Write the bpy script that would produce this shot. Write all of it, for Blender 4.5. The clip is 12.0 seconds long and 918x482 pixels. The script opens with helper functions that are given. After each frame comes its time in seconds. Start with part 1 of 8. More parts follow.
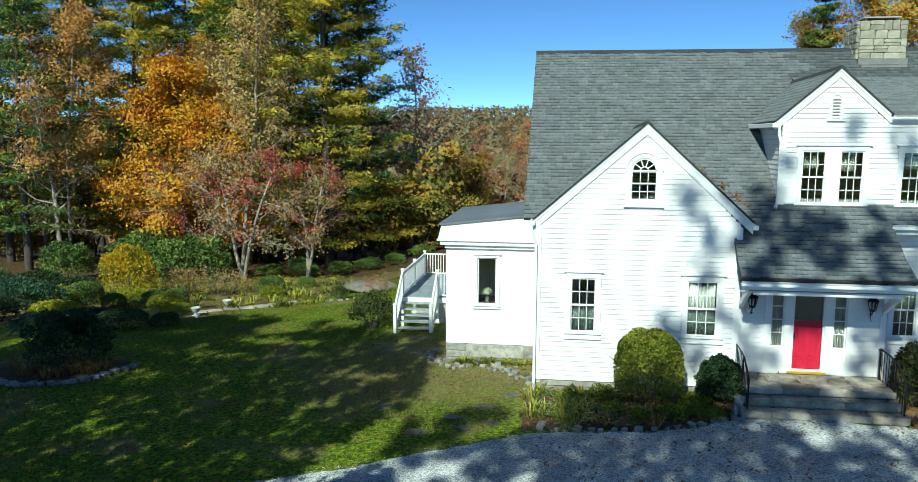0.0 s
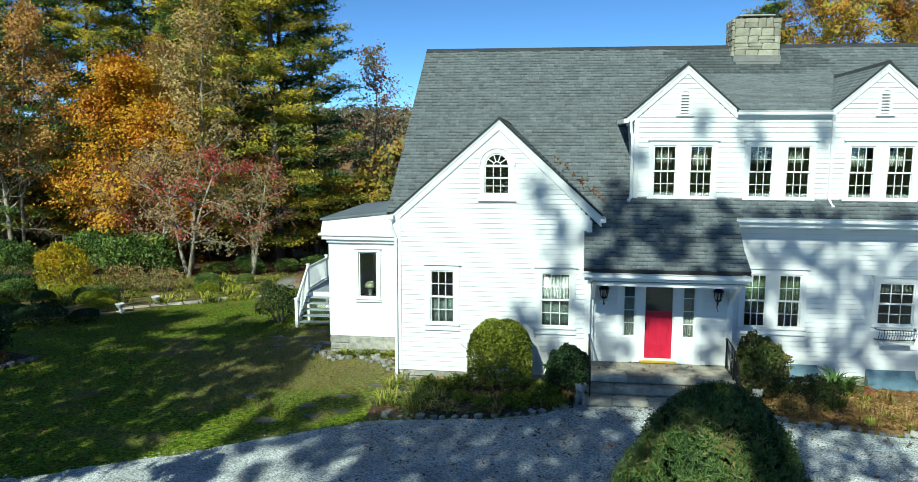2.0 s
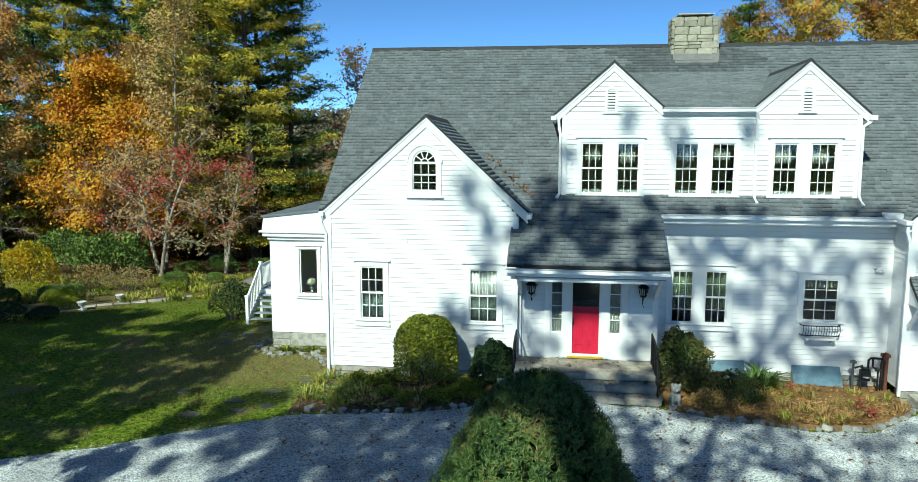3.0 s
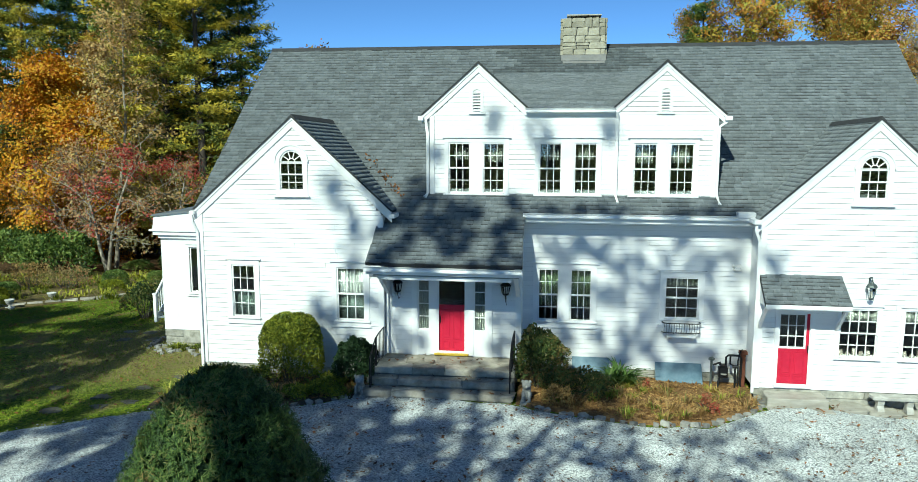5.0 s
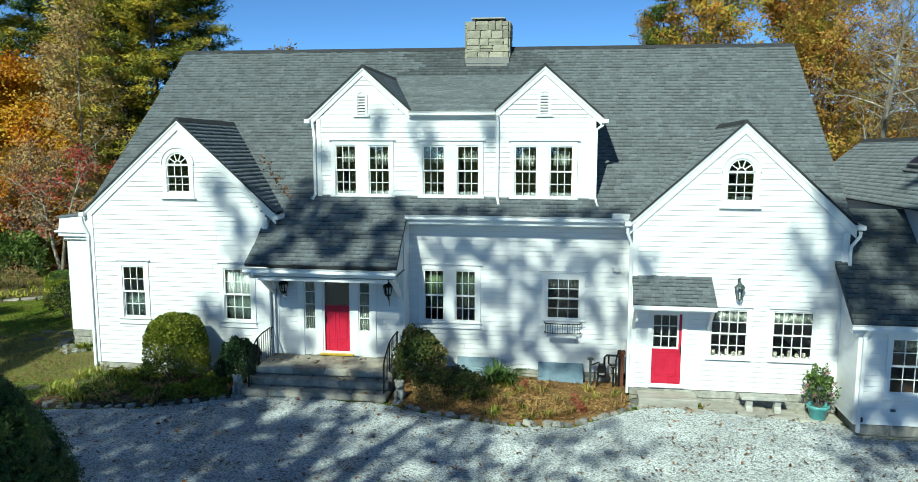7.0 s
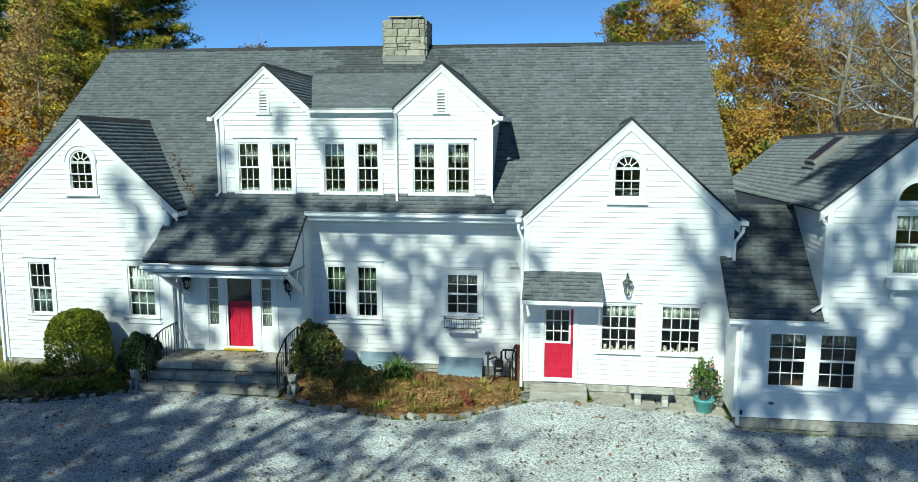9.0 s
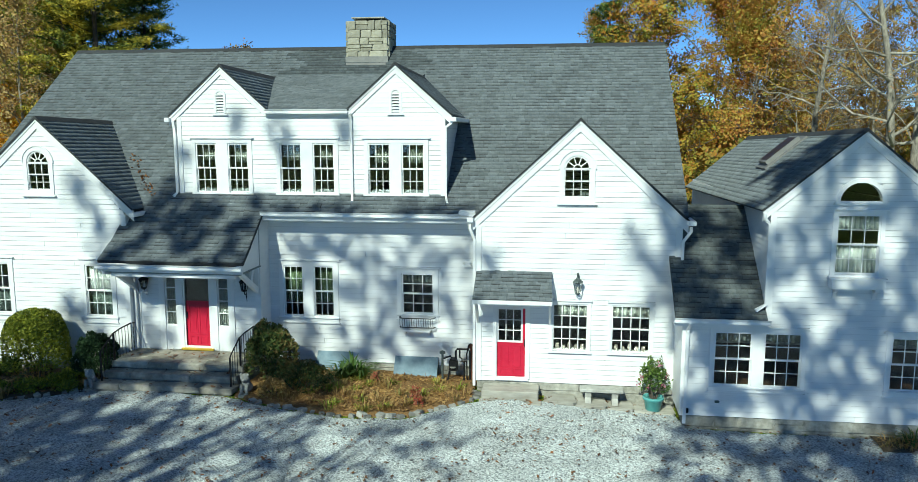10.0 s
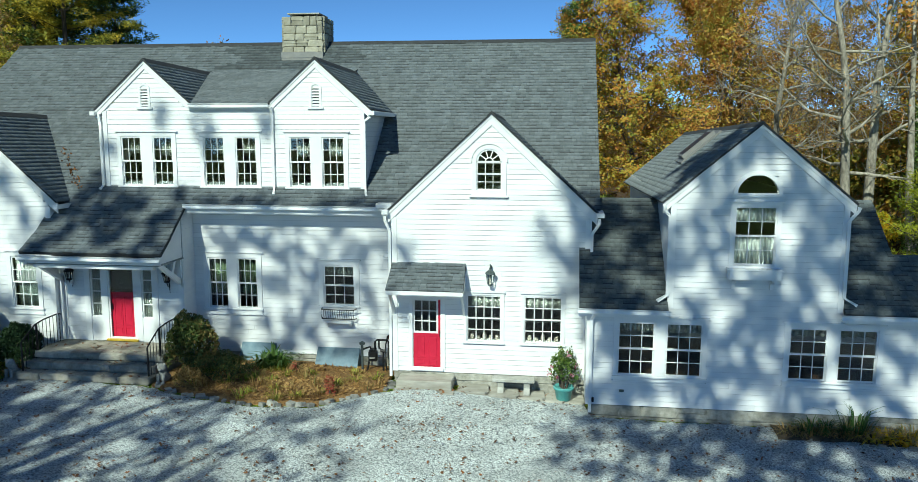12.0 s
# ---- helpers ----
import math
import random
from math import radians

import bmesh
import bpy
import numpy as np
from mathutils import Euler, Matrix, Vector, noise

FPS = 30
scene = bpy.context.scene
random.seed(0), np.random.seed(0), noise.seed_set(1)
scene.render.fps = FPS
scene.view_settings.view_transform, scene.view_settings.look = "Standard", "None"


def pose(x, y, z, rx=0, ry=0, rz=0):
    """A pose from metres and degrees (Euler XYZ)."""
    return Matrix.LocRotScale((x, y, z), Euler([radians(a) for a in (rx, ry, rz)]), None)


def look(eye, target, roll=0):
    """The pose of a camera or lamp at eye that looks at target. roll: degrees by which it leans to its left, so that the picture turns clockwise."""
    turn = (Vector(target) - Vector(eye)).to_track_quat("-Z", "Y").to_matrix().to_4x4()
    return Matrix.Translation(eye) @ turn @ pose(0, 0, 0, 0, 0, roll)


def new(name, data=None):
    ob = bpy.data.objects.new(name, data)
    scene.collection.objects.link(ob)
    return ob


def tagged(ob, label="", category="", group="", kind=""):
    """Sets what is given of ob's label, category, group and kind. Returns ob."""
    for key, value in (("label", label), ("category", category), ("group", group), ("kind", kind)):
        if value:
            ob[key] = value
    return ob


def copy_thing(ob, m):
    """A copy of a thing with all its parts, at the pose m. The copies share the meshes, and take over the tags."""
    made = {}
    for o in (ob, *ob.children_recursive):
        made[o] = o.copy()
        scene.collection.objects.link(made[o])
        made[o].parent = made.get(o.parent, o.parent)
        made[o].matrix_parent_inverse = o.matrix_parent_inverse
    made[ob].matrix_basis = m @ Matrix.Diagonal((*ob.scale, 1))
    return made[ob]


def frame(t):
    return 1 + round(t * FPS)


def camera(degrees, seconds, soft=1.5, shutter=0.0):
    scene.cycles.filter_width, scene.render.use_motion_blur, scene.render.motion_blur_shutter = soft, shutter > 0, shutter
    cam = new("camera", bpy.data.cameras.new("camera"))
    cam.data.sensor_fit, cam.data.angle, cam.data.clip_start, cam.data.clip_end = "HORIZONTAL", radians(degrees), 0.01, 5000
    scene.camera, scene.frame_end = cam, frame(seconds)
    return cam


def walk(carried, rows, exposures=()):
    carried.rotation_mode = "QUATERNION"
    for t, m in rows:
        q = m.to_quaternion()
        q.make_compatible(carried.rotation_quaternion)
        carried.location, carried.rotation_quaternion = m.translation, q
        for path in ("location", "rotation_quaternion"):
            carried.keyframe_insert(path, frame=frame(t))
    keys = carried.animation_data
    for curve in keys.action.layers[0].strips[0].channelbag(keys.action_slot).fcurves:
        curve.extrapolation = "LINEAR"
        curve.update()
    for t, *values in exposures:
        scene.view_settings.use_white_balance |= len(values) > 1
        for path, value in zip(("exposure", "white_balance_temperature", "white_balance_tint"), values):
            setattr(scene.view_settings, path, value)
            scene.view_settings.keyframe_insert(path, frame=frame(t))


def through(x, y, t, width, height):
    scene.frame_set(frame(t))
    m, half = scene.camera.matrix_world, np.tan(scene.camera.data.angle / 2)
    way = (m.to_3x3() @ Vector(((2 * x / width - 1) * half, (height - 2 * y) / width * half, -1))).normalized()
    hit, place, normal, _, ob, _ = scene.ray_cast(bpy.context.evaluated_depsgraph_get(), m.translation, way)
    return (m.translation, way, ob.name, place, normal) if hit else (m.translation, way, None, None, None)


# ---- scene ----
cam = camera(60.8, 12.0, soft=0.5)
PATH = [
    (0, (2.721, -3.094, 6.654), (2.453, -1.131, 6.385), 0.3),
    (0.5, (3.731, -3.17, 6.698), (3.465, -1.207, 6.428), 0.2),
    (1, (4.782, -3.226, 6.679), (4.514, -1.263, 6.406), 0.2),
    (1.5, (5.842, -3.183, 6.621), (5.574, -1.22, 6.348), 0.2),
    (2, (6.88, -3.131, 6.566), (6.611, -1.168, 6.296), 0.1),
    (2.5, (7.945, -3.096, 6.505), (7.675, -1.132, 6.237), 0.1),
    (3, (9.019, -3.048, 6.454), (8.747, -1.085, 6.187), 0.1),
    (5, (12.98, -2.821, 6.512), (12.707, -0.859, 6.241), 0.1),
    (5.5, (13.857, -2.761, 6.547), (13.584, -0.799, 6.277), 0.1),
    (6, (14.731, -2.708, 6.605), (14.457, -0.745, 6.335), 0.1),
    (6.5, (15.608, -2.66, 6.618), (15.334, -0.697, 6.347), 0.1),
    (7, (16.451, -2.604, 6.606), (16.177, -0.642, 6.334), 0.1),
    (9, (19.419, -2.473, 6.602), (19.149, -0.511, 6.324), 0.0),
    (9.5, (20.089, -2.446, 6.616), (19.821, -0.484, 6.338), 0.0),
    (10, (20.713, -2.457, 6.622), (20.449, -0.494, 6.344), 0.0),
    (10.5, (21.337, -2.472, 6.623), (21.075, -0.509, 6.344), 0.0),
    (11, (21.964, -2.471, 6.597), (21.703, -0.508, 6.318), 0.0),
    (11.5, (22.552, -2.474, 6.52), (22.291, -0.511, 6.241), 0.1),
    (12, (23.112, -2.488, 6.454), (22.853, -0.525, 6.175), 0.1),
]
walk(cam, [(t, look(eye, target, roll)) for t, eye, target, roll in PATH], [(0, 0.39, 6450, -12), (7, 0.34, 6450, -12), (9.5, 0.25, 6450, -12), (12, 0.20, 6450, -12)])

# ---- world, sun and exposure ----
SUN_AZ, SUN_EL = 15.0, 38.0          # degrees: light travels towards +y, turned towards +x
world = bpy.data.worlds.new("sky")
scene.world = world
world.use_nodes = True
sky = world.node_tree.nodes.new("ShaderNodeTexSky")
sky.sky_type, sky.sun_disc = "NISHITA", False
sky.sun_elevation, sky.sun_rotation = radians(SUN_EL), radians(180 + SUN_AZ)
sky.altitude, sky.air_density, sky.dust_density, sky.ozone_density = 2500, 0.46, 0.0, 8.0
world.node_tree.links.new(sky.outputs[0], world.node_tree.nodes["Background"].inputs[0])
world.node_tree.nodes["Background"].inputs[1].default_value = 0.145
lamp = bpy.data.lights.new("sun", "SUN")
lamp.energy, lamp.angle, lamp.color = 4.3, radians(0.53), (1.0, 0.985, 0.93)
sun = new("sun", lamp)
sun.matrix_world = look((-40 * math.sin(radians(SUN_AZ)), -40 * math.cos(radians(SUN_AZ)), 40 * math.tan(radians(SUN_EL))), (0, 0, 0))

# ---- materials ----


def nodes_of(name):
    m = bpy.data.materials.new(name)
    m.use_nodes = True
    return m, m.node_tree.nodes, m.node_tree.links, m.node_tree.nodes["Principled BSDF"]


def mat(name, lo, hi, rough=0.7, scale=6.0, big=0.35, bump=0.2, grain=60.0, metal=0.0, spec=0.4, island=0.0, each=0.0, stretch=(1, 1, 1), rvar=0.1, matt=0.0):
    """A surface: colour between lo and hi by fine noise, darkened in large patches by big, and varied by piece."""
    m, n, k, p = nodes_of(name)
    geo = n.new("ShaderNodeNewGeometry")
    mp = n.new("ShaderNodeMapping")
    mp.inputs["Scale"].default_value = stretch
    k.new(geo.outputs["Position"], mp.inputs["Vector"])

    def noise_at(s, detail=6.0, r=0.6):
        t = n.new("ShaderNodeTexNoise")
        t.inputs["Scale"].default_value, t.inputs["Detail"].default_value, t.inputs["Roughness"].default_value = s, detail, r
        k.new(mp.outputs[0], t.inputs["Vector"])
        return t.outputs["Fac"]

    fine, wide, tiny = noise_at(scale), noise_at(scale * 0.13, 4.0), noise_at(grain, 3.0)
    ramp = n.new("ShaderNodeValToRGB")
    ramp.color_ramp.elements[0].position, ramp.color_ramp.elements[1].position = 0.3, 0.7
    ramp.color_ramp.elements[0].color, ramp.color_ramp.elements[1].color = (*lo, 1), (*hi, 1)
    k.new(fine, ramp.inputs[0])
    col = ramp.outputs[0]

    def scaled(fac, a, b, col):
        r = n.new("ShaderNodeMapRange")
        r.inputs["From Min"].default_value, r.inputs["From Max"].default_value = (0.3, 0.7) if fac is wide else (0.0, 1.0)
        r.inputs["To Min"].default_value, r.inputs["To Max"].default_value = a, b
        k.new(fac, r.inputs["Value"])
        x = n.new("ShaderNodeVectorMath")
        x.operation = "SCALE"
        k.new(col, x.inputs[0])
        k.new(r.outputs[0], x.inputs["Scale"])
        return x.outputs[0]

    if big:
        col = scaled(wide, 1 - big, 1 + big * 0.3, col)
    if island:
        col = scaled(geo.outputs["Random Per Island"], 1 - island, 1 + island, col)
    if each:
        info = n.new("ShaderNodeObjectInfo")
        col = scaled(info.outputs["Random"], 1 - each, 1 + each, col)
    k.new(col, p.inputs["Base Color"])
    r = n.new("ShaderNodeMapRange")
    r.inputs["To Min"].default_value, r.inputs["To Max"].default_value = max(rough - rvar, 0.02), min(rough + rvar, 1)
    k.new(fine, r.inputs["Value"])
    k.new(r.outputs[0], p.inputs["Roughness"])
    p.inputs["Metallic"].default_value = metal
    p.inputs["Diffuse Roughness"].default_value = matt
    p.inputs["Specular IOR Level"].default_value = spec
    if bump:
        b = n.new("ShaderNodeBump")
        b.inputs["Strength"].default_value, b.inputs["Distance"].default_value = bump, 0.02
        k.new(tiny, b.inputs["Height"])
        k.new(b.outputs[0], p.inputs["Normal"])
    return m


def leaf_mat(name, cols, through=0.3, rough=0.55, spec=0.25, own=0.75, patch=0.5, drift=0.5):
    """Foliage: every leaf takes one of the colours, in drifts, and lets some light through."""
    m, n, k, p = nodes_of(name)
    geo = n.new("ShaderNodeNewGeometry")
    t = n.new("ShaderNodeTexNoise")
    t.inputs["Scale"].default_value, t.inputs["Detail"].default_value = patch, 3.0
    k.new(geo.outputs["Position"], t.inputs["Vector"])
    mix = n.new("ShaderNodeMath")
    mix.operation = "MULTIPLY_ADD"
    k.new(geo.outputs["Random Per Island"], mix.inputs[0])
    mix.inputs[1].default_value = own
    off = n.new("ShaderNodeMapRange")
    off.inputs["From Min"].default_value, off.inputs["From Max"].default_value = 0.3, 0.7
    off.inputs["To Min"].default_value, off.inputs["To Max"].default_value = -0.25, drift
    k.new(t.outputs["Fac"], off.inputs["Value"])
    k.new(off.outputs[0], mix.inputs[2])
    ramp = n.new("ShaderNodeValToRGB")
    ramp.color_ramp.interpolation = "LINEAR"
    el = ramp.color_ramp.elements
    while len(el) < len(cols):
        el.new(0.5)
    for i, c in enumerate(cols):
        el[i].position = i / max(1, len(cols) - 1)
        el[i].color = (*c, 1)
    k.new(mix.outputs[0], ramp.inputs[0])
    k.new(ramp.outputs[0], p.inputs["Base Color"])
    p.inputs["Roughness"].default_value = rough
    p.inputs["Specular IOR Level"].default_value = spec
    tr = n.new("ShaderNodeBsdfTranslucent")
    k.new(ramp.outputs[0], tr.inputs["Color"])
    ms = n.new("ShaderNodeMixShader")
    ms.inputs[0].default_value = through
    k.new(p.outputs[0], ms.inputs[1])
    k.new(tr.outputs[0], ms.inputs[2])
    k.new(ms.outputs[0], n["Material Output"].inputs["Surface"])
    return m


def glass_mat(name, tint=(0.9, 0.95, 0.93)):
    m, n, k, p = nodes_of(name)
    p.inputs["Base Color"].default_value = (*tint, 1)
    p.inputs["Transmission Weight"].default_value = 1.0
    p.inputs["Roughness"].default_value = 0.02
    p.inputs["IOR"].default_value = 1.5
    return m


PAINT = mat("white_paint", (0.74, 0.75, 0.76), (0.83, 0.83, 0.82), 0.45, 2.2, 0.07, 0.08, 90, each=0.035, stretch=(0.4, 1, 3))
TRIM = mat("white_trim_paint", (0.77, 0.78, 0.79), (0.84, 0.84, 0.83), 0.4, 3.0, 0.06, 0.05, 60)
SHINGLE = mat("slate_grey_asphalt_shingle", (0.135, 0.155, 0.165), (0.205, 0.226, 0.24), 0.9, 9.0, 0.14, 0.5, 220, spec=0.2, island=0.16, matt=1.0)
SHINGLE_NEW = mat("newer_grey_asphalt_shingle", (0.08, 0.094, 0.10), (0.14, 0.156, 0.163), 0.9, 9.0, 0.12, 0.5, 220, spec=0.2, island=0.2, matt=1.0)
# main roof's grey darkened in colour for the deep shade over the wing
SHINGLE_WING = mat("shaded_grey_asphalt_shingle", (0.095, 0.11, 0.113), (0.165, 0.182, 0.183), 0.9, 9.0, 0.2, 0.5, 220, spec=0.2, island=0.14, matt=1.0)
UNDER = mat("roof_underlay", (0.035, 0.037, 0.04), (0.06, 0.063, 0.066), 0.9, 9.0, 0.2, 0.4, 180)
MEMBRANE = mat("grey_roof_membrane", (0.13, 0.15, 0.17), (0.19, 0.21, 0.235), 0.6, 2.0, 0.2, 0.1, 60)
FIELD = mat("grey_fieldstone", (0.22, 0.215, 0.18), (0.50, 0.485, 0.43), 0.85, 5.0, 0.4, 0.8, 40, each=0.2, island=0.12)
CHIM = mat("buff_chimney_stone", (0.33, 0.31, 0.24), (0.47, 0.45, 0.36), 0.85, 7.0, 0.3, 0.7, 45, each=0.24)
# grey wall core shows in the joints, standing in for shade under each clapboard
BACKING = mat("grey_core_for_joint_shade", (0.44, 0.455, 0.47), (0.54, 0.555, 0.57), 0.9, 4.0, 0.2, 0.2, 60)
MORTAR = mat("mortar", (0.24, 0.235, 0.21), (0.36, 0.35, 0.32), 0.95, 20.0, 0.2, 0.6, 120)
BLUESTONE = mat("weathered_flagstone", (0.29, 0.265, 0.21), (0.60, 0.555, 0.46), 0.85, 4.0, 0.4, 0.9, 40, each=0.28)
FLAG = mat("dark_lawn_stone", (0.12, 0.115, 0.085), (0.21, 0.205, 0.155), 0.9, 5.0, 0.4, 0.6, 50)
SLAB = mat("pale_split_stone", (0.36, 0.34, 0.285), (0.58, 0.555, 0.49), 0.85, 4.0, 0.3, 0.8, 45, stretch=(0.5, 1, 2))
LEDGE = mat("lichened_brown_boulder", (0.13, 0.115, 0.09), (0.30, 0.28, 0.235), 0.9, 2.2, 0.4, 0.9, 24)
EDGE = mat("grey_edging_stone", (0.19, 0.19, 0.175), (0.40, 0.39, 0.355), 0.88, 7.0, 0.35, 0.8, 40, each=0.35)
LEAD = mat("grey_flashing", (0.20, 0.20, 0.195), (0.29, 0.285, 0.27), 0.55, 5.0, 0.2, 0.1, 60, metal=0.3)
RED = mat("red_door_paint", (0.50, 0.012, 0.045), (0.60, 0.02, 0.06), 0.35, 5.0, 0.12, 0.05, 80)
IRON = mat("black_wrought_iron", (0.012, 0.012, 0.013), (0.03, 0.03, 0.032), 0.45, 20.0, 0.3, 0.2, 120, metal=0.4)
PIPE = mat("grey_pipe_metal", (0.07, 0.09, 0.088), (0.15, 0.175, 0.172), 0.5, 15.0, 0.3, 0.2, 90, metal=0.5)
RUST = mat("rusty_steel", (0.10, 0.035, 0.02), (0.22, 0.075, 0.04), 0.85, 14.0, 0.4, 0.4, 90)
BRASS = mat("yellow_brass", (0.62, 0.42, 0.05), (0.78, 0.56, 0.09), 0.35, 12.0, 0.2, 0.1, 60, metal=0.5)
PLASTIC = mat("pale_blue_plastic_cover", (0.075, 0.15, 0.21), (0.16, 0.25, 0.31), 0.4, 3.5, 0.4, 0.15, 30)
TEAL = mat("teal_glazed_pot", (0.10, 0.35, 0.34), (0.15, 0.45, 0.43), 0.35, 6.0, 0.2, 0.1, 50)
CONCRETE = mat("pale_cast_stone", (0.40, 0.39, 0.35), (0.58, 0.57, 0.52), 0.85, 9.0, 0.3, 0.5, 80)
STATUE = mat("pale_statue_stone", (0.19, 0.195, 0.185), (0.38, 0.38, 0.36), 0.85, 12.0, 0.4, 0.5, 70)
DECK = mat("grey_painted_boards", (0.26, 0.30, 0.33), (0.36, 0.40, 0.43), 0.6, 5.0, 0.2, 0.2, 60, each=0.12, stretch=(4, 0.5, 1))
BARK = mat("grey_brown_bark", (0.075, 0.06, 0.048), (0.17, 0.145, 0.12), 0.95, 5.0, 0.35, 0.9, 26, stretch=(1, 1, 0.35))
PALEBARK = mat("pale_lichened_bark", (0.17, 0.145, 0.11), (0.54, 0.49, 0.40), 0.95, 7.0, 0.5, 1.0, 16, stretch=(1, 1, 0.35))
PINEBARK = mat("dark_pine_bark", (0.045, 0.036, 0.03), (0.10, 0.083, 0.07), 0.95, 5.0, 0.35, 1.0, 22, stretch=(1, 1, 0.3))
MULCH = mat("orange_brown_bark_mulch", (0.13, 0.07, 0.028), (0.44, 0.255, 0.095), 0.95, 16.0, 0.4, 1.0, 70)
SOIL = mat("dark_garden_soil", (0.045, 0.034, 0.022), (0.13, 0.10, 0.06), 0.95, 9.0, 0.4, 1.0, 60)
# plaster kept dark in colour so the rooms behind the panes look dim
PLASTER = mat("plaster_darkened_for_room", (0.17, 0.165, 0.15), (0.23, 0.225, 0.21), 0.9, 2.0, 0.1, 0.1, 40)
BOARDS = mat("dark_floor_boards", (0.08, 0.045, 0.025), (0.15, 0.09, 0.05), 0.5, 6.0, 0.2, 0.1, 40, stretch=(1, 6, 1))
# white cloth darkened in colour to look dim behind the windows
CLOTH = mat("white_cloth_dimmed", (0.25, 0.265, 0.24), (0.36, 0.38, 0.345), 0.9, 9.0, 0.15, 0.2, 60)
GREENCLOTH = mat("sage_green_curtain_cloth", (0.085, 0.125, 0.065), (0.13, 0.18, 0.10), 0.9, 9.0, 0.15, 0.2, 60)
PANEGREEN = mat("green_pane_reflection", (0.045, 0.065, 0.058), (0.07, 0.095, 0.085), 0.9, 9.0, 0.15, 0.2, 60)
# white cloth lightened in colour to make up for little light reaching it
SHEER = mat("white_sheer_lightened", (0.52, 0.55, 0.54), (0.68, 0.70, 0.68), 0.9, 9.0, 0.12, 0.2, 60)
# cream taken down to dark olive: the dimness behind the glass is coloured in
SHADE = mat("dimmed_cream_lamp_shade", (0.10, 0.11, 0.07), (0.15, 0.155, 0.10), 0.8, 9.0, 0.1, 0.1, 60)
GLASS = glass_mat("window_glass")
LAMPGLASS = glass_mat("lantern_glass", (0.95, 0.97, 0.95))
DEADLEAF = leaf_mat("dead_leaves", [(0.06, 0.028, 0.015), (0.15, 0.07, 0.028), (0.22, 0.105, 0.042), (0.34, 0.14, 0.05)], 0.15)
L_GREEN = leaf_mat("evergreen_shrub_leaves", [(0.02, 0.045, 0.012), (0.06, 0.115, 0.025), (0.145, 0.22, 0.045), (0.26, 0.31, 0.075)], 0.2, 0.5, 0.3)
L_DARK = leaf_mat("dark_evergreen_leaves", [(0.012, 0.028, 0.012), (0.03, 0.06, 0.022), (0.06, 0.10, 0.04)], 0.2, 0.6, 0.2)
L_BLUE = leaf_mat("bluish_juniper_leaves", [(0.026, 0.062, 0.034), (0.052, 0.115, 0.06), (0.10, 0.175, 0.085)], 0.2)
L_LIME = leaf_mat("yellow_green_leaves", [(0.135, 0.176, 0.020), (0.297, 0.324, 0.027), (0.486, 0.459, 0.041)], 0.3)
L_FORSY = leaf_mat("yellowing_shrub_leaves", [(0.130, 0.169, 0.026), (0.364, 0.325, 0.026), (0.598, 0.429, 0.026), (0.650, 0.364, 0.026)], 0.35)
L_PINE = leaf_mat("white_pine_needles", [(0.055, 0.09, 0.02), (0.22, 0.225, 0.035), (0.45, 0.37, 0.045), (0.68, 0.51, 0.06)], 0.2, own=0.22, patch=0.5, drift=1.0)
L_DPINE = leaf_mat("dark_pine_needles", [(0.02, 0.055, 0.022), (0.065, 0.125, 0.035), (0.17, 0.23, 0.05), (0.34, 0.35, 0.055)], 0.2, own=0.22, patch=0.6, drift=0.85)
L_ORANGE = leaf_mat("orange_maple_leaves", [(0.40, 0.11, 0.012), (0.54, 0.21, 0.015), (0.62, 0.35, 0.025), (0.46, 0.34, 0.04)], 0.2, patch=0.35)
L_RUST = leaf_mat("rust_oak_leaves", [(0.36, 0.13, 0.038), (0.50, 0.24, 0.055), (0.52, 0.37, 0.075), (0.32, 0.35, 0.065)], 0.25)
L_BROWN = leaf_mat("tan_brown_leaves", [(0.28, 0.10, 0.03), (0.46, 0.20, 0.05), (0.56, 0.32, 0.09), (0.44, 0.33, 0.09)], 0.25)
L_TAN = leaf_mat("dry_tan_leaves", [(0.27, 0.16, 0.06), (0.44, 0.27, 0.10), (0.54, 0.38, 0.15), (0.46, 0.38, 0.11)], 0.25)
L_RED = leaf_mat("dull_red_leaves", [(0.30, 0.28, 0.13), (0.35, 0.26, 0.11), (0.38, 0.19, 0.09), (0.42, 0.055, 0.05)], 0.25, own=0.45, patch=0.35, drift=0.95)
L_GOLD = leaf_mat("gold_oak_leaves", [(0.44, 0.15, 0.03), (0.50, 0.27, 0.04), (0.44, 0.35, 0.05), (0.24, 0.29, 0.05)], 0.25)
L_OLIVE = leaf_mat("olive_understorey_leaves", [(0.07, 0.085, 0.02), (0.16, 0.17, 0.03), (0.36, 0.26, 0.045), (0.44, 0.20, 0.04)], 0.25)
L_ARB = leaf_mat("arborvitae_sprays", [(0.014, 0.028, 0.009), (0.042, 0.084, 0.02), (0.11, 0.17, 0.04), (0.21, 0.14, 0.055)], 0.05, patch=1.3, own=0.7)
L_HEDGE = leaf_mat("hedge_leaves", [(0.05, 0.075, 0.012), (0.15, 0.185, 0.02), (0.30, 0.31, 0.035), (0.42, 0.40, 0.06)], 0.2)
L_RHODO = leaf_mat("leathery_bush_leaves", [(0.014, 0.028, 0.010), (0.04, 0.07, 0.02), (0.10, 0.125, 0.035), (0.20, 0.13, 0.05)], 0.15, 0.6, 0.2)
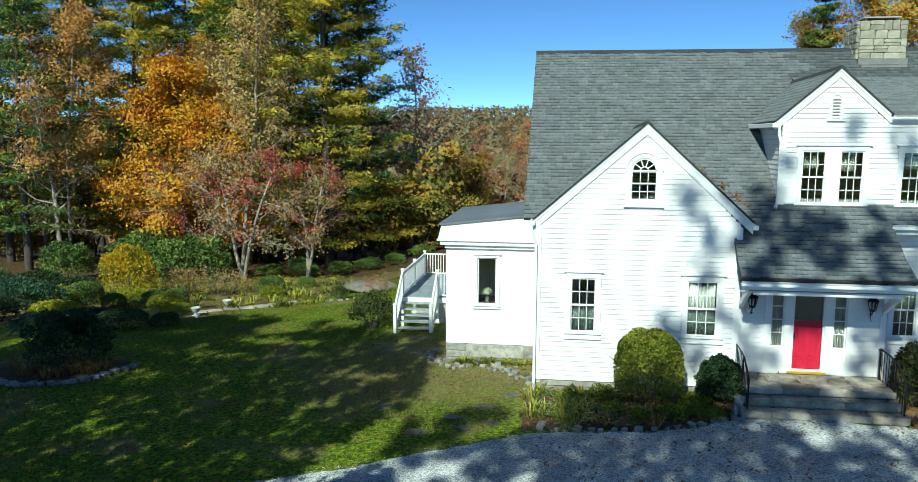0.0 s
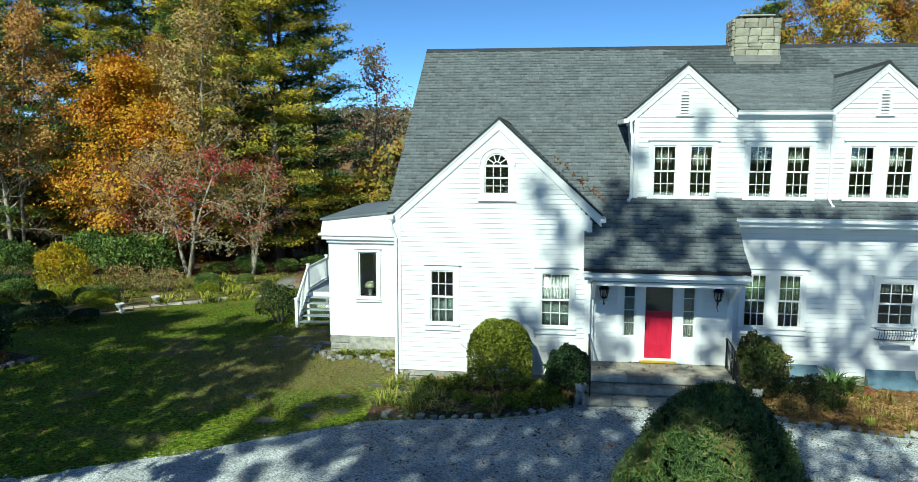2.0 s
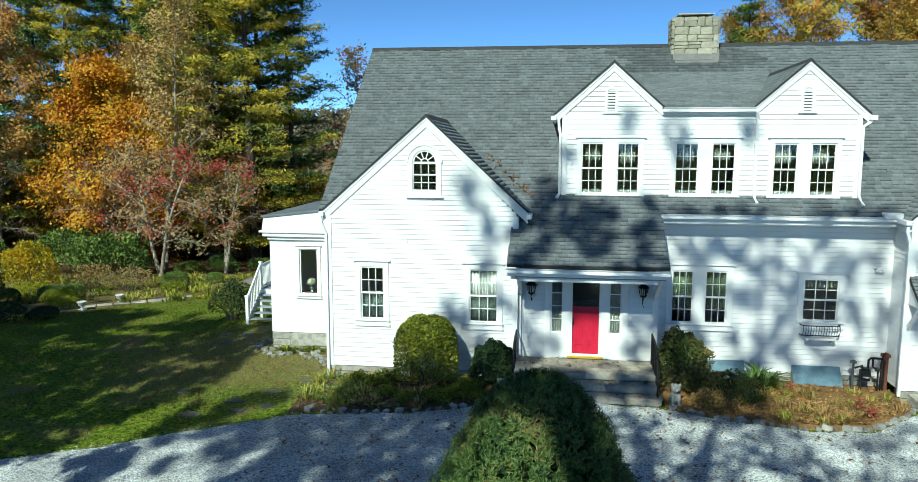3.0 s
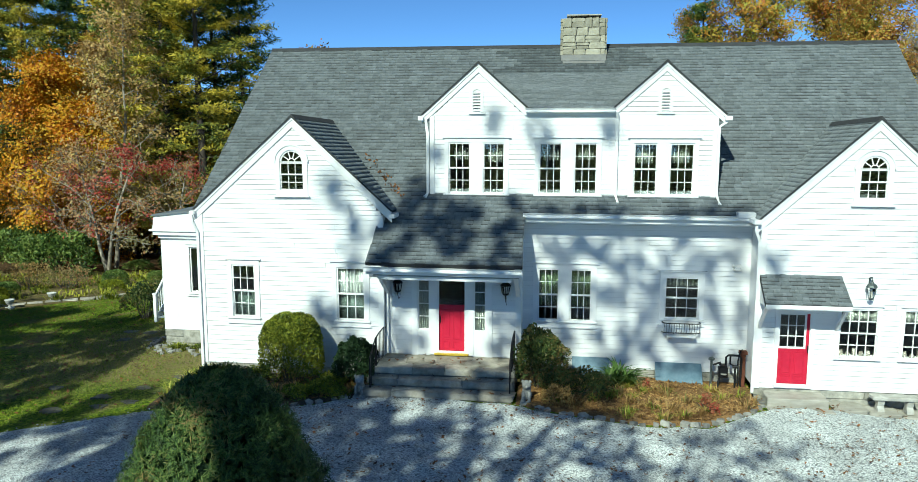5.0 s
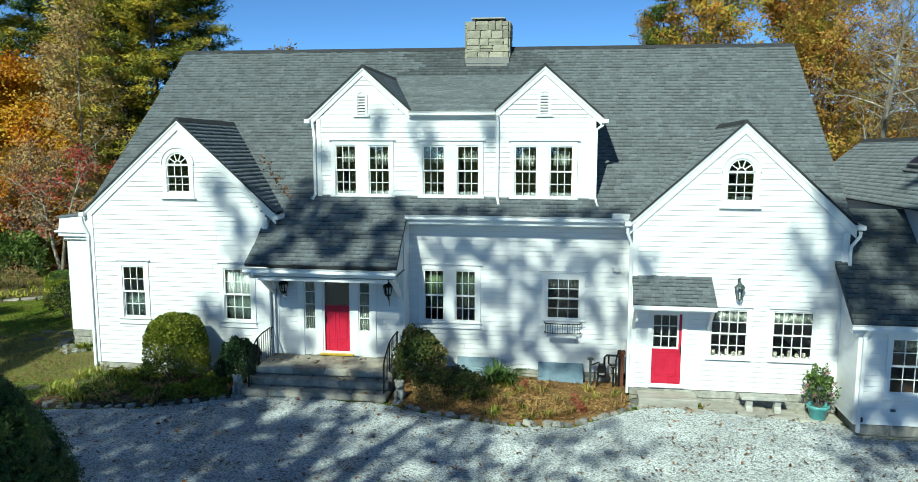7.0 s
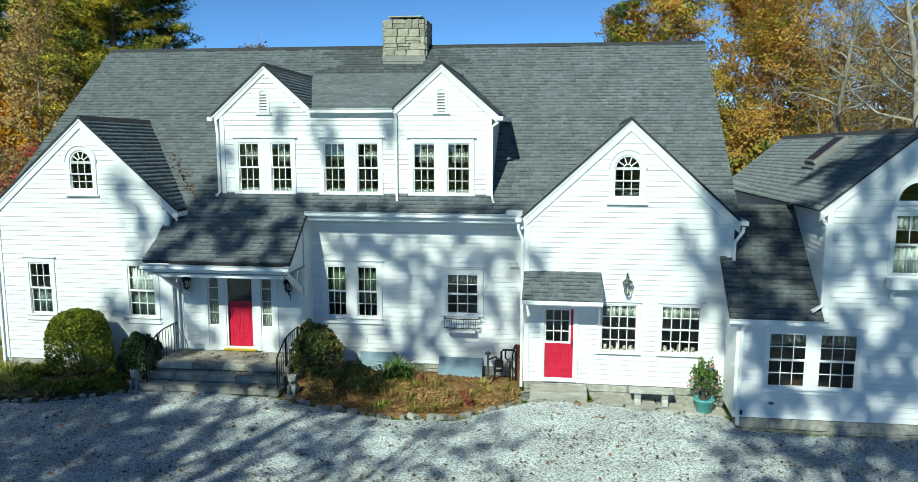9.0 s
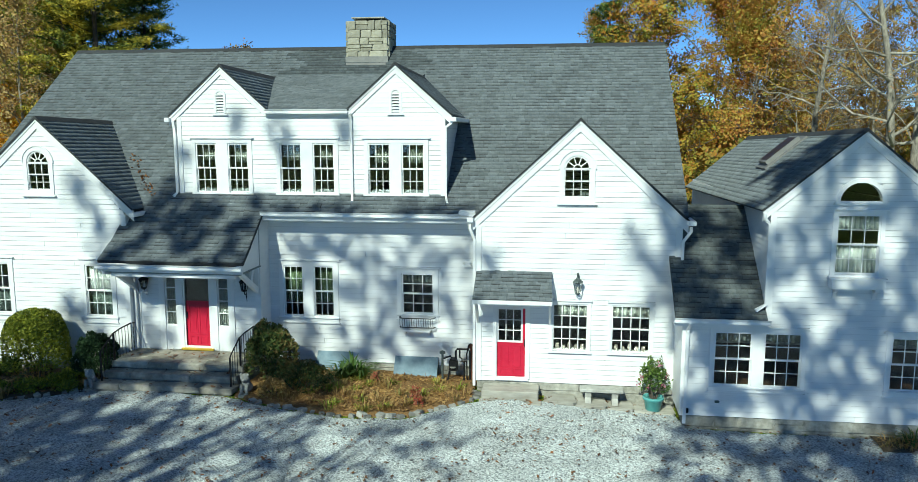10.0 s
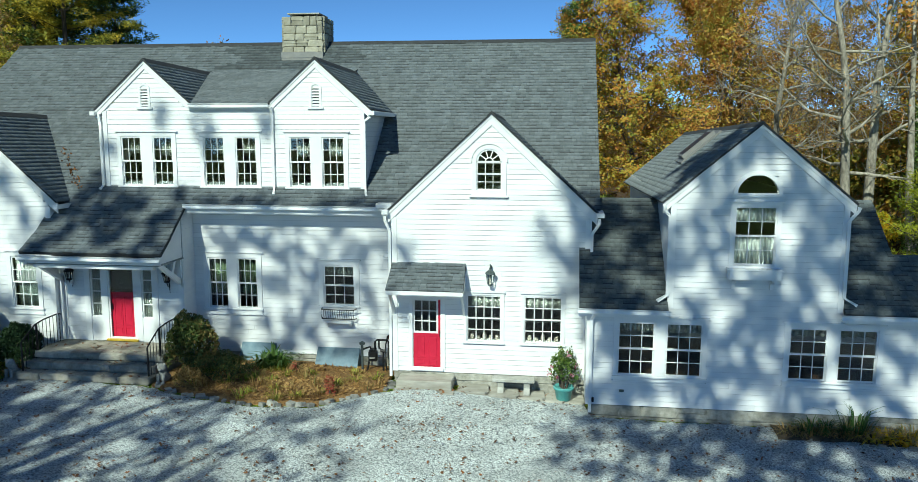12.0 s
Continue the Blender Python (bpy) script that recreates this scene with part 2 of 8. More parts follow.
PINK = leaf_mat("pink_petals", [(0.45, 0.10, 0.16), (0.62, 0.28, 0.36), (0.70, 0.45, 0.50)], 0.3)
CHIP = leaf_mat("bark_chips", [(0.12, 0.055, 0.022), (0.36, 0.20, 0.07), (0.58, 0.38, 0.15)], 0.05)
# near-black brown: the front door's shadowed top and the roof window pane
DARKBROWN = mat("near_black_brown", (0.018, 0.010, 0.007), (0.04, 0.022, 0.014), 0.35, 6.0, 0.3, 0.1, 60, stretch=(6, 1, 0.6))
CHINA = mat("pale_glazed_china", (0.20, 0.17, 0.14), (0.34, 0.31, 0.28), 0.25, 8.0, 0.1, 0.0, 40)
URN = mat("white_cast_stone", (0.55, 0.55, 0.52), (0.74, 0.74, 0.71), 0.8, 9.0, 0.25, 0.4, 80)
# grey holds the soffit's shade and cuts the bounce onto the entrance wall
PORCHGREY = mat("porch_ceiling_shade_grey", (0.17, 0.20, 0.205), (0.23, 0.26, 0.265), 0.6, 4.0, 0.15, 0.1, 60)
LITTER = mat("leafy_border_soil", (0.075, 0.062, 0.022), (0.27, 0.21, 0.075), 0.95, 3.5, 0.45, 1.0, 40)
L_GRASS = leaf_mat("lawn_grass_blades", [(0.05, 0.095, 0.01), (0.125, 0.195, 0.016), (0.22, 0.275, 0.03), (0.33, 0.28, 0.09)], 0.3, patch=0.8)
L_STRAP = leaf_mat("daylily_blades", [(0.130, 0.195, 0.026), (0.260, 0.312, 0.039), (0.468, 0.442, 0.091), (0.546, 0.416, 0.156)], 0.3, patch=1.0)
L_YUCCA = leaf_mat("iris_blades", [(0.03, 0.07, 0.02), (0.07, 0.14, 0.03), (0.14, 0.21, 0.05)], 0.25)
L_DRY = leaf_mat("dry_perennial_stems", [(0.156, 0.104, 0.039), (0.312, 0.195, 0.065), (0.429, 0.286, 0.117), (0.208, 0.208, 0.065)], 0.25)
L_FAR = leaf_mat("far_autumn_woods", [(0.20, 0.165, 0.14), (0.15, 0.17, 0.085), (0.30, 0.21, 0.11), (0.36, 0.17, 0.08)], 0.2, patch=0.035)

# ---- building helpers ----
ORIGIN = {}


def thing(name, at, label, category, group="", kind=""):
    """A top-level empty at its base; its parts are given in world places."""
    ob = new(name)
    ob.empty_display_size = 0.2
    ob.location = at
    ORIGIN[ob] = Vector(at)
    return tagged(ob, label, category, group, kind)


def part(name, bm, material, parent=None, label="", smooth=False):
    """Links a bmesh, given in world places, as ONE mesh object under a thing or part."""
    org = ORIGIN.get(parent, Vector((0, 0, 0)))
    if parent is not None:
        bmesh.ops.translate(bm, verts=bm.verts, vec=-org)
    me = bpy.data.meshes.new(name)
    bm.to_mesh(me)
    bm.free()
    if smooth:
        for f in me.polygons:
            f.use_smooth = True
    me.materials.append(material)
    ob = new(name, me)
    ob.parent = parent
    ORIGIN[ob] = org
    if label:
        tagged(ob, label)
    return ob


def arrays(name, verts, faces, material, parent=None, label="", smooth=False):
    """Links arrays of corners (n, 3) and faces (m, k) as one mesh object."""
    verts = np.asarray(verts, dtype=np.float32)
    org = ORIGIN.get(parent, Vector((0, 0, 0)))
    if parent is not None:
        verts = verts - np.array(org, dtype=np.float32)
    faces = np.asarray(faces, dtype=np.int32)
    n, k = faces.shape
    me = bpy.data.meshes.new(name)
    me.vertices.add(len(verts))
    me.vertices.foreach_set("co", verts.ravel())
    me.loops.add(n * k)
    me.loops.foreach_set("vertex_index", faces.ravel())
    me.polygons.add(n)
    me.polygons.foreach_set("loop_start", np.arange(0, n * k, k, dtype=np.int32))
    me.update(calc_edges=True)
    if smooth:
        me.polygons.foreach_set("use_smooth", np.ones(n, dtype=bool))
    me.materials.append(material)
    ob = new(name, me)
    ob.parent = parent
    ORIGIN[ob] = org
    if label:
        tagged(ob, label)
    return ob


def piece(name, me, parent, at, scale=(1, 1, 1), rot=(0, 0, 0)):
    """One more object on a shared mesh."""
    ob = new(name, me)
    ob.parent = parent
    ob.location = Vector(at) - ORIGIN[parent]
    ob.scale, ob.rotation_euler = scale, rot
    return ob


def box(bm, x0, y0, z0, x1, y1, z1):
    v = [bm.verts.new((x, y, z)) for z in (z0, z1) for y in (y0, y1) for x in (x0, x1)]
    for f in ((0, 2, 3, 1), (4, 5, 7, 6), (0, 1, 5, 4), (2, 6, 7, 3), (0, 4, 6, 2), (1, 3, 7, 5)):
        bm.faces.new([v[i] for i in f])
    return v


def boxes(*rows, bevel=0.0):
    bm = bmesh.new()
    for r in rows:
        box(bm, *r)
    if bevel:
        bmesh.ops.bevel(bm, geom=list(bm.edges), offset=bevel, segments=1, affect="EDGES")
    return bm


def prism(bm, pts, axis, a, b):
    """A polygon drawn out along an axis. pts are the two other coordinates, in the order x, y, z."""
    def at(p, d):
        q = list(p)
        q.insert("xyz".index(axis), d)
        return q
    lo = [bm.verts.new(at(p, a)) for p in pts]
    hi = [bm.verts.new(at(p, b)) for p in pts]
    bm.faces.new(lo)
    bm.faces.new(hi[::-1])
    for i in range(len(pts)):
        j = (i + 1) % len(pts)
        bm.faces.new((lo[i], hi[i], hi[j], lo[j]))
    bmesh.ops.recalc_face_normals(bm, faces=list(bm.faces))
    return bm


def tube(bm, path, r, sides=8, r1=None, square=False):
    """A pipe along a path of points."""
    rings = []
    n = len(path)
    for i, p in enumerate(path):
        p = Vector(p)
        d = (Vector(path[min(i + 1, n - 1)]) - Vector(path[max(i - 1, 0)])).normalized()
        side = d.cross(Vector((0, 0, 1)) if abs(d.z) < 0.9 else Vector((0, 1, 0))).normalized()
        up = side.cross(d)
        rr = r if r1 is None else r + (r1 - r) * i / max(1, n - 1)
        turn = math.pi / 4 if square else 0
        ring = []
        for s in range(4 if square else sides):
            a = turn + 2 * math.pi * s / (4 if square else sides)
            ring.append(bm.verts.new(p + side * math.cos(a) * rr + up * math.sin(a) * rr))
        rings.append(ring)
    m = len(rings[0])
    for a, b in zip(rings, rings[1:]):
        for s in range(m):
            bm.faces.new((a[s], a[(s + 1) % m], b[(s + 1) % m], b[s]))
    bm.faces.new(rings[0][::-1])
    bm.faces.new(rings[-1])
    return bm


def lathe(bm, profile, at, sides=20, squash=(1, 1)):
    """A turned shape: profile of (radius, height)."""
    rings = []
    for r, h in profile:
        rings.append([bm.verts.new((at[0] + squash[0] * r * math.cos(2 * math.pi * s / sides), at[1] + squash[1] * r * math.sin(2 * math.pi * s / sides), at[2] + h)) for s in range(sides)])
    for a, b in zip(rings, rings[1:]):
        for s in range(sides):
            bm.faces.new((a[s], a[(s + 1) % sides], b[(s + 1) % sides], b[s]))
    bm.faces.new(rings[0][::-1])
    bm.faces.new(rings[-1])
    return bm


# the lie of the land
GX = [-400, -60, -14, -4, 0, 5, 10, 14, 20, 24, 32, 70, 400]
GZ = [-3.5, -2.6, -1.7, -1.25, -1.02, -0.83, -0.72, -0.76, -0.93, -1.17, -1.28, -1.6, -3.0]


def ground_z(x, y):
    z = np.interp(x, GX, GZ)
    left = np.clip((-1.0 - x) / 10.0, 0, 1)
    z = z - left * np.interp(y, [17, 27, 38, 48, 60, 110], [0, 0.38, 1.15, 1.75, 2.1, 3.0])
    z = z - np.interp(y, [60, 140, 300, 620, 1000, 1500], [0, 9, 12, -14, -39, -42])
    return z


def roughly(x, y):
    return float(ground_z(x, y))

# ---- the ground ----


def spread(a, b, fine, lo, hi, grow=1.35):
    """Grid lines: fine steps from lo to hi, growing towards a and b."""
    out = list(np.arange(lo, hi, fine))
    s, v = fine, hi
    while v < b:
        out.append(v)
        s *= grow
        v += s
    out.append(b)
    s, v = fine, lo
    while v > a:
        s *= grow
        v -= s
        out.append(max(v, a))
    return np.array(sorted(set(np.round(out, 3))))


def sheet(name, xs, ys, material, keep=None, lift=0.0, rough=0.0, parent=None):
    """A draped sheet; keep(x, y) says which cells stay."""
    gx, gy = np.meshgrid(xs, ys)
    wob = np.array([noise.noise((x * 0.35, y * 0.35, 3.0)) + 0.5 * noise.noise((x * 1.7, y * 1.7, 9.0)) for x, y in zip(gx.ravel(), gy.ravel())]).reshape(gx.shape)
    gz = ground_z(gx, gy) + lift + rough * wob
    nx = len(xs)
    verts = np.stack([gx.ravel(), gy.ravel(), gz.ravel()], 1)
    faces = []
    for j in range(len(ys) - 1):
        for i in range(nx - 1):
            if keep is None or keep((xs[i] + xs[i + 1]) / 2, (ys[j] + ys[j + 1]) / 2):
                faces.append((j * nx + i, j * nx + i + 1, (j + 1) * nx + i + 1, (j + 1) * nx + i))
    return arrays(name, verts, faces, material, parent, smooth=True)


def ground_material():
    """Lawn near the house, with worn and leafy patches; leaf litter under the woods."""
    m, n, k, p = nodes_of("lawn_and_woodland_floor")
    geo = n.new("ShaderNodeNewGeometry")
    sep = n.new("ShaderNodeSeparateXYZ")
    k.new(geo.outputs["Position"], sep.inputs[0])

    def noise_at(s, d=5.0):
        t = n.new("ShaderNodeTexNoise")
        t.inputs["Scale"].default_value, t.inputs["Detail"].default_value = s, d
        k.new(geo.outputs["Position"], t.inputs["Vector"])
        return t.outputs["Fac"]

    def ramp(fac, *stops):
        r = n.new("ShaderNodeValToRGB")
        while len(r.color_ramp.elements) < len(stops):
            r.color_ramp.elements.new(0.5)
        for e, (pos, c) in zip(r.color_ramp.elements, stops):
            e.position, e.color = pos, (*c, 1)
        k.new(fac, r.inputs[0])
        return r.outputs[0]

    def mixed(fac, a, b):
        x = n.new("ShaderNodeMix")
        x.data_type = "RGBA"
        k.new(fac, x.inputs["Factor"])
        k.new(a, x.inputs["A"])
        k.new(b, x.inputs["B"])
        return x.outputs["Result"]

    grass = ramp(noise_at(9), (0.34, (0.032, 0.062, 0.008)), (0.5, (0.125, 0.195, 0.012)), (0.64, (0.28, 0.34, 0.03)))
    worn = ramp(noise_at(14), (0.3, (0.13, 0.105, 0.045)), (0.7, (0.33, 0.26, 0.12)))
    litter = ramp(noise_at(5), (0.3, (0.035, 0.028, 0.016)), (0.5, (0.10, 0.062, 0.03)), (0.72, (0.20, 0.10, 0.04)))
    patch = ramp(noise_at(0.45, 4), (0.55, (0, 0, 0)), (0.70, (1, 1, 1)))
    near = n.new("ShaderNodeVectorMath")
    near.operation = "DISTANCE"
    k.new(geo.outputs["Position"], near.inputs[0])
    near.inputs[1].default_value = (-1.8, 22.6, -1.6)
    ragged = n.new("ShaderNodeMath")
    ragged.operation = "MULTIPLY_ADD"
    k.new(noise_at(0.9, 5), ragged.inputs[0])
    ragged.inputs[1].default_value = 4.0
    k.new(near.outputs["Value"], ragged.inputs[2])
    trod = n.new("ShaderNodeMapRange")
    trod.inputs["From Min"].default_value, trod.inputs["From Max"].default_value = 5.0, 8.0
    trod.inputs["To Min"].default_value, trod.inputs["To Max"].default_value = 0.85, 0.0
    k.new(ragged.outputs[0], trod.inputs["Value"])
    lawn = mixed(trod.outputs[0], mixed(patch, grass, worn), worn)
    far = n.new("ShaderNodeMath")
    far.operation = "MULTIPLY_ADD"
    k.new(noise_at(0.4, 3), far.inputs[0])
    far.inputs[1].default_value = 9.0
    k.new(sep.outputs["Y"], far.inputs[2])
    wood = n.new("ShaderNodeMapRange")
    wood.inputs["From Min"].default_value, wood.inputs["From Max"].default_value = 47.0, 52.0
    k.new(far.outputs[0], wood.inputs["Value"])
    k.new(mixed(wood.outputs[0], lawn, litter), p.inputs["Base Color"])
    p.inputs["Roughness"].default_value = 0.95
    p.inputs["Specular IOR Level"].default_value = 0.15
    b = n.new("ShaderNodeBump")
    b.inputs["Strength"].default_value, b.inputs["Distance"].default_value = 1.0, 0.12
    k.new(noise_at(16, 6), b.inputs["Height"])
    k.new(b.outputs[0], p.inputs["Normal"])
    return m


tagged(sheet("ground", spread(-1500, 1500, 1.0, -40, 50), spread(-900, 1500, 1.0, -10, 62), ground_material(), rough=0.05),
       "autumn lawn with worn brown patches running into woodland floor", "ground", kind="structure")


def gravel_material():
    m, n, k, p = nodes_of("pale_crushed_gravel")
    geo = n.new("ShaderNodeNewGeometry")
    v = n.new("ShaderNodeTexVoronoi")
    v.inputs["Scale"].default_value = 36.0
    k.new(geo.outputs["Position"], v.inputs["Vector"])
    big = n.new("ShaderNodeTexNoise")
    big.inputs["Scale"].default_value, big.inputs["Detail"].default_value = 0.9, 6.0
    k.new(geo.outputs["Position"], big.inputs["Vector"])
    sep = n.new("ShaderNodeSeparateColor")
    k.new(v.outputs["Color"], sep.inputs[0])
    r = n.new("ShaderNodeValToRGB")
    for e, (pos, c) in zip(r.color_ramp.elements, ((0.0, (0.17, 0.19, 0.20)), (0.8, (0.69, 0.73, 0.725)))):
        e.position, e.color = pos, (*c, 1)
    k.new(sep.outputs[0], r.inputs[0])
    mr = n.new("ShaderNodeMapRange")
    mr.inputs["From Min"].default_value, mr.inputs["From Max"].default_value = 0.3, 0.7
    mr.inputs["To Min"].default_value, mr.inputs["To Max"].default_value = 0.72, 1.15
    k.new(big.outputs["Fac"], mr.inputs["Value"])
    sc = n.new("ShaderNodeVectorMath")
    sc.operation = "SCALE"
    k.new(r.outputs[0], sc.inputs[0])
    k.new(mr.outputs[0], sc.inputs["Scale"])
    k.new(sc.outputs[0], p.inputs["Base Color"])
    p.inputs["Roughness"].default_value, p.inputs["Diffuse Roughness"].default_value = 0.9, 0.8
    b = n.new("ShaderNodeBump")
    b.inputs["Strength"].default_value, b.inputs["Distance"].default_value, b.invert = 1.0, 0.03, True
    k.new(v.outputs["Distance"], b.inputs["Height"])
    k.new(b.outputs[0], p.inputs["Normal"])
    return m


GRAVEL = gravel_material()
DRIVE_X = [-60, -20, -9.7, -5.4, -1.4, 0.9, 2.2, 4.4, 6.0, 7.4, 9, 12, 13.2, 15.0, 16.6, 17.8, 18.6, 20, 23.8, 24.0, 32, 34, 60]
DRIVE_Y = [11.0, 11.6, 12.0, 12.6, 14.5, 15.8, 16.4, 16.4, 16.8, 17.7, 17.7, 17.4, 16.8, 16.5, 16.8, 17.8, 18.7, 18.9, 18.95, 18.0, 18.0, 17.0, 16.0]


def drive_edge(x):
    return float(np.interp(x, DRIVE_X, DRIVE_Y)) + 0.16 * noise.noise((x * 1.1, 2.0, 0)) + 0.08 * noise.noise((x * 4.5, 5.0, 4)) + 0.04 * noise.noise((x * 13, 1.0, 4))


def on_drive(x, y):
    return 1.8 < y < drive_edge(x)


def strip(name, xs, low, high, rows, material, lift=0.05, rough=0.05, mound=0.0):
    """A draped sheet between two edges given as functions of x."""
    V, F = [], []
    for x in xs:
        a, b = low(x), high(x)
        for j in range(rows + 1):
            t = j / rows
            y = a + (b - a) * t
            z = roughly(x, y) + lift + rough * (noise.noise((x * 0.35, y * 0.35, 3.0)) + 0.5 * noise.noise((x * 1.7, y * 1.7, 9.0))) + mound * math.sin(math.pi * t) ** 0.6
            V.append((x, y, z - (0.12 if j in (0, rows) else 0)))
    for i in range(len(xs) - 1):
        for j in range(rows):
            k = i * (rows + 1) + j
            F.append((k, k + rows + 1, k + rows + 2, k + 1))
    return arrays(name, V, F, material, None, smooth=True)


tagged(strip("gravel_drive", np.arange(-26, 48, 0.1), lambda x: 1.6 + 0.6 * noise.noise((x * 0.5, 7.0, 1.0)), lambda x: drive_edge(x) + (0.14 if x > 1.5 else 0.0), 60, GRAVEL, 0.05),
       "pale grey crushed gravel drive strewn with fallen leaves", "drive", kind="structure")

# ---- the house ----
HOUSE = thing("house", (13.0, 24.0, -0.8), "large white clapboard farmhouse with grey shingle roofs and red doors", "house")

BOARD = 0.145
unit = bmesh.new()
# board foot raised 7 mm: the open joint draws the shade line
prism(unit, [(0.0, 0.007), (-0.021, 0.007), (-0.006, BOARD), (0.0, BOARD)], "x", 0.0, 1.0)
CLAP = bpy.data.meshes.new("clapboard")
unit.to_mesh(CLAP)
unit.free()
CLAP.materials.append(PAINT)
SINGLES = [0]
rng = random.Random(5)


def spans(x0, x1, holes, za, zb):
    """What is left of a row of boards between the openings."""
    out = [(x0, x1)]
    for a, b, c, d in holes:
        if d > za + 0.01 and c < zb - 0.01:
            out = [(s, e) for p, q in out for s, e in ((p, min(q, a)), (max(p, b), q)) if e - s > 0.03]
    return out


def wall_front(name, y, z0, z1, left, right, holes, single, thick=0.16, label=""):
    """A clapboarded wall that faces -y. left and right give its edges at a height; holes are (x0, x1, z0, z1)."""
    bm = bmesh.new()
    cuts = sorted({z0, z1, *[h for o in holes for h in (o[2], o[3]) if z0 < h < z1], *np.arange(z0, z1, BOARD)})
    for a, b in zip(cuts, cuts[1:]):
        mid = (a + b) / 2
        for s, e in spans(left(mid), right(mid), holes, a, b):
            box(bm, s, y, a, e, y + thick, b)
    bmesh.ops.remove_doubles(bm, verts=list(bm.verts), dist=0.0005)
    wall = part(name, bm, BACKING, HOUSE, label)
    bm = bmesh.new()
    z = z0
    while z < z1 - 0.02:
        top = min(z + BOARD, z1)
        for s, e in spans(left((z + top) / 2), right((z + top) / 2), [(a + 0.02, b - 0.02, c + 0.03, d - 0.03) for a, b, c, d in holes], z, top):
            # long rows are made of several boards
            xs, x = [s], s
            while e - x > 5.2:
                x += rng.uniform(2.2, 4.4)
                xs.append(x)
            xs.append(e)
            for p, q in zip(xs, xs[1:]):
                if single and SINGLES[0] < 300:
                    SINGLES[0] += 1
                    piece("clapboard", CLAP, wall, (p + 0.002, y, z), (q - p - 0.004, 1, (top - z) / BOARD))
                else:
                    prism_board(bm, p + 0.002, q - 0.002, y, z, top)
        z += BOARD
    if len(bm.verts):
        tagged(part("siding", bm, PAINT, wall), kind="stuff")
    else:
        bm.free()
    return wall


def prism_board(bm, x0, x1, y, z, top):
    t = rng.uniform(-0.003, 0.003)
    a = [bm.verts.new((x, yy, zz)) for x in (x0, x1) for yy, zz in ((y, z + 0.007), (y - 0.021 + t, z + 0.007), (y - 0.006, top), (y, top))]
    for f in ((0, 1, 2, 3), (4, 7, 6, 5), (0, 4, 5, 1), (1, 5, 6, 2), (2, 6, 7, 3)):
        bm.faces.new([a[i] for i in f])


def wall_side(name, x, outer, pts, label=""):
    """A clapboarded wall that faces along x (outer is -1 or 1). pts are (y, z)."""
    bm = bmesh.new()
    prism(bm, pts, "x", x, x - outer * 0.16)
    wall = part(name, bm, BACKING, HOUSE, label)
    bm = bmesh.new()
    zs = [p[1] for p in pts]
    z = min(zs)
    while z < max(zs) - 0.03:
        mid, ys = min(z + BOARD * 0.5, max(zs) - 0.01), []
        for (a, b), (c, d) in zip(pts, pts[1:] + pts[:1]):
            if (b - mid) * (d - mid) < 0:
                ys.append(a + (c - a) * (mid - b) / (d - b))
        ys.sort()
        for a, b in zip(ys[::2], ys[1::2]):
            v = [bm.verts.new((x + outer * o, yy, zz)) for yy in (a, b) for o, zz in ((0, z + 0.007), (0.021, z + 0.007), (0.006, z + BOARD), (0, z + BOARD))]
            for f in ((0, 1, 2, 3), (4, 7, 6, 5), (0, 4, 5, 1), (1, 5, 6, 2), (2, 6, 7, 3)):
                bm.faces.new([v[i] for i in f])
        z += BOARD
    bmesh.ops.recalc_face_normals(bm, faces=list(bm.faces))
    tagged(part("siding", bm, PAINT, wall), kind="stuff")
    return wall


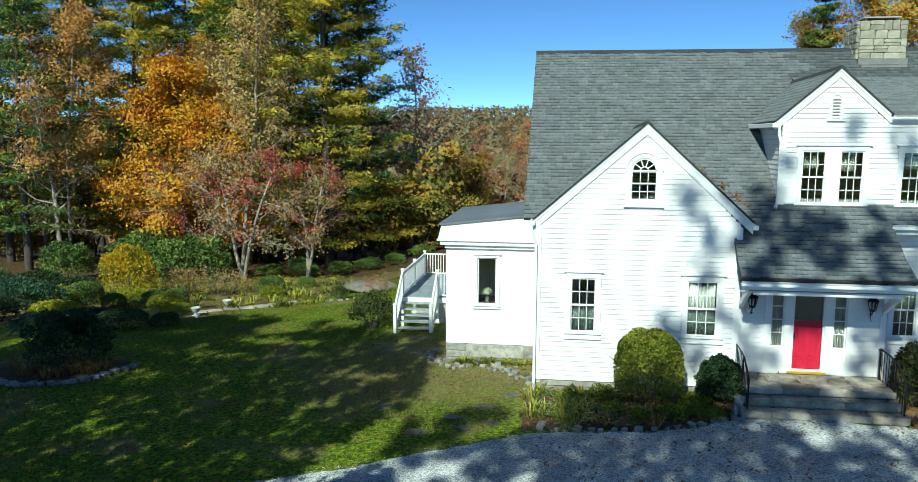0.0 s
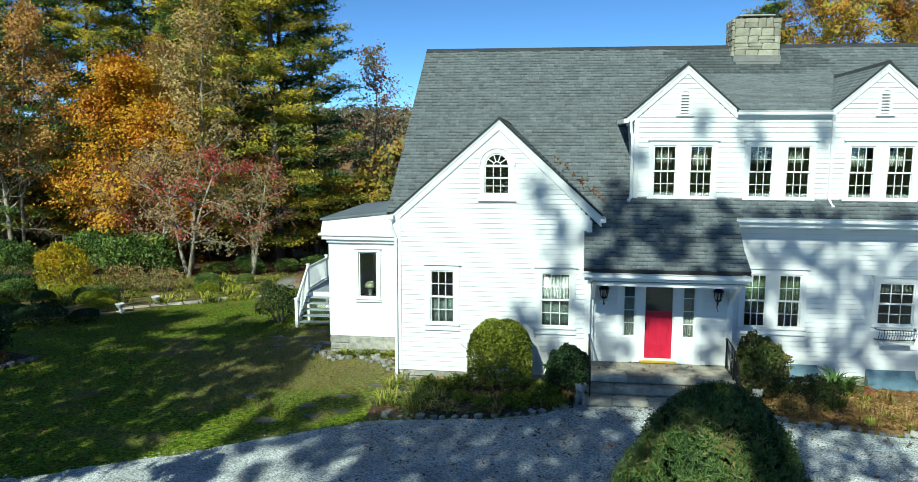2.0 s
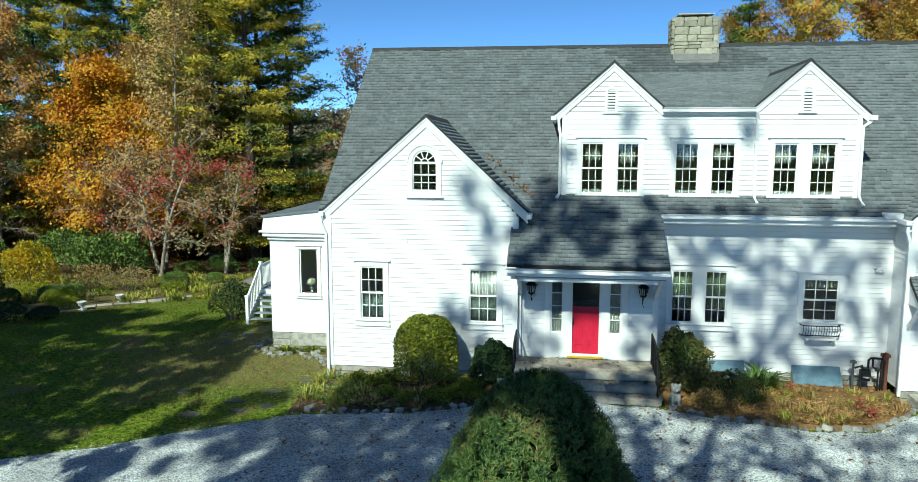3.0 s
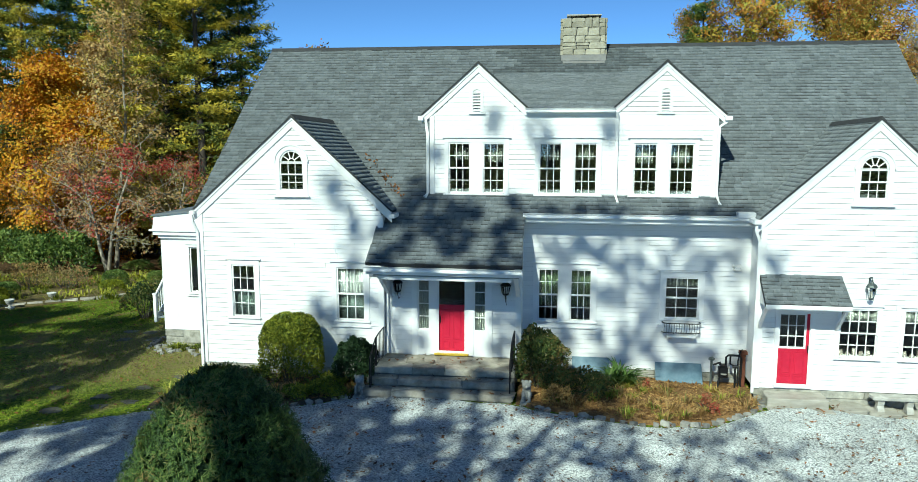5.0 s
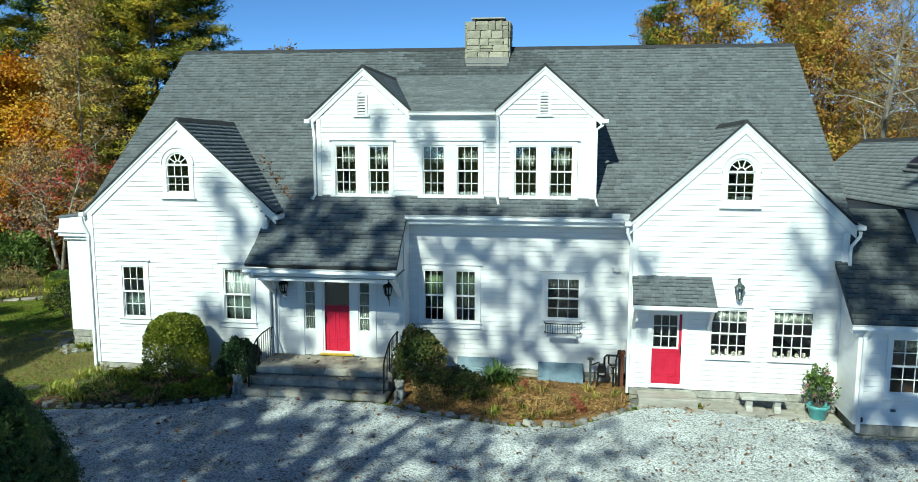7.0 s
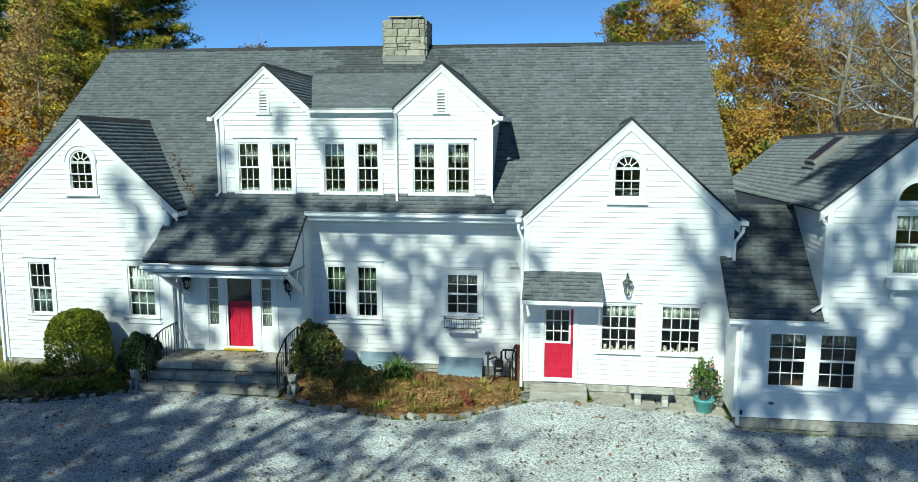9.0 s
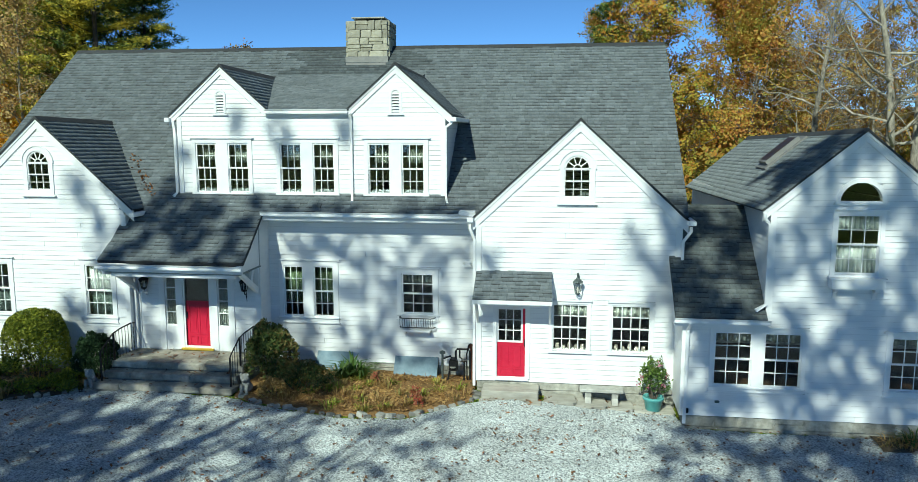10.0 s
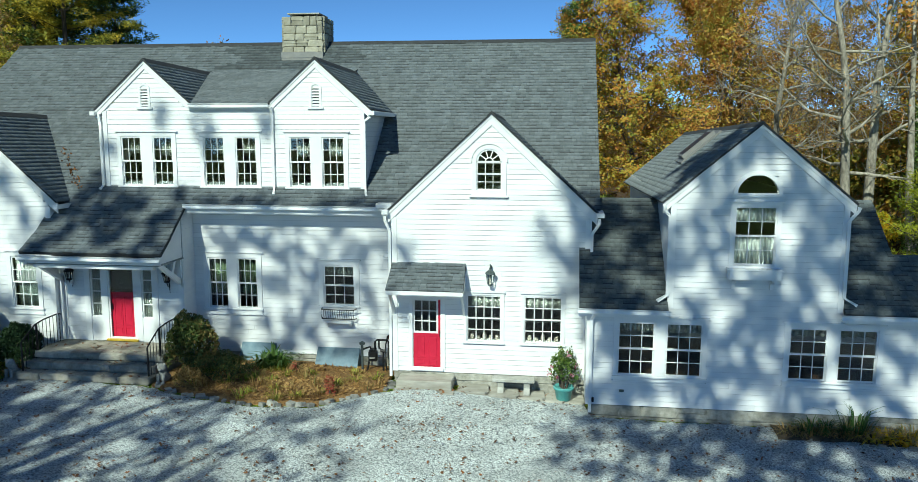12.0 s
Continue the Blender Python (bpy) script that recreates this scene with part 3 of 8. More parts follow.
def slope(name, o, u, v, poly, material, course=0.168, tab=0.24, thick=0.1, label="", patch=None, raised=1.0):
    """A shingled roof plane. o: a corner, u: along the eave, v: up the slope (unit vectors), poly: its outline in metres along u and v."""
    o, u, v = Vector(o), Vector(u).normalized(), Vector(v).normalized()
    nrm = u.cross(v).normalized()
    if nrm.z < 0:
        nrm = -nrm
    bm = bmesh.new()
    top = [bm.verts.new(o + u * a + v * b) for a, b in poly]
    low = [bm.verts.new(o + u * a + v * b - nrm * thick) for a, b in poly]
    bm.faces.new(top)
    bm.faces.new(low[::-1])
    for i in range(len(poly)):
        j = (i + 1) % len(poly)
        bm.faces.new((top[i], low[i], low[j], top[j]))
    bmesh.ops.recalc_face_normals(bm, faces=list(bm.faces))
    roof = part(name, bm, UNDER, HOUSE, label)
    V, F, V2, F2 = [], [], [], []
    r = random.Random(len(name) + int(10 * o.x))
    vmin, vmax = min(p[1] for p in poly), max(p[1] for p in poly)
    b = vmin
    while b < vmax - 0.02:
        e = min(b + course, vmax)
        mid = (b + e) / 2
        us = sorted(p[0] + (q[0] - p[0]) * (mid - p[1]) / (q[1] - p[1]) for p, q in zip(poly, poly[1:] + poly[:1]) if (p[1] - mid) * (q[1] - mid) < 0)
        for s, t in zip(us[::2], us[1::2]):
            x = s - r.uniform(0, tab)
            while x < t:
                w = tab * r.uniform(0.55, 1.3)
                a, c = max(x, s), min(x + w - 0.004, t)
                x += w
                if c - a < 0.02:
                    continue
                h = raised * r.choice((0.010, 0.013, 0.017, 0.021))
                newer = patch is not None and patch(a, mid)
                vs, fs = (V2, F2) if newer else (V, F)
                # gaps bare the dark underlay: laminate dashes and each course's painted shadow line
                d = raised * r.choice((0.003, 0.006, 0.028, 0.036))
                k = len(vs)
                for uu, vv, hh in ((a, b + d, 0.001), (c, b + d, 0.001), (a, b + d, h), (c, b + d, h), (a, e, 0.006 * raised), (c, e, 0.006 * raised)):
                    vs.append(o + u * uu + v * vv + nrm * hh)
                fs += [(k, k + 1, k + 3, k + 2), (k + 2, k + 3, k + 5, k + 4)]
        b += course
    if F:
        tagged(arrays("shingles", V, F, material, roof), kind="stuff")
    if F2:
        tagged(arrays("newer_shingles", V2, F2, SHINGLE_NEW, roof, "darker, newer grey shingles"), kind="stuff")
    return roof


PANE = {}


def pane(parent, x0, x1, y, z0, z1):
    key = (round(x1 - x0, 2), round(z1 - z0, 2))
    if key not in PANE:
        bm = boxes((-key[0] / 2, -0.002, -key[1] / 2, key[0] / 2, 0.002, key[1] / 2))
        PANE[key] = bpy.data.meshes.new("pane")
        bm.to_mesh(PANE[key])
        bm.free()
        PANE[key].materials.append(GLASS)
    ob = piece("pane", PANE[key], parent, ((x0 + x1) / 2, y, (z0 + z1) / 2), (1, 1, 1), (rng.uniform(-0.012, 0.012), 0, rng.uniform(-0.012, 0.012)))
    ob.visible_shadow = False
    return ob


def sash(win, x0, x1, y, z0, z1, cols, rows, stile=0.045, bar=0.019):
    """A glazed sash: stiles and rails, bars, and one pane to each light."""
    d = 0.018
    bm = boxes((x0, y - d, z0, x0 + stile, y + d, z1), (x1 - stile, y - d, z0, x1, y + d, z1),
               (x0 + stile, y - d, z0, x1 - stile, y + d, z0 + stile), (x0 + stile, y - d, z1 - stile, x1 - stile, y + d, z1))
    gx0, gx1, gz0, gz1 = x0 + stile, x1 - stile, z0 + stile, z1 - stile
    for i in range(1, cols):
        c = gx0 + (gx1 - gx0) * i / cols
        box(bm, c - bar / 2, y - d * 0.8, gz0, c + bar / 2, y + d * 0.8, gz1)
    for j in range(1, rows):
        c = gz0 + (gz1 - gz0) * j / rows
        box(bm, gx0, y - d * 0.7, c - bar / 2, gx1, y + d * 0.7, c + bar / 2)
    part("sash", bm, TRIM, win)
    for i in range(cols):
        for j in range(rows):
            pane(win, gx0 + (gx1 - gx0) * i / cols, gx0 + (gx1 - gx0) * (i + 1) / cols, y, gz0 + (gz1 - gz0) * j / rows, gz0 + (gz1 - gz0) * (j + 1) / rows)


def ring(bm, x0, x1, z0, z1, a, b, c, d, y0, y1):
    """A rectangular frame in one piece: the opening x0..x1, z0..z1, and boards of width a, b, c, d at its left, right, foot and head."""
    inner, outer = [(x0, z0), (x1, z0), (x1, z1), (x0, z1)], [(x0 - a, z0 - c), (x1 + b, z0 - c), (x1 + b, z1 + d), (x0 - a, z1 + d)]
    v = {(k, s, i): bm.verts.new((p[0], yy, p[1])) for k, pts in (("i", inner), ("o", outer)) for s, yy in ((0, y0), (1, y1)) for i, p in enumerate(pts)}
    for i in range(4):
        j = (i + 1) % 4
        bm.faces.new((v["o", 0, i], v["o", 0, j], v["i", 0, j], v["i", 0, i]))
        bm.faces.new((v["o", 1, i], v["i", 1, i], v["i", 1, j], v["o", 1, j]))
        bm.faces.new((v["i", 0, i], v["i", 0, j], v["i", 1, j], v["i", 1, i]))
        bm.faces.new((v["o", 0, j], v["o", 0, i], v["o", 1, i], v["o", 1, j]))
    return bm


def cased(x0, x1, z0, z1, y, label, side=0.14, head=0.16, apron=0.13, cap=0.06):
    """A window's frame with its drip cap, apron and sill as parts of it."""
    f = y - 0.045
    win = part("window", ring(bmesh.new(), x0, x1, z0, z1, side, side, 0.05, head, f, y + 0.16), TRIM, HOUSE, label)
    part("drip_cap", boxes((x0 - side - cap, f - 0.045, z1 + head, x1 + side + cap, y, z1 + head + 0.03)), TRIM, win)
    if apron:
        part("apron", boxes((x0 - side, f + 0.003, z0 - 0.05 - apron, x1 + side, y + 0.14, z0 - 0.052)), TRIM, win)
        part("apron_moulding", boxes((x0 - side - cap * 0.6, f - 0.02, z0 - 0.05 - apron - 0.025, x1 + side + cap * 0.6, y, z0 - 0.05 - apron)), TRIM, win)
    part("sill", boxes((x0 - side - 0.03, y - 0.085, z0 - 0.05, x1 + side + 0.03, y - 0.04, z0 - 0.008), bevel=0.006), TRIM, win)
    return win


def double_hung(y, lights, z0, z1, cols=3, rows=2, side=0.14, head=0.16, apron=0.13, label="white double-hung window with small panes"):
    """One casing with one or more double-hung windows in it."""
    x0, x1 = lights[0][0], lights[-1][1]
    win = cased(x0, x1, z0, z1, y, label, side, head, apron)
    for (a, b), (c, d) in zip(lights, lights[1:]):
        part("mullion", boxes((b, y - 0.04, z0, c, y + 0.16, z1)), TRIM, win)
    mid = (z0 + z1) / 2
    for a, b in lights:
        sash(win, a, b, y + 0.0, mid - 0.02, z1, cols, rows)
        sash(win, a, b, y + 0.04, z0, mid + 0.025, cols, rows)
    return win


def arched(xc, w, z0, zspring, y):
    """A round-headed gable window: fan light over a six-pane sash."""
    x0, x1, r = xc - w / 2, xc + w / 2, w / 2
    bm = bmesh.new()
    ring = 14

    def arc(ra, rb, y0, y1):
        prev = None
        for i in range(ring + 1):
            a = math.pi * i / ring
            cur = [bm.verts.new((xc + rr * math.cos(a), yy, zspring + rr * math.sin(a))) for yy in (y0, y1) for rr in (ra, rb)]
            if prev:
                for s in ((0, 1), (1, 3), (3, 2), (2, 0)):
                    bm.faces.new((prev[s[0]], prev[s[1]], cur[s[1]], cur[s[0]]))
            prev = cur

    s = 0.13
    arc(r, r + s, y - 0.045, y + 0.16)
    arc(r + s, r + s + 0.035, y - 0.07, y)
    box(bm, x0 - s, y - 0.045, z0 - 0.16, x0, y + 0.16, zspring)
    box(bm, x1, y - 0.045, z0 - 0.16, x1 + s, y + 0.16, zspring)
    box(bm, x0, y - 0.045, z0 - 0.16, x1, y + 0.16, z0)
    # blocks that fill the corners between the arch and the boards
    for sgn in (-1, 1):
        prism(bm, [(xc + sgn * (r + s), zspring), (xc + sgn * (r + s), zspring + r + s + 0.1), (xc, zspring + r + s + 0.1)] + [(xc + sgn * (r + 0.06) * math.cos(a), zspring + (r + 0.06) * math.sin(a)) for a in np.linspace(math.pi / 2, 0, 8)], "y", y + 0.02, y + 0.15)
    bmesh.ops.recalc_face_normals(bm, faces=list(bm.faces))
    win = part("window", bm, TRIM, HOUSE, "round-headed white gable window with a fan light")
    part("sill", boxes((x0 - s - 0.06, y - 0.1, z0 - 0.2, x1 + s + 0.06, y, z0 - 0.16), bevel=0.006), TRIM, win)
    # fan of bars
    bm = bmesh.new()
    arc(r - 0.05, r, y - 0.018, y + 0.02)
    arc(r * 0.26, r * 0.26 + 0.03, y - 0.015, y + 0.015)
    for a in (math.pi * 0.2, math.pi * 0.4, math.pi * 0.6, math.pi * 0.8):
        c, q = math.cos(a), math.sin(a)
        d = Vector((-q, 0, c)) * 0.014
        p0, p1 = Vector((xc + 0.29 * r * c, 0, zspring + 0.29 * r * q)), Vector((xc + (r - 0.03) * c, 0, zspring + (r - 0.03) * q))
        vs = [bm.verts.new((p.x + e * d.x, yy, p.z + e * d.z)) for yy in (y - 0.014, y + 0.014) for p, e in ((p0, -1), (p0, 1), (p1, 1), (p1, -1))]
        for f in ((0, 1, 2, 3), (7, 6, 5, 4), (0, 4, 5, 1), (1, 5, 6, 2), (2, 6, 7, 3), (3, 7, 4, 0)):
            bm.faces.new([vs[i] for i in f])
    box(bm, x0, y - 0.018, zspring - 0.02, x1, y + 0.018, zspring + 0.02)
    bmesh.ops.recalc_face_normals(bm, faces=list(bm.faces))
    part("fan_light", bm, TRIM, win)
    bm = bmesh.new()
    prism(bm, [(xc + (r - 0.01) * math.cos(a), zspring + (r - 0.01) * math.sin(a)) for a in np.linspace(0, math.pi, 17)], "y", y - 0.002, y + 0.002)
    g = part("pane", bm, GLASS, win)
    g.visible_shadow = False
    mid = z0 + (zspring - z0) * 0.55
    sash(win, x0, x1, y, mid, zspring - 0.01, 3, 1, 0.035)
    sash(win, x0, x1, y + 0.03, z0, mid + 0.02, 3, 2, 0.035)
    return win


def rake(xa, za, xc, zc, xb, zb, y, tall=0.22, label="white rake board under a gable eave"):
    """Sloping boards along both sides of a gable, in two layers."""
    for (p, q, r, s) in ((xa, za, xc, zc), (xb, zb, xc, zc)):
        for nm, top, low, y0, y1 in (("rake_board", 0.05, 0.08 + tall * 1.25, y, y + 0.05), ("rake_moulding", 0.05, 0.14, y - 0.022, y)):
            bm = bmesh.new()
            prism(bm, [(p, q - top), (r, s - top), (r, s - low), (p, q - low)], "y", y0, y1)
            part(nm, bm, TRIM, HOUSE, label if nm == "rake_board" else "")


def gutter(name, x0, x1, y, z):
    bm = bmesh.new()
    prism(bm, [(y, z), (y - 0.12, z), (y - 0.12, z + 0.02), (y - 0.09, z + 0.075), (y - 0.125, z + 0.12), (y - 0.125, z + 0.13), (y - 0.105, z + 0.13), (y - 0.08, z + 0.08), (y - 0.1, z + 0.02), (y, z + 0.02)], "x", x0, x1)
    return part(name, bm, TRIM, HOUSE, "white metal gutter")


def downspout(path):
    bm = bmesh.new()
    tube(bm, path, 0.055, square=True)
    return part("downspout", bm, TRIM, HOUSE, "white square downspout")


def corner_board(x0, x1, y, z0, z1):
    return part("corner_board", boxes((x0, y - 0.04, z0, x1, y, z1)), TRIM, HOUSE)


def at_slope(side, xc, zc, xe, ze):
    """Where a gable's wall edge runs at a height."""
    return lambda z: (xe if z < ze else xe + (xc - xe) * (z - ze) / (zc - ze))


# -- left gable block --
GL = 19.45
HOLES_L = [(2.92, 3.65, 0.97, 2.58), (6.2, 7.06, 0.97, 2.58), (4.53, 5.25, 4.82, 6.06)]
wall_front("front_wall", GL, -0.5, 6.72, at_slope(0, 4.93, 6.93, 1.93, 4.13), at_slope(1, 4.93, 6.95, 7.62, 4.17), HOLES_L, False, label="white clapboard gable wall")
corner_board(1.91, 2.05, GL, -0.5, 4.1)
corner_board(7.48, 7.64, GL, -0.05, 4.1)
double_hung(GL, [(2.92, 3.65)], 0.97, 2.58)
double_hung(GL, [(6.2, 7.06)], 0.97, 2.58)
arched(4.89, 0.72, 4.85, 5.68, GL)
rake(1.80, 4.27, 4.94, 7.05, 7.9, 4.3, GL - 0.05)
# -- right gable block --
GR = 19.43
HOLES_R = [(18.86, 19.70, -0.42, 1.62), (20.45, 21.45, 0.41, 1.79), (22.1, 23.18, 0.41, 1.79), (20.72, 21.43, 4.78, 6.0)]
wall_front("front_wall", GR, -0.55, 6.65, at_slope(0, 21.12, 6.86, 18.28, 4.06), at_slope(1, 21.12, 6.86, 23.93, 4.06), HOLES_R, True, label="white clapboard gable wall")
corner_board(18.26, 18.42, GR, -0.55, 4.0)
corner_board(23.78, 23.95, GR, -0.55, 4.0)
arched(21.07, 0.72, 4.8, 5.6, GR)
rake(18.15, 4.18, 21.13, 6.97, 24.1, 4.2, GR - 0.05)


def kitchen_window(x0, x1):
    win = cased(x0, x1, 0.41, 1.79, GR, "white kitchen window of sixteen panes", 0.08, 0.08, 0, 0.03)
    sash(win, x0, x1, GR, 1.09, 1.79, 4, 2, 0.04, 0.025)
    sash(win, x0, x1, GR + 0.035, 0.41, 1.12, 4, 2, 0.04, 0.025)


kitchen_window(20.45, 21.45)
kitchen_window(22.1, 23.18)
# -- middle wall, set back --
MID = 20.5
HOLES_M = [(12.14, 12.78, 0.92, 2.52), (13.1, 13.75, 0.92, 2.52), (15.87, 16.86, 1.1, 2.36)]
wall_front("middle_wall", MID, -0.49, 4.3, lambda z: 7.62, lambda z: 18.3, HOLES_M, True, label="white clapboard wall under the main eave")
double_hung(MID, [(12.14, 12.78), (13.1, 13.75)], 0.92, 2.52)
double_hung(MID, [(15.87, 16.86)], 1.1, 2.36, label="white double-hung window over an iron planter")
# -- dormer --
DY = 20.6
DL = [(9.4, 10.07), (10.44, 11.1)]
DM = [(12.11, 12.79), (13.14, 13.82)]
DR = [(14.86, 15.54), (15.88, 16.58)]
HOLES_D = [(a, b, 4.74, 6.26) for a, b in DL + DM + DR]


def dormer_left(z):
    return 8.84 if z < 7.0 else 8.84 + (z - 7.0) * (1.46 / 1.45)


def dormer_rows(z0, z1, left, right, holes):
    return wall_front("dormer_wall", DY, z0, z1, left, right, holes, True, label="white clapboard dormer wall")


dormer_rows(4.6, 7.16, lambda z: 8.84, lambda z: 17.2, HOLES_D)
dormer_rows(7.16, 8.4, lambda z: 8.84 + (z - 7.0) * 1.03, lambda z: 11.75 - (z - 7.0) * 1.03, [(10.13, 10.37, 7.2, 7.75)])
dormer_rows(7.16, 8.4, lambda z: 14.25 + (z - 7.0) * 1.03, lambda z: 17.2 - (z - 7.0) * 1.03, [(15.6, 15.84, 7.2, 7.75)])
for lights in (DL, DM, DR):
    double_hung(DY, lights, 4.74, 6.26, side=0.12, head=0.14, apron=0.06)
for x in (8.83, 17.07):
    corner_board(x, x + 0.14, DY, 4.6, 7.05)
rake(8.6, 7.1, 10.3, 8.62, 11.7, 7.36, DY - 0.05, 0.18)
rake(14.3, 7.36, 15.72, 8.61, 17.42, 7.1, DY - 0.05, 0.18)


def louvre(xc):
    """A small round-headed attic vent."""
    bm = boxes((xc - 0.19, DY - 0.04, 7.16, xc - 0.12, DY + 0.1, 7.7), (xc + 0.12, DY - 0.04, 7.16, xc + 0.19, DY + 0.1, 7.7), (xc - 0.25, DY - 0.07, 7.1, xc + 0.25, DY, 7.15))
    prev = None
    for i in range(11):
        a = math.pi * i / 10
        cur = [bm.verts.new((xc + r * math.cos(a), yy, 7.7 + r * math.sin(a))) for yy in (DY - 0.04, DY + 0.1) for r in (0.12, 0.19)]
        if prev:
            for s in ((0, 1), (1, 3), (3, 2), (2, 0)):
                bm.faces.new((prev[s[0]], prev[s[1]], cur[s[1]], cur[s[0]]))
        prev = cur
    vent = part("attic_vent", bm, TRIM, HOUSE, "small round-headed louvred attic vent")
    for i in range(7):
        z = 7.19 + i * 0.085
        w = 0.12 if z < 7.7 else math.sqrt(max(0.0, 0.0144 - (z - 7.7) ** 2))
        bm = bmesh.new()
        prism(bm, [(DY - 0.03, z), (DY + 0.05, z + 0.06), (DY + 0.05, z + 0.075), (DY - 0.03, z + 0.018)], "x", xc - w, xc + w)
        part("slat", bm, TRIM, vent)


louvre(10.25)
louvre(15.72)
# cheeks of the dormer, ends of the house
SL, EY, EZ, RY = 0.785, 19.97, 4.23, 27.0


def roof_z(y):
    return EZ + SL * (y - EY)


RZ = roof_z(RY)
wall_side("dormer_cheek", 8.84, -1, [(DY, roof_z(DY) - 0.05), (23.7, roof_z(23.7)), (23.7, 7.1), (DY, 7.1)])
wall_side("dormer_cheek", 17.2, 1, [(DY, roof_z(DY) - 0.05), (23.7, roof_z(23.7)), (23.7, 7.1), (DY, 7.1)])
wall_side("end_wall", 1.93, -1, [(GL, -0.6), (33.6, -0.6), (33.6, 4.3), (RY, RZ - 0.15), (20.3, roof_z(20.3) - 0.15), (GL, 4.1)])
wall_side("end_wall", 23.93, 1, [(GR, -0.6), (33.6, -0.6), (33.6, 4.3), (RY, RZ - 0.15), (20.3, roof_z(20.3) - 0.15), (GR, 4.0)])
part("back_wall", boxes((1.93, 33.44, -0.6, 23.93, 33.6, 4.4)), PAINT, HOUSE)
for z in (-0.25, 2.75, 4.72):
    part("floor_slab", boxes((2.1, 20.68 if z < 4 else 20.9, z - 0.16, 23.77, 33.4, z)), BOARDS, HOUSE)
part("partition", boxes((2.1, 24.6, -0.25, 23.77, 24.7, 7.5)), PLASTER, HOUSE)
# -- roofs --
K = math.sqrt(1 + SL * SL)
UP = (0, 1, SL)


def newer(u, v):
    """A darker mended strip below the chimney and between the dormers."""
    x = 1.5 + u
    return 10.6 + 0.4 * math.sin(v * 5) < x < 15.2 + 0.5 * math.sin(v * 4 + 1) and v > 6.3


# the slope is left open behind the dormer
slope("roof", (1.5, EY, EZ), (1, 0, 0), UP, [(0, 0), (12, 0), (12, 1.05), (7.4, 1.05), (7.4, 3.3), (15.64, 3.3), (15.64, 1.05), (12, 1.05), (12, 0), (22.7, 0), (22.7, 7.03 * K), (0, 7.03 * K)], SHINGLE, label="steep grey shingle roof", patch=newer)
slope("roof", (24.2, 34.03, EZ), (-1, 0, 0), (0, -1, SL), [(0, 0), (22.7, 0), (22.7, 7.03 * K), (0, 7.03 * K)], SHINGLE, course=0.3, tab=1.2, label="back slope of the shingle roof")
for xa, xb in ((1.5, 12.68), (14.18, 24.2)):
    bm = bmesh.new()
    prism(bm, [(RY - 0.15, RZ - 0.1), (RY, RZ + 0.04), (RY + 0.15, RZ - 0.1), (RY, RZ - 0.02)], "x", xa, xb)
    part("ridge_cap", bm, UNDER, HOUSE, "dark row of ridge cap shingles")
# porch roof: the main slope runs on down and flares out
LOW = 18.9
z_low = EZ - 0.80 * (EY - LOW)
slope("porch_roof", (7.42, LOW, z_low), (1, 0, 0), (0, 1, 0.80), [(0, 0), (4.33, 0), (4.33, (EY - LOW) * 1.2806), (0, (EY - LOW) * 1.2806)], SHINGLE, label="grey shingle roof over the entrance")
slope("porch_roof", (7.40, 18.2, z_low - 0.62 * 0.7), (1, 0, 0), (0, 1, 0.62), [(0, 0), (4.4, 0), (4.36, 0.7 * 1.1766), (0, 0.7 * 1.1766)], SHINGLE, label="flared eave of the entrance roof")


def gable_roof(xa, za, xc, zc, xb, zb, y0, y1, drop=0.1):
    """Both slopes of a cross gable that runs back into the main roof."""
    ln = y1 - y0
    for xe, ze in ((xa, za), (xb, zb)):
        up = Vector((xc - xe, 0, zc - ze))
        slope("gable_roof", (xe, y0, ze), (0, 1, -drop / ln), up, [(0, 0), (ln, 0), (ln, up.length), (0, up.length)], SHINGLE, thick=0.045, label="grey shingle slope of a cross gable", raised=0.45)
    bm = bmesh.new()
    prism(bm, [(xc - 0.14, zc - 0.11), (xc, zc + 0.03), (xc + 0.14, zc - 0.11), (xc, zc - 0.02)], "y", y0, y1)
    for v in bm.verts:
        v.co.z -= drop * (v.co.y - y0) / ln
    part("ridge_cap", bm, UNDER, HOUSE, "dark ridge cap")


gable_roof(1.78, 4.27, 4.94, 7.05, 7.92, 4.3, 19.35, 23.75)
gable_roof(18.12, 4.18, 21.13, 6.97, 24.14, 4.2, 19.33, 23.65)
gable_roof(8.58, 7.1, 10.3, 8.62, 11.8, 7.276, 20.50, 25.75)
gable_roof(14.22, 7.276, 15.72, 8.61, 17.44, 7.1, 20.50, 25.75)
slope("dormer_roof", (11.3, 20.5, 7.275), (1, 0, 0), (0, 1, 0.27), [(0.44, 0), (2.96, 0), (4.42, 4.77), (4.42, 5.3), (-1.0, 5.3), (-1.0, 4.77)], SHINGLE, label="low shingle roof between the dormer gables")
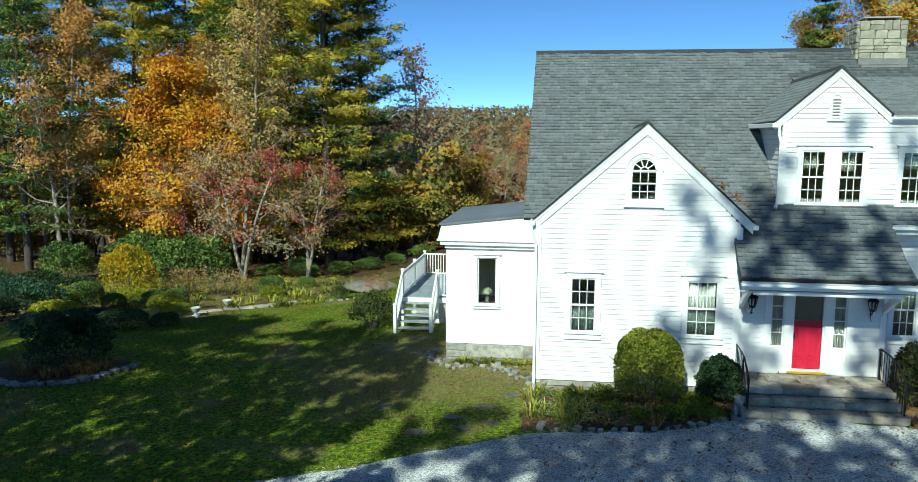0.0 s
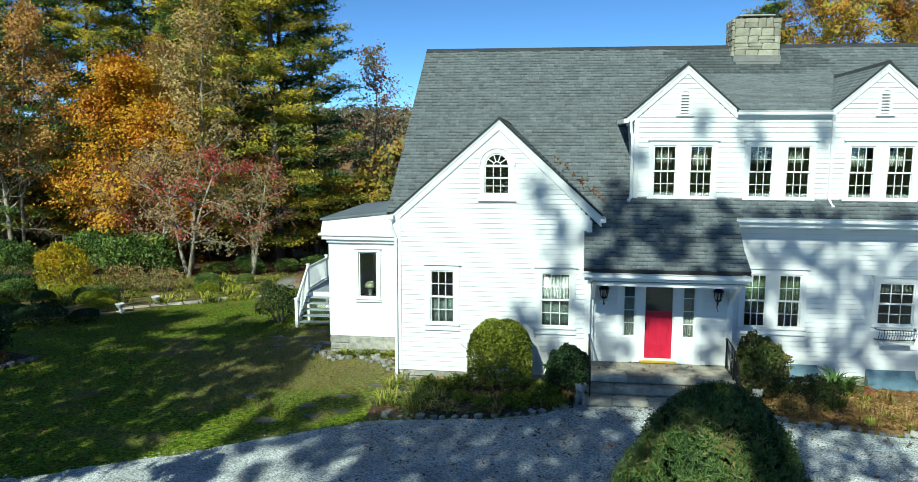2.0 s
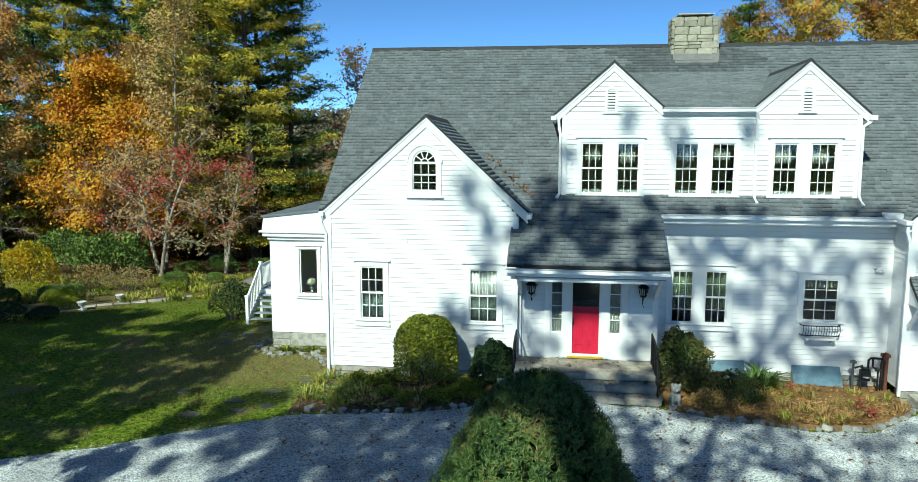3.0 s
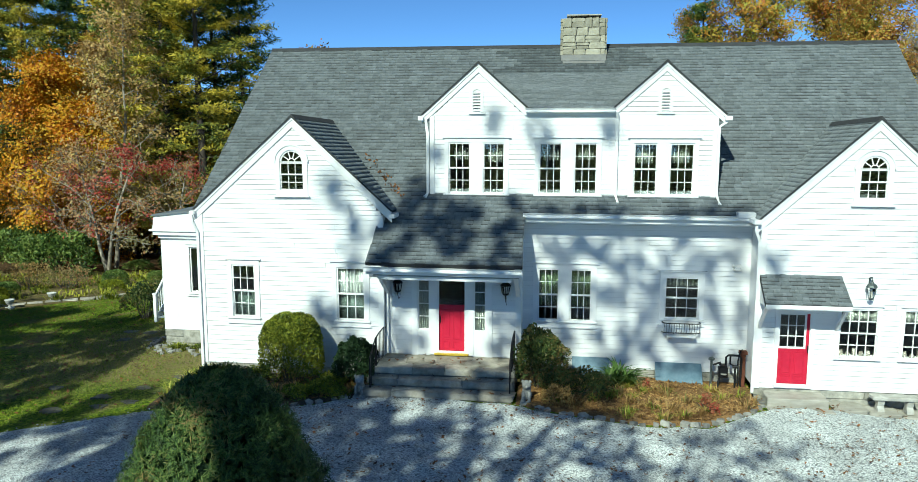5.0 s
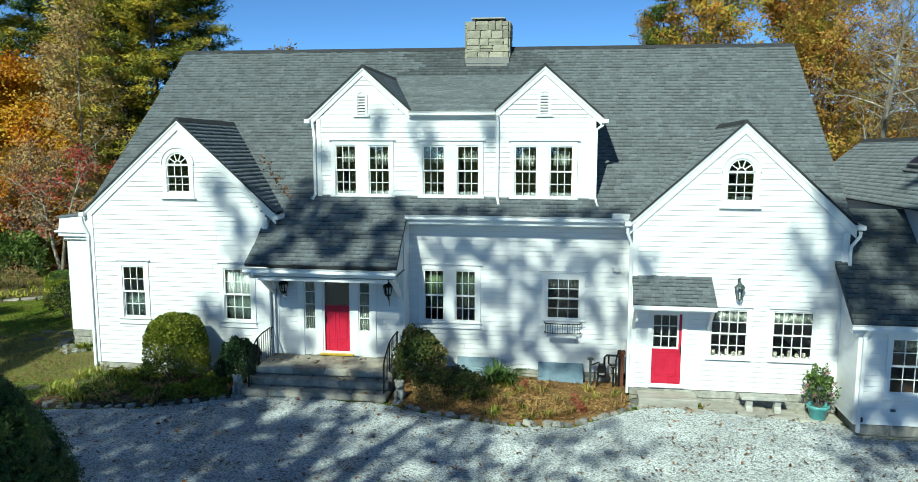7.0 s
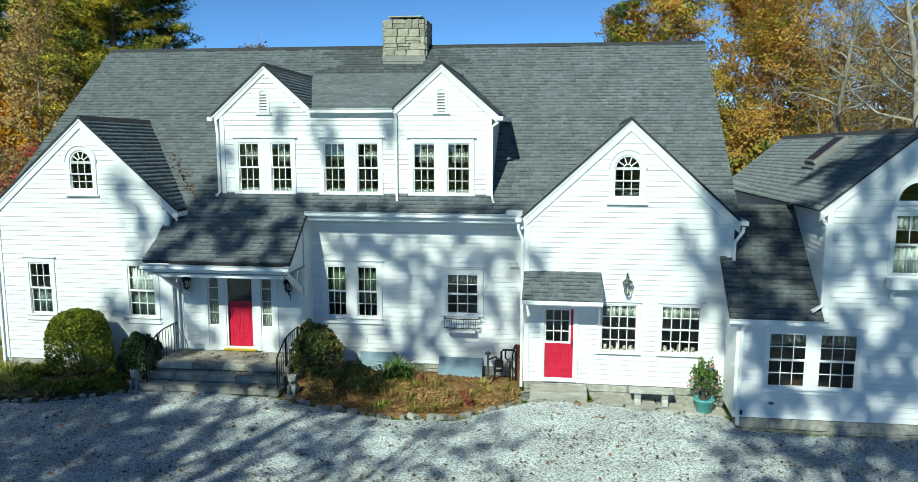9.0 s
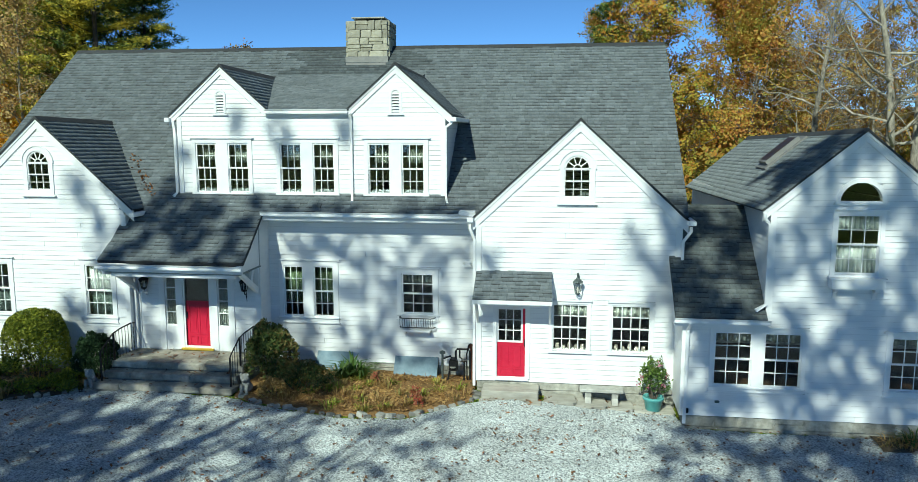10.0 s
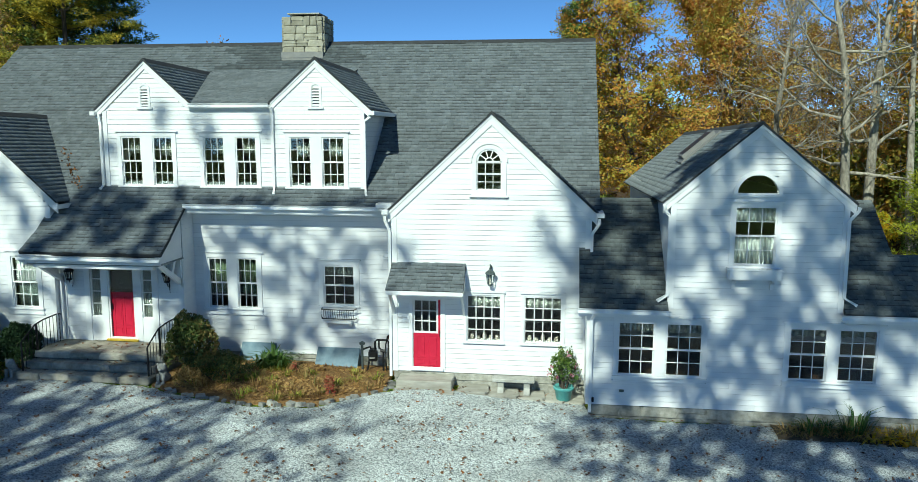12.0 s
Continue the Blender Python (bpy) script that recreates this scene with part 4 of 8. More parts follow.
# -- chimney --
chim = part("chimney", boxes((12.7, 26.4, 8.9, 14.16, 27.6, 10.62)), MORTAR, HOUSE, "square fieldstone chimney with a flat metal cap")
part("flashing", boxes((12.64, 26.2, 8.95, 14.24, 27.7, 9.34), (12.7, 26.05, 9.02, 14.18, 26.25, 9.1)), LEAD, chim)
part("chimney_cap", boxes((12.82, 26.45, 10.74, 14.05, 27.55, 10.78), (12.9, 26.55, 10.6, 12.95, 26.6, 10.75), (13.9, 26.55, 10.6, 13.95, 26.6, 10.75), (12.9, 27.4, 10.6, 12.95, 27.45, 10.75), (13.9, 27.4, 10.6, 13.95, 27.45, 10.75)), CONCRETE, chim)
stone_r = random.Random(3)


def stone_mesh(name, seed, material):
    """A rough block, one unit on each side."""
    r = random.Random(seed)
    bm = bmesh.new()
    box(bm, -0.5, -0.5, -0.5, 0.5, 0.5, 0.5)
    bmesh.ops.bevel(bm, geom=list(bm.edges), offset=0.09, segments=1, affect="EDGES")
    for v in bm.verts:
        v.co += Vector((r.uniform(-0.05, 0.05), r.uniform(-0.05, 0.05), r.uniform(-0.06, 0.06)))
    me = bpy.data.meshes.new(name)
    bm.to_mesh(me)
    bm.free()
    me.materials.append(material)
    return me


def courses(parent, shapes, a0, a1, z0, z1, put, hmin=0.16, hmax=0.3, wmin=0.2, wmax=0.5, r=stone_r, skip=None):
    """Lays stones in uneven courses; put(a, b, c, d) sets one over a stretch and a height."""
    z = z0
    while z < z1 - 0.05:
        h = min(r.uniform(hmin, hmax), z1 - z)
        if z1 - z - h < 0.08:
            h = z1 - z
        a = a0
        while a < a1 - 0.03:
            w = min(r.uniform(wmin, wmax), a1 - a)
            if a1 - a - w < 0.12:
                w = a1 - a
            if r.random() < 0.25 and h > 0.22:
                k = r.uniform(0.4, 0.6)
                put(a, a + w, z, z + h * k)
                put(a, a + w, z + h * k, z + h)
            else:
                put(a, a + w, z, z + h)
            a += w
        z += h


CST = [stone_mesh("stone", s, CHIM) for s in range(4)]
FST = [stone_mesh("stone", s + 10, FIELD) for s in range(4)]
PST = [stone_mesh("paver", s + 30, BLUESTONE) for s in range(4)]
courses(chim, CST, 12.68, 14.2, 9.34, 10.64, lambda a, b, c, d: piece("stone", stone_r.choice(CST), chim, ((a + b) / 2, 26.42, (c + d) / 2), (b - a - 0.015, 0.2, d - c - 0.015)), 0.17, 0.32, 0.22, 0.55)
for x, s in ((12.7, -1), (14.16, 1)):
    courses(chim, CST, 26.4, 27.6, 9.34, 10.64, lambda a, b, c, d: piece("stone", stone_r.choice(CST), chim, (x, (a + b) / 2, (c + d) / 2), (0.2, b - a - 0.015, d - c - 0.015)), 0.17, 0.32, 0.22, 0.55)
# -- eaves, gutters and spouts --
part("fascia", boxes((11.72, EY - 0.03, EZ - 0.26, 18.25, EY + 0.03, EZ - 0.02), (11.72, EY + 0.03, EZ - 0.3, 18.25, MID, EZ - 0.26)), TRIM, HOUSE, "white fascia under the main eave")
gutter("gutter", 11.7, 18.25, EY - 0.03, EZ - 0.12)
gutter("gutter", 11.72, 14.28, 20.52, 7.14)
part("fascia", boxes((11.7, 20.52, 7.06, 14.3, 20.58, 7.22)), TRIM, HOUSE)
part("fascia", boxes((7.42, 18.2, 2.62, 11.78, 18.25, 2.83)), TRIM, HOUSE, "white fascia of the entrance roof")
part("porch_ceiling", boxes((7.62, 18.25, 2.58, 11.7, 19.8, 2.62)), PORCHGREY, HOUSE, "boarded ceiling of the entrance roof, its shade coloured in grey")
part("eave_beam", boxes((7.75, 18.32, 2.46, 11.5, 18.44, 2.58)), TRIM, HOUSE, "white beam under the entrance eave")
gutter("gutter", 7.38, 11.8, 18.2, 2.72)
for x0, x1, y in ((1.7, 1.86, 19.25), (7.86, 8.02, 19.25), (18.02, 18.2, 19.2), (24.06, 24.28, 19.2), (8.5, 8.66, 20.4), (17.36, 17.56, 20.4)):
    z = 4.2 if y < 20 else 7.02
    part("gutter_end", boxes((x0, y, z - 0.12, x1, y + (1.0 if z < 5 else 3.2), z + 0.01), bevel=0.012), TRIM, HOUSE)
downspout([(8.72, 20.55, 6.95), (8.74, 20.58, 6.7), (8.78, 20.52, 6.5), (8.78, 20.52, 4.75), (8.7, 20.4, 4.62)])
downspout([(17.42, 20.5, 6.95), (17.4, 20.5, 6.86), (17.22, 20.53, 6.72), (17.22, 20.53, 4.78), (17.3, 20.3, 4.5)])
downspout([(14.34, 20.46, 7.15), (14.36, 20.54, 6.95), (14.36, 20.54, 4.75), (14.42, 20.3, 4.52)])
downspout([(18.1, 19.3, 4.05), (18.1, 19.3, 3.9), (18.22, 19.37, 3.6), (18.22, 19.37, -0.7)])
downspout([(24.15, 19.25, 4.05), (24.15, 19.25, 3.92), (23.96, 19.34, 3.62), (23.96, 19.34, 2.72)])
downspout([(1.76, 19.3, 4.1), (1.78, 19.3, 3.9), (1.9, 19.38, 3.55), (1.9, 19.38, -0.8), (1.8, 19.2, -0.92)])
downspout([(7.55, 18.18, 2.72), (7.55, 18.3, 2.55), (7.7, 19.62, 2.3), (7.7, 19.62, -0.02)])
part("fascia_block", boxes((17.7, 19.8, EZ - 0.05, 18.2, 20.15, EZ + 0.12), bevel=0.03), TRIM, HOUSE)

# -- entrance --
VY = 19.75
HOLES_V = [(8.42, 10.84, -0.1, 2.4)]
wall_front("entrance_wall", VY, -0.08, 2.62, lambda z: 7.62, lambda z: 11.68, HOLES_V, True, label="white clapboard wall beside the front door")
corner_board(11.52, 11.69, VY, -0.08, 2.62)
corner_board(7.62, 7.8, VY, -0.08, 2.62)
wall_side("entrance_side_wall", 11.68, 1, [(VY, -0.3), (MID, -0.3), (MID, 4.3), (20.0, 4.1), (VY, 3.95)])
wall_side("return_wall", 18.28, -1, [(GR, -0.55), (MID + 0.02, -0.55), (MID + 0.02, 4.2), (GR, 4.05)], "white clapboard return of the gable block")
wall_side("return_wall", 7.62, 1, [(GL, -0.5), (MID + 0.02, -0.5), (MID + 0.02, 4.2), (GL, 4.1)], "white clapboard return of the gable block")
bm = bmesh.new()
prism(bm, [(18.3, 2.62), (VY, 2.62), (VY, 3.98), (19.95, 4.08), (18.9, 3.28), (18.3, 2.9)], "x", 11.58, 11.66)
part("gable_end_board", bm, TRIM, HOUSE, "white boarded end of the entrance roof")
for x in (7.66, 11.55):
    bm = bmesh.new()
    prism(bm, [(VY, 1.72), (VY, 1.92), (18.52, 2.62), (18.3, 2.62)], "x", x, x + 0.1)
    box(bm, x, VY - 0.1, 1.7, x + 0.1, VY, 2.6)
    prism(bm, [(19.3, 2.62), (19.42, 2.62), (19.2, 2.12), (19.1, 2.17)], "x", x + 0.01, x + 0.09)
    part("eave_bracket", bm, TRIM, HOUSE, "white diagonal timber bracket")
surround = part("door_surround", boxes((8.42, VY - 0.05, -0.1, 8.6, VY + 0.16, 2.4), (10.65, VY - 0.05, -0.1, 10.84, VY + 0.16, 2.4), (8.96, VY - 0.04, -0.06, 9.18, VY + 0.16, 2.32), (10.06, VY - 0.04, -0.06, 10.29, VY + 0.16, 2.32),
                                       (8.6, VY - 0.035, 2.29, 10.65, VY + 0.16, 2.4), (8.6, VY - 0.02, -0.08, 8.96, VY + 0.16, 0.68), (10.29, VY - 0.02, -0.08, 10.65, VY + 0.16, 0.68)), TRIM, HOUSE, "white pilasters framing the front door")
for a, b in ((8.6, 8.96), (10.29, 10.65)):
    sash(surround, a, b, VY + 0.03, 0.68, 2.29, 1, 4, 0.035, 0.03)
part("threshold", boxes((9.1, VY - 0.12, -0.06, 10.14, VY + 0.02, 0.0), bevel=0.01), BRASS, HOUSE, "yellow brass threshold")


def panel_door(name, x0, x1, y, z0, z1, label, glazed, sill=0.52):
    """A red panelled door with raised mouldings below and a glazed upper part."""
    w = x1 - x0
    c = z0 + (z1 - z0) * sill
    if glazed:
        bm = ring(bmesh.new(), x0 + 0.07, x1 - 0.07, c, z1 - 0.1, 0.07, 0.07, c - z0, 0.1, y, y + 0.045)
    else:
        bm = boxes((x0, y, z0, x1, y + 0.045, z1))
    door = part(name, bm, RED, HOUSE, label)
    rows = ((0.05, 0.24), (0.28, sill - 0.05))
    for lo, hi in rows:
        for s in (0, 1):
            a, b = x0 + w * (0.12 + 0.42 * s), x0 + w * (0.46 + 0.42 * s)
            c, d = z0 + (z1 - z0) * lo, z0 + (z1 - z0) * hi
            part("moulding", ring(bmesh.new(), a + 0.02, b - 0.02, c + 0.02, d - 0.02, 0.02, 0.02, 0.02, 0.02, y - 0.012, y), RED, door)
            part("panel", boxes((a + 0.04, y - 0.008, c + 0.04, b - 0.04, y + 0.01, d - 0.04), bevel=0.006), RED, door)
    part("handle", boxes((x0 + 0.02 if x0 < 12 else x1 - 0.05, y - 0.05, z0 + 0.92, x0 + 0.05 if x0 < 12 else x1 - 0.02, y - 0.0, z0 + 1.12), bevel=0.008), IRON, door, "black lever handle")
    return door


door1 = panel_door("door", 9.235, 10.01, VY + 0.06, 0.0, 1.46, "red panelled front door, upper part darkened for the eave's shadow", False, 0.97)
# near-black panel added for the eave's shadow on the red door
part("upper_panel", boxes((9.235, VY + 0.075, 1.46, 10.01, VY + 0.11, 2.28), (9.36, VY + 0.065, 1.6, 9.58, VY + 0.075, 2.15), (9.67, VY + 0.065, 1.6, 9.89, VY + 0.075, 2.15), bevel=0.006), DARKBROWN, door1, "near-black panel for the eave's shadow, behind storm glass")
pane(door1, 9.235, 10.01, VY + 0.045, 1.47, 2.28)
part("storm_door_stile", boxes((9.18, VY - 0.015, -0.02, 9.235, VY + 0.02, 2.28), (10.01, VY - 0.015, -0.02, 10.06, VY + 0.02, 2.28), (9.235, VY - 0.012, -0.02, 10.01, VY + 0.02, 0.06)), TRIM, HOUSE, "white storm door frame")
for x, low in ((8.03, 1.69), (11.24, 1.53)):
    bm = bmesh.new()
    lathe(bm, [(0.03, 0.0), (0.08, 0.02), (0.1, 0.06), (0.085, 0.07)], (x, 19.55, 1.84), 8)
    lathe(bm, [(0.15, 0.0), (0.16, 0.02), (0.09, 0.09), (0.05, 0.13), (0.03, 0.16), (0.035, 0.19), (0.005, 0.23)], (x, 19.55, 2.13), 8)
    for i in range(6):
        a = math.pi * i / 3
        tube(bm, [(x + 0.09 * math.cos(a), 19.55 + 0.09 * math.sin(a), 1.9), (x + 0.14 * math.cos(a), 19.55 + 0.14 * math.sin(a), 2.14)], 0.009, 4)
    tube(bm, [(x, 19.55, 1.84), (x, 19.6, 1.74), (x, 19.72, 1.72)], 0.018, 6)
    tube(bm, [(x, 19.68, 2.2), (x, 19.7, 1.62), (x + 0.03, 19.66, low)], 0.014, 6)
    lantern = part("wall_lantern", bm, IRON, HOUSE, "black iron carriage lantern")
    bm = bmesh.new()
    lathe(bm, [(0.08, 0.0), (0.125, 0.22)], (x, 19.55, 1.91), 6)
    g = part("lantern_glass", bm, LAMPGLASS, lantern)
    g.visible_shadow = False
bm = boxes((7.98, 19.6, 1.78, 8.06, 19.7, 1.86), bevel=0.01)
tube(bm, [(7.98, 19.6, 1.8), (7.93, 19.5, 1.76)], 0.045, 10)
tube(bm, [(8.06, 19.6, 1.8), (8.12, 19.5, 1.74)], 0.045, 10)
part("floodlight", bm, TRIM, HOUSE, "small white twin floodlight")

# -- side door and canopy --
part("door_casing", boxes((18.76, GR - 0.045, -0.46, 18.86, GR + 0.16, 1.75), (19.7, GR - 0.045, -0.46, 19.82, GR + 0.16, 1.75), (18.86, GR - 0.045, 1.62, 19.7, GR + 0.16, 1.75), (18.8, GR - 0.08, -0.5, 19.78, GR + 0.1, -0.42)), TRIM, HOUSE, "white side door casing")
door2 = panel_door("door", 18.86, 19.70, GR + 0.03, -0.42, 0.60, "red side door with white glazed upper half", False, 0.97)
sash(door2, 18.86, 19.61, GR + 0.045, 0.60, 1.62, 3, 3, 0.055, 0.024)
part("stile", boxes((19.61, GR + 0.03, 0.60, 19.70, GR + 0.075, 1.62), bevel=0.004), RED, door2)
ln = math.hypot(0.93, 0.66)
slope("canopy_roof", (18.26, 18.5, 2.04), (1, 0, 0), (0, 0.93, 0.66), [(0, 0), (2.19, 0), (2.16, ln), (0.02, ln)], SHINGLE, 0.14, 0.2, label="small grey shingle canopy over the side door")
bm = boxes((18.28, 18.52, 1.9, 20.43, 18.56, 1.98), (18.26, 18.5, 1.92, 20.45, 18.52, 2.03))
for x in (18.3, 20.35):
    prism(bm, [(18.56, 1.92), (GR, 1.92), (GR, 2.56), (18.56, 1.96)], "x", x, x + 0.06)
    prism(bm, [(18.62, 1.92), (18.76, 1.92), (GR, 1.28), (GR, 1.12)], "x", x, x + 0.07)
box(bm, 18.36, 18.56, 1.9, 20.35, GR, 1.93)
part("canopy_frame", bm, TRIM, HOUSE, "white canopy frame with diagonal brackets")
bm = bmesh.new()
lathe(bm, [(0.10, 0.30), (0.15, 0.32), (0.13, 0.36), (0.05, 0.43), (0.03, 0.46), (0.03, 0.5)], (21.14, 19.22, 2.13), 8)
lathe(bm, [(0.015, -0.05), (0.05, -0.02), (0.075, 0.0), (0.07, 0.025)], (21.14, 19.22, 2.13), 8)
tube(bm, [(21.14, 19.22, 2.6), (21.14, 19.25, 2.7), (21.14, 19.4, 2.66), (21.14, 19.41, 2.4)], 0.025, 6)
for i in range(6):
    a = 2 * math.pi * i / 6
    tube(bm, [(21.14 + 0.072 * math.cos(a), 19.22 + 0.072 * math.sin(a), 2.15), (21.14 + 0.12 * math.cos(a), 19.22 + 0.12 * math.sin(a), 2.44)], 0.009, 4)
lantern = part("wall_lantern", bm, PIPE, HOUSE, "weathered grey wall lantern with clear glass")
bm = bmesh.new()
lathe(bm, [(0.068, 0.03), (0.112, 0.3)], (21.14, 19.22, 2.13), 6)
part("lantern_glass", bm, LAMPGLASS, lantern).visible_shadow = False
bm = bmesh.new()
lathe(bm, [(0.028, 0.03), (0.028, 0.16), (0.012, 0.2)], (21.14, 19.22, 2.13), 8)
part("candle_sleeve", bm, CONCRETE, lantern)
part("house_box", boxes((17.75, MID - 0.06, 2.7, 18.0, MID - 0.01, 2.78), bevel=0.01), TRIM, HOUSE)

# -- wing --
WY = 18.0
wall_front("wing_wall", WY, -0.8, 1.72, lambda z: 23.85, lambda z: 36.0, [(24.64, 25.6, 0.04, 1.5), (25.88, 26.82, 0.04, 1.5), (28.96, 29.91, 0.08, 1.48), (30.17, 31.12, 0.08, 1.48)], True, label="white clapboard ground floor of the wing")
wall_front("wing_gable_wall", WY, 1.72, 6.4, at_slope(0, 28.02, 6.57, 25.9, 4.69), at_slope(1, 28.02, 6.57, 30.2, 4.69), [(27.46, 28.5, 3.06, 4.58), (27.5, 28.5, 4.88, 5.36)], True, label="white clapboard gable of the wing")
double_hung(WY, [(24.64, 25.6), (25.88, 26.82)], 0.04, 1.5, 3, 2, 0.1, 0.12, 0.08)
double_hung(WY, [(28.96, 29.91), (30.17, 31.12)], 0.08, 1.48, 3, 2, 0.12, 0.12, 0.1)
double_hung(WY, [(27.46, 28.5)], 3.06, 4.58, 3, 2, 0.1, 0.1, 0.06, label="white double-hung window over a flower box")
bm = bmesh.new()
pts = [(28.0 + 0.5 * math.cos(a), 4.88 + 0.49 * math.sin(a)) for a in np.linspace(0, math.pi, 17)]
out = [(28.0 + 0.6 * math.cos(a), 4.88 + 0.59 * math.sin(a)) for a in np.linspace(0, math.pi, 17)]
for i in range(16):
    prism(bm, [pts[i], out[i], out[i + 1], pts[i + 1]], "y", WY - 0.045, WY + 0.15)
box(bm, 27.36, WY - 0.07, 4.82, 28.64, WY + 0.1, 4.88)
for sgn in (-1, 1):
    prism(bm, [(28.0 + sgn * 0.6, 4.88), (28.0 + sgn * 0.6, 5.5), (28.0, 5.5)] + [(28.0 + sgn * 0.53 * math.cos(a), 4.88 + 0.52 * math.sin(a)) for a in np.linspace(math.pi / 2, 0, 8)], "y", WY + 0.02, WY + 0.14)
fan = part("window", bm, TRIM, HOUSE, "half-round dark fan window")
bm = bmesh.new()
prism(bm, pts, "y", WY + 0.03, WY + 0.034)
part("pane", bm, GLASS, fan).visible_shadow = False
for x in (25.88, 30.08):
    corner_board(x, x + 0.14, WY, 1.9, 4.65)
corner_board(23.83, 24.0, WY, -0.8, 1.75)
rake(25.68, 4.68, 28.02, 6.68, 30.36, 4.7, WY - 0.05, 0.18)
bm = boxes((27.34, 17.68, 2.74, 28.6, 17.96, 2.98), (27.3, 17.66, 2.97, 28.64, 17.98, 3.01))
for x in (27.45, 28.4):
    prism(bm, [(17.75, 2.74), (17.98, 2.74), (17.98, 2.45), (17.93, 2.45), (17.9, 2.6), (17.78, 2.66)], "x", x, x + 0.08)
part("flower_box", bm, TRIM, HOUSE, "empty white window box on brackets")
wall_side("wing_side_wall", 25.9, -1, [(WY, 1.5), (30.4, 1.5), (30.4, 4.62), (WY, 4.62)])
wall_side("wing_side_wall", 30.2, 1, [(WY, 1.5), (30.4, 1.5), (30.4, 4.62), (WY, 4.62)])
wall_side("wing_side_wall", 23.85, -1, [(WY, -0.8), (24.2, -0.8), (24.2, 1.8), (21.05, 4.3), (WY, 1.72)])
wall_side("wing_side_wall", 31.8, 1, [(WY, 1.5), (24.0, 1.5), (21.05, 4.3), (WY, 1.8)])
part("back_wall", boxes((23.9, 24.05, -1.0, 36.0, 24.2, 1.9), (25.9, 30.3, -1.0, 30.2, 30.4, 4.5), (25.9, 24.2, -1.0, 26.05, 30.3, 2.0), (30.05, 24.2, -1.0, 30.2, 30.3, 2.0), (35.85, WY, -1.0, 36.0, 24.05, 1.9)), PAINT, HOUSE)
bm = bmesh.new()
prism(bm, [(25.9, 4.5), (30.2, 4.5), (28.02, 6.2)], "y", 30.25, 30.4)
part("back_gable", bm, PAINT, HOUSE)
part("floor_slab", boxes((24.0, WY + 0.2, -0.6, 35.8, 24.0, -0.4), (26.1, WY + 0.2, 2.3, 30.0, 30.2, 2.45)), BOARDS, HOUSE)
WS = 0.795
wl = 3.3 * math.hypot(1, WS)
slope("wing_roof", (23.62, 17.75, 1.88), (1, 0, 0), (0, 1, WS), [(0, 0), (2.27, 0), (2.27, wl), (0, wl)], SHINGLE_WING, label="low grey shingle roof beside the wing gable")
slope("wing_roof", (30.22, 17.75, 1.9), (1, 0, 0), (0, 1, WS), [(0, 0), (1.62, 0), (1.62, wl), (0, wl)], SHINGLE_WING, label="low grey shingle roof beside the wing gable")
slope("wing_roof", (31.84, 17.75, 1.9), (1, 0, 0), (0, 1, WS), [(0, 0), (4.4, 0), (4.4, 1.65 * math.hypot(1, WS)), (0, 1.65 * math.hypot(1, WS))], SHINGLE_WING, label="lowest grey shingle roof of the wing")
for x0, x1 in ((23.62, 25.9), (30.2, 31.84)):
    slope("wing_roof", (x1, 24.35, 1.88), (-1, 0, 0), (0, -1, WS), [(0, 0), (x1 - x0, 0), (x1 - x0, wl), (0, wl)], SHINGLE_WING, 0.3, 1.0, label="back slope of the wing roof")
slope("wing_roof", (36.24, 21.05, 1.9), (-1, 0, 0), (0, -1, WS), [(0, 0), (4.4, 0), (4.4, 1.65 * math.hypot(1, WS)), (0, 1.65 * math.hypot(1, WS))], SHINGLE_WING, 0.3, 1.0, label="back slope of the lowest wing roof")
gable_roof(25.64, 4.66, 28.02, 6.68, 30.4, 4.68, 17.9, 30.7, 0.3)
sky_up = Vector((2.38, 0, 2.02)).normalized()          # up the slope
sky_out = Vector((-2.02, 0, 2.38)).normalized()


def on_slope(name, a0, a1, y0, y1, lift, tall, material, parent, label=""):
    """A box that lies on the wing's roof slope, from a0 to a1 up the slope."""
    foot = Vector((25.64, 0, 4.57))
    bm = bmesh.new()
    vs = [bm.verts.new(foot + sky_up * a + sky_out * h + Vector((0, y, 0))) for h in (lift, lift + tall) for y in (y0, y1) for a in (a0, a1)]
    for f in ((0, 2, 3, 1), (4, 5, 7, 6), (0, 1, 5, 4), (2, 6, 7, 3), (0, 4, 6, 2), (1, 3, 7, 5)):
        bm.faces.new([vs[i] for i in f])
    bmesh.ops.recalc_face_normals(bm, faces=list(bm.faces))
    return part(name, bm, material, parent, label)


light = on_slope("skylight", 1.55, 2.75, 22.3, 23.2, 0.0, 0.17, LEAD, HOUSE, "grey metal roof window standing proud of the slope")
on_slope("pane", 1.63, 2.67, 22.38, 23.12, 0.175, 0.008, DARKBROWN, light, "dark roof window glass")
on_slope("flashing", 1.4, 2.9, 22.14, 23.36, 0.0, 0.05, LEAD, light)
part("fascia", boxes((23.6, 17.76, 1.66, 25.9, 17.8, 1.86), (23.6, 17.8, 1.66, 25.9, WY, 1.7)), TRIM, HOUSE)
part("fascia", boxes((30.2, 17.76, 1.68, 36.2, 17.8, 1.88), (30.2, 17.8, 1.68, 36.2, WY, 1.72)), TRIM, HOUSE)
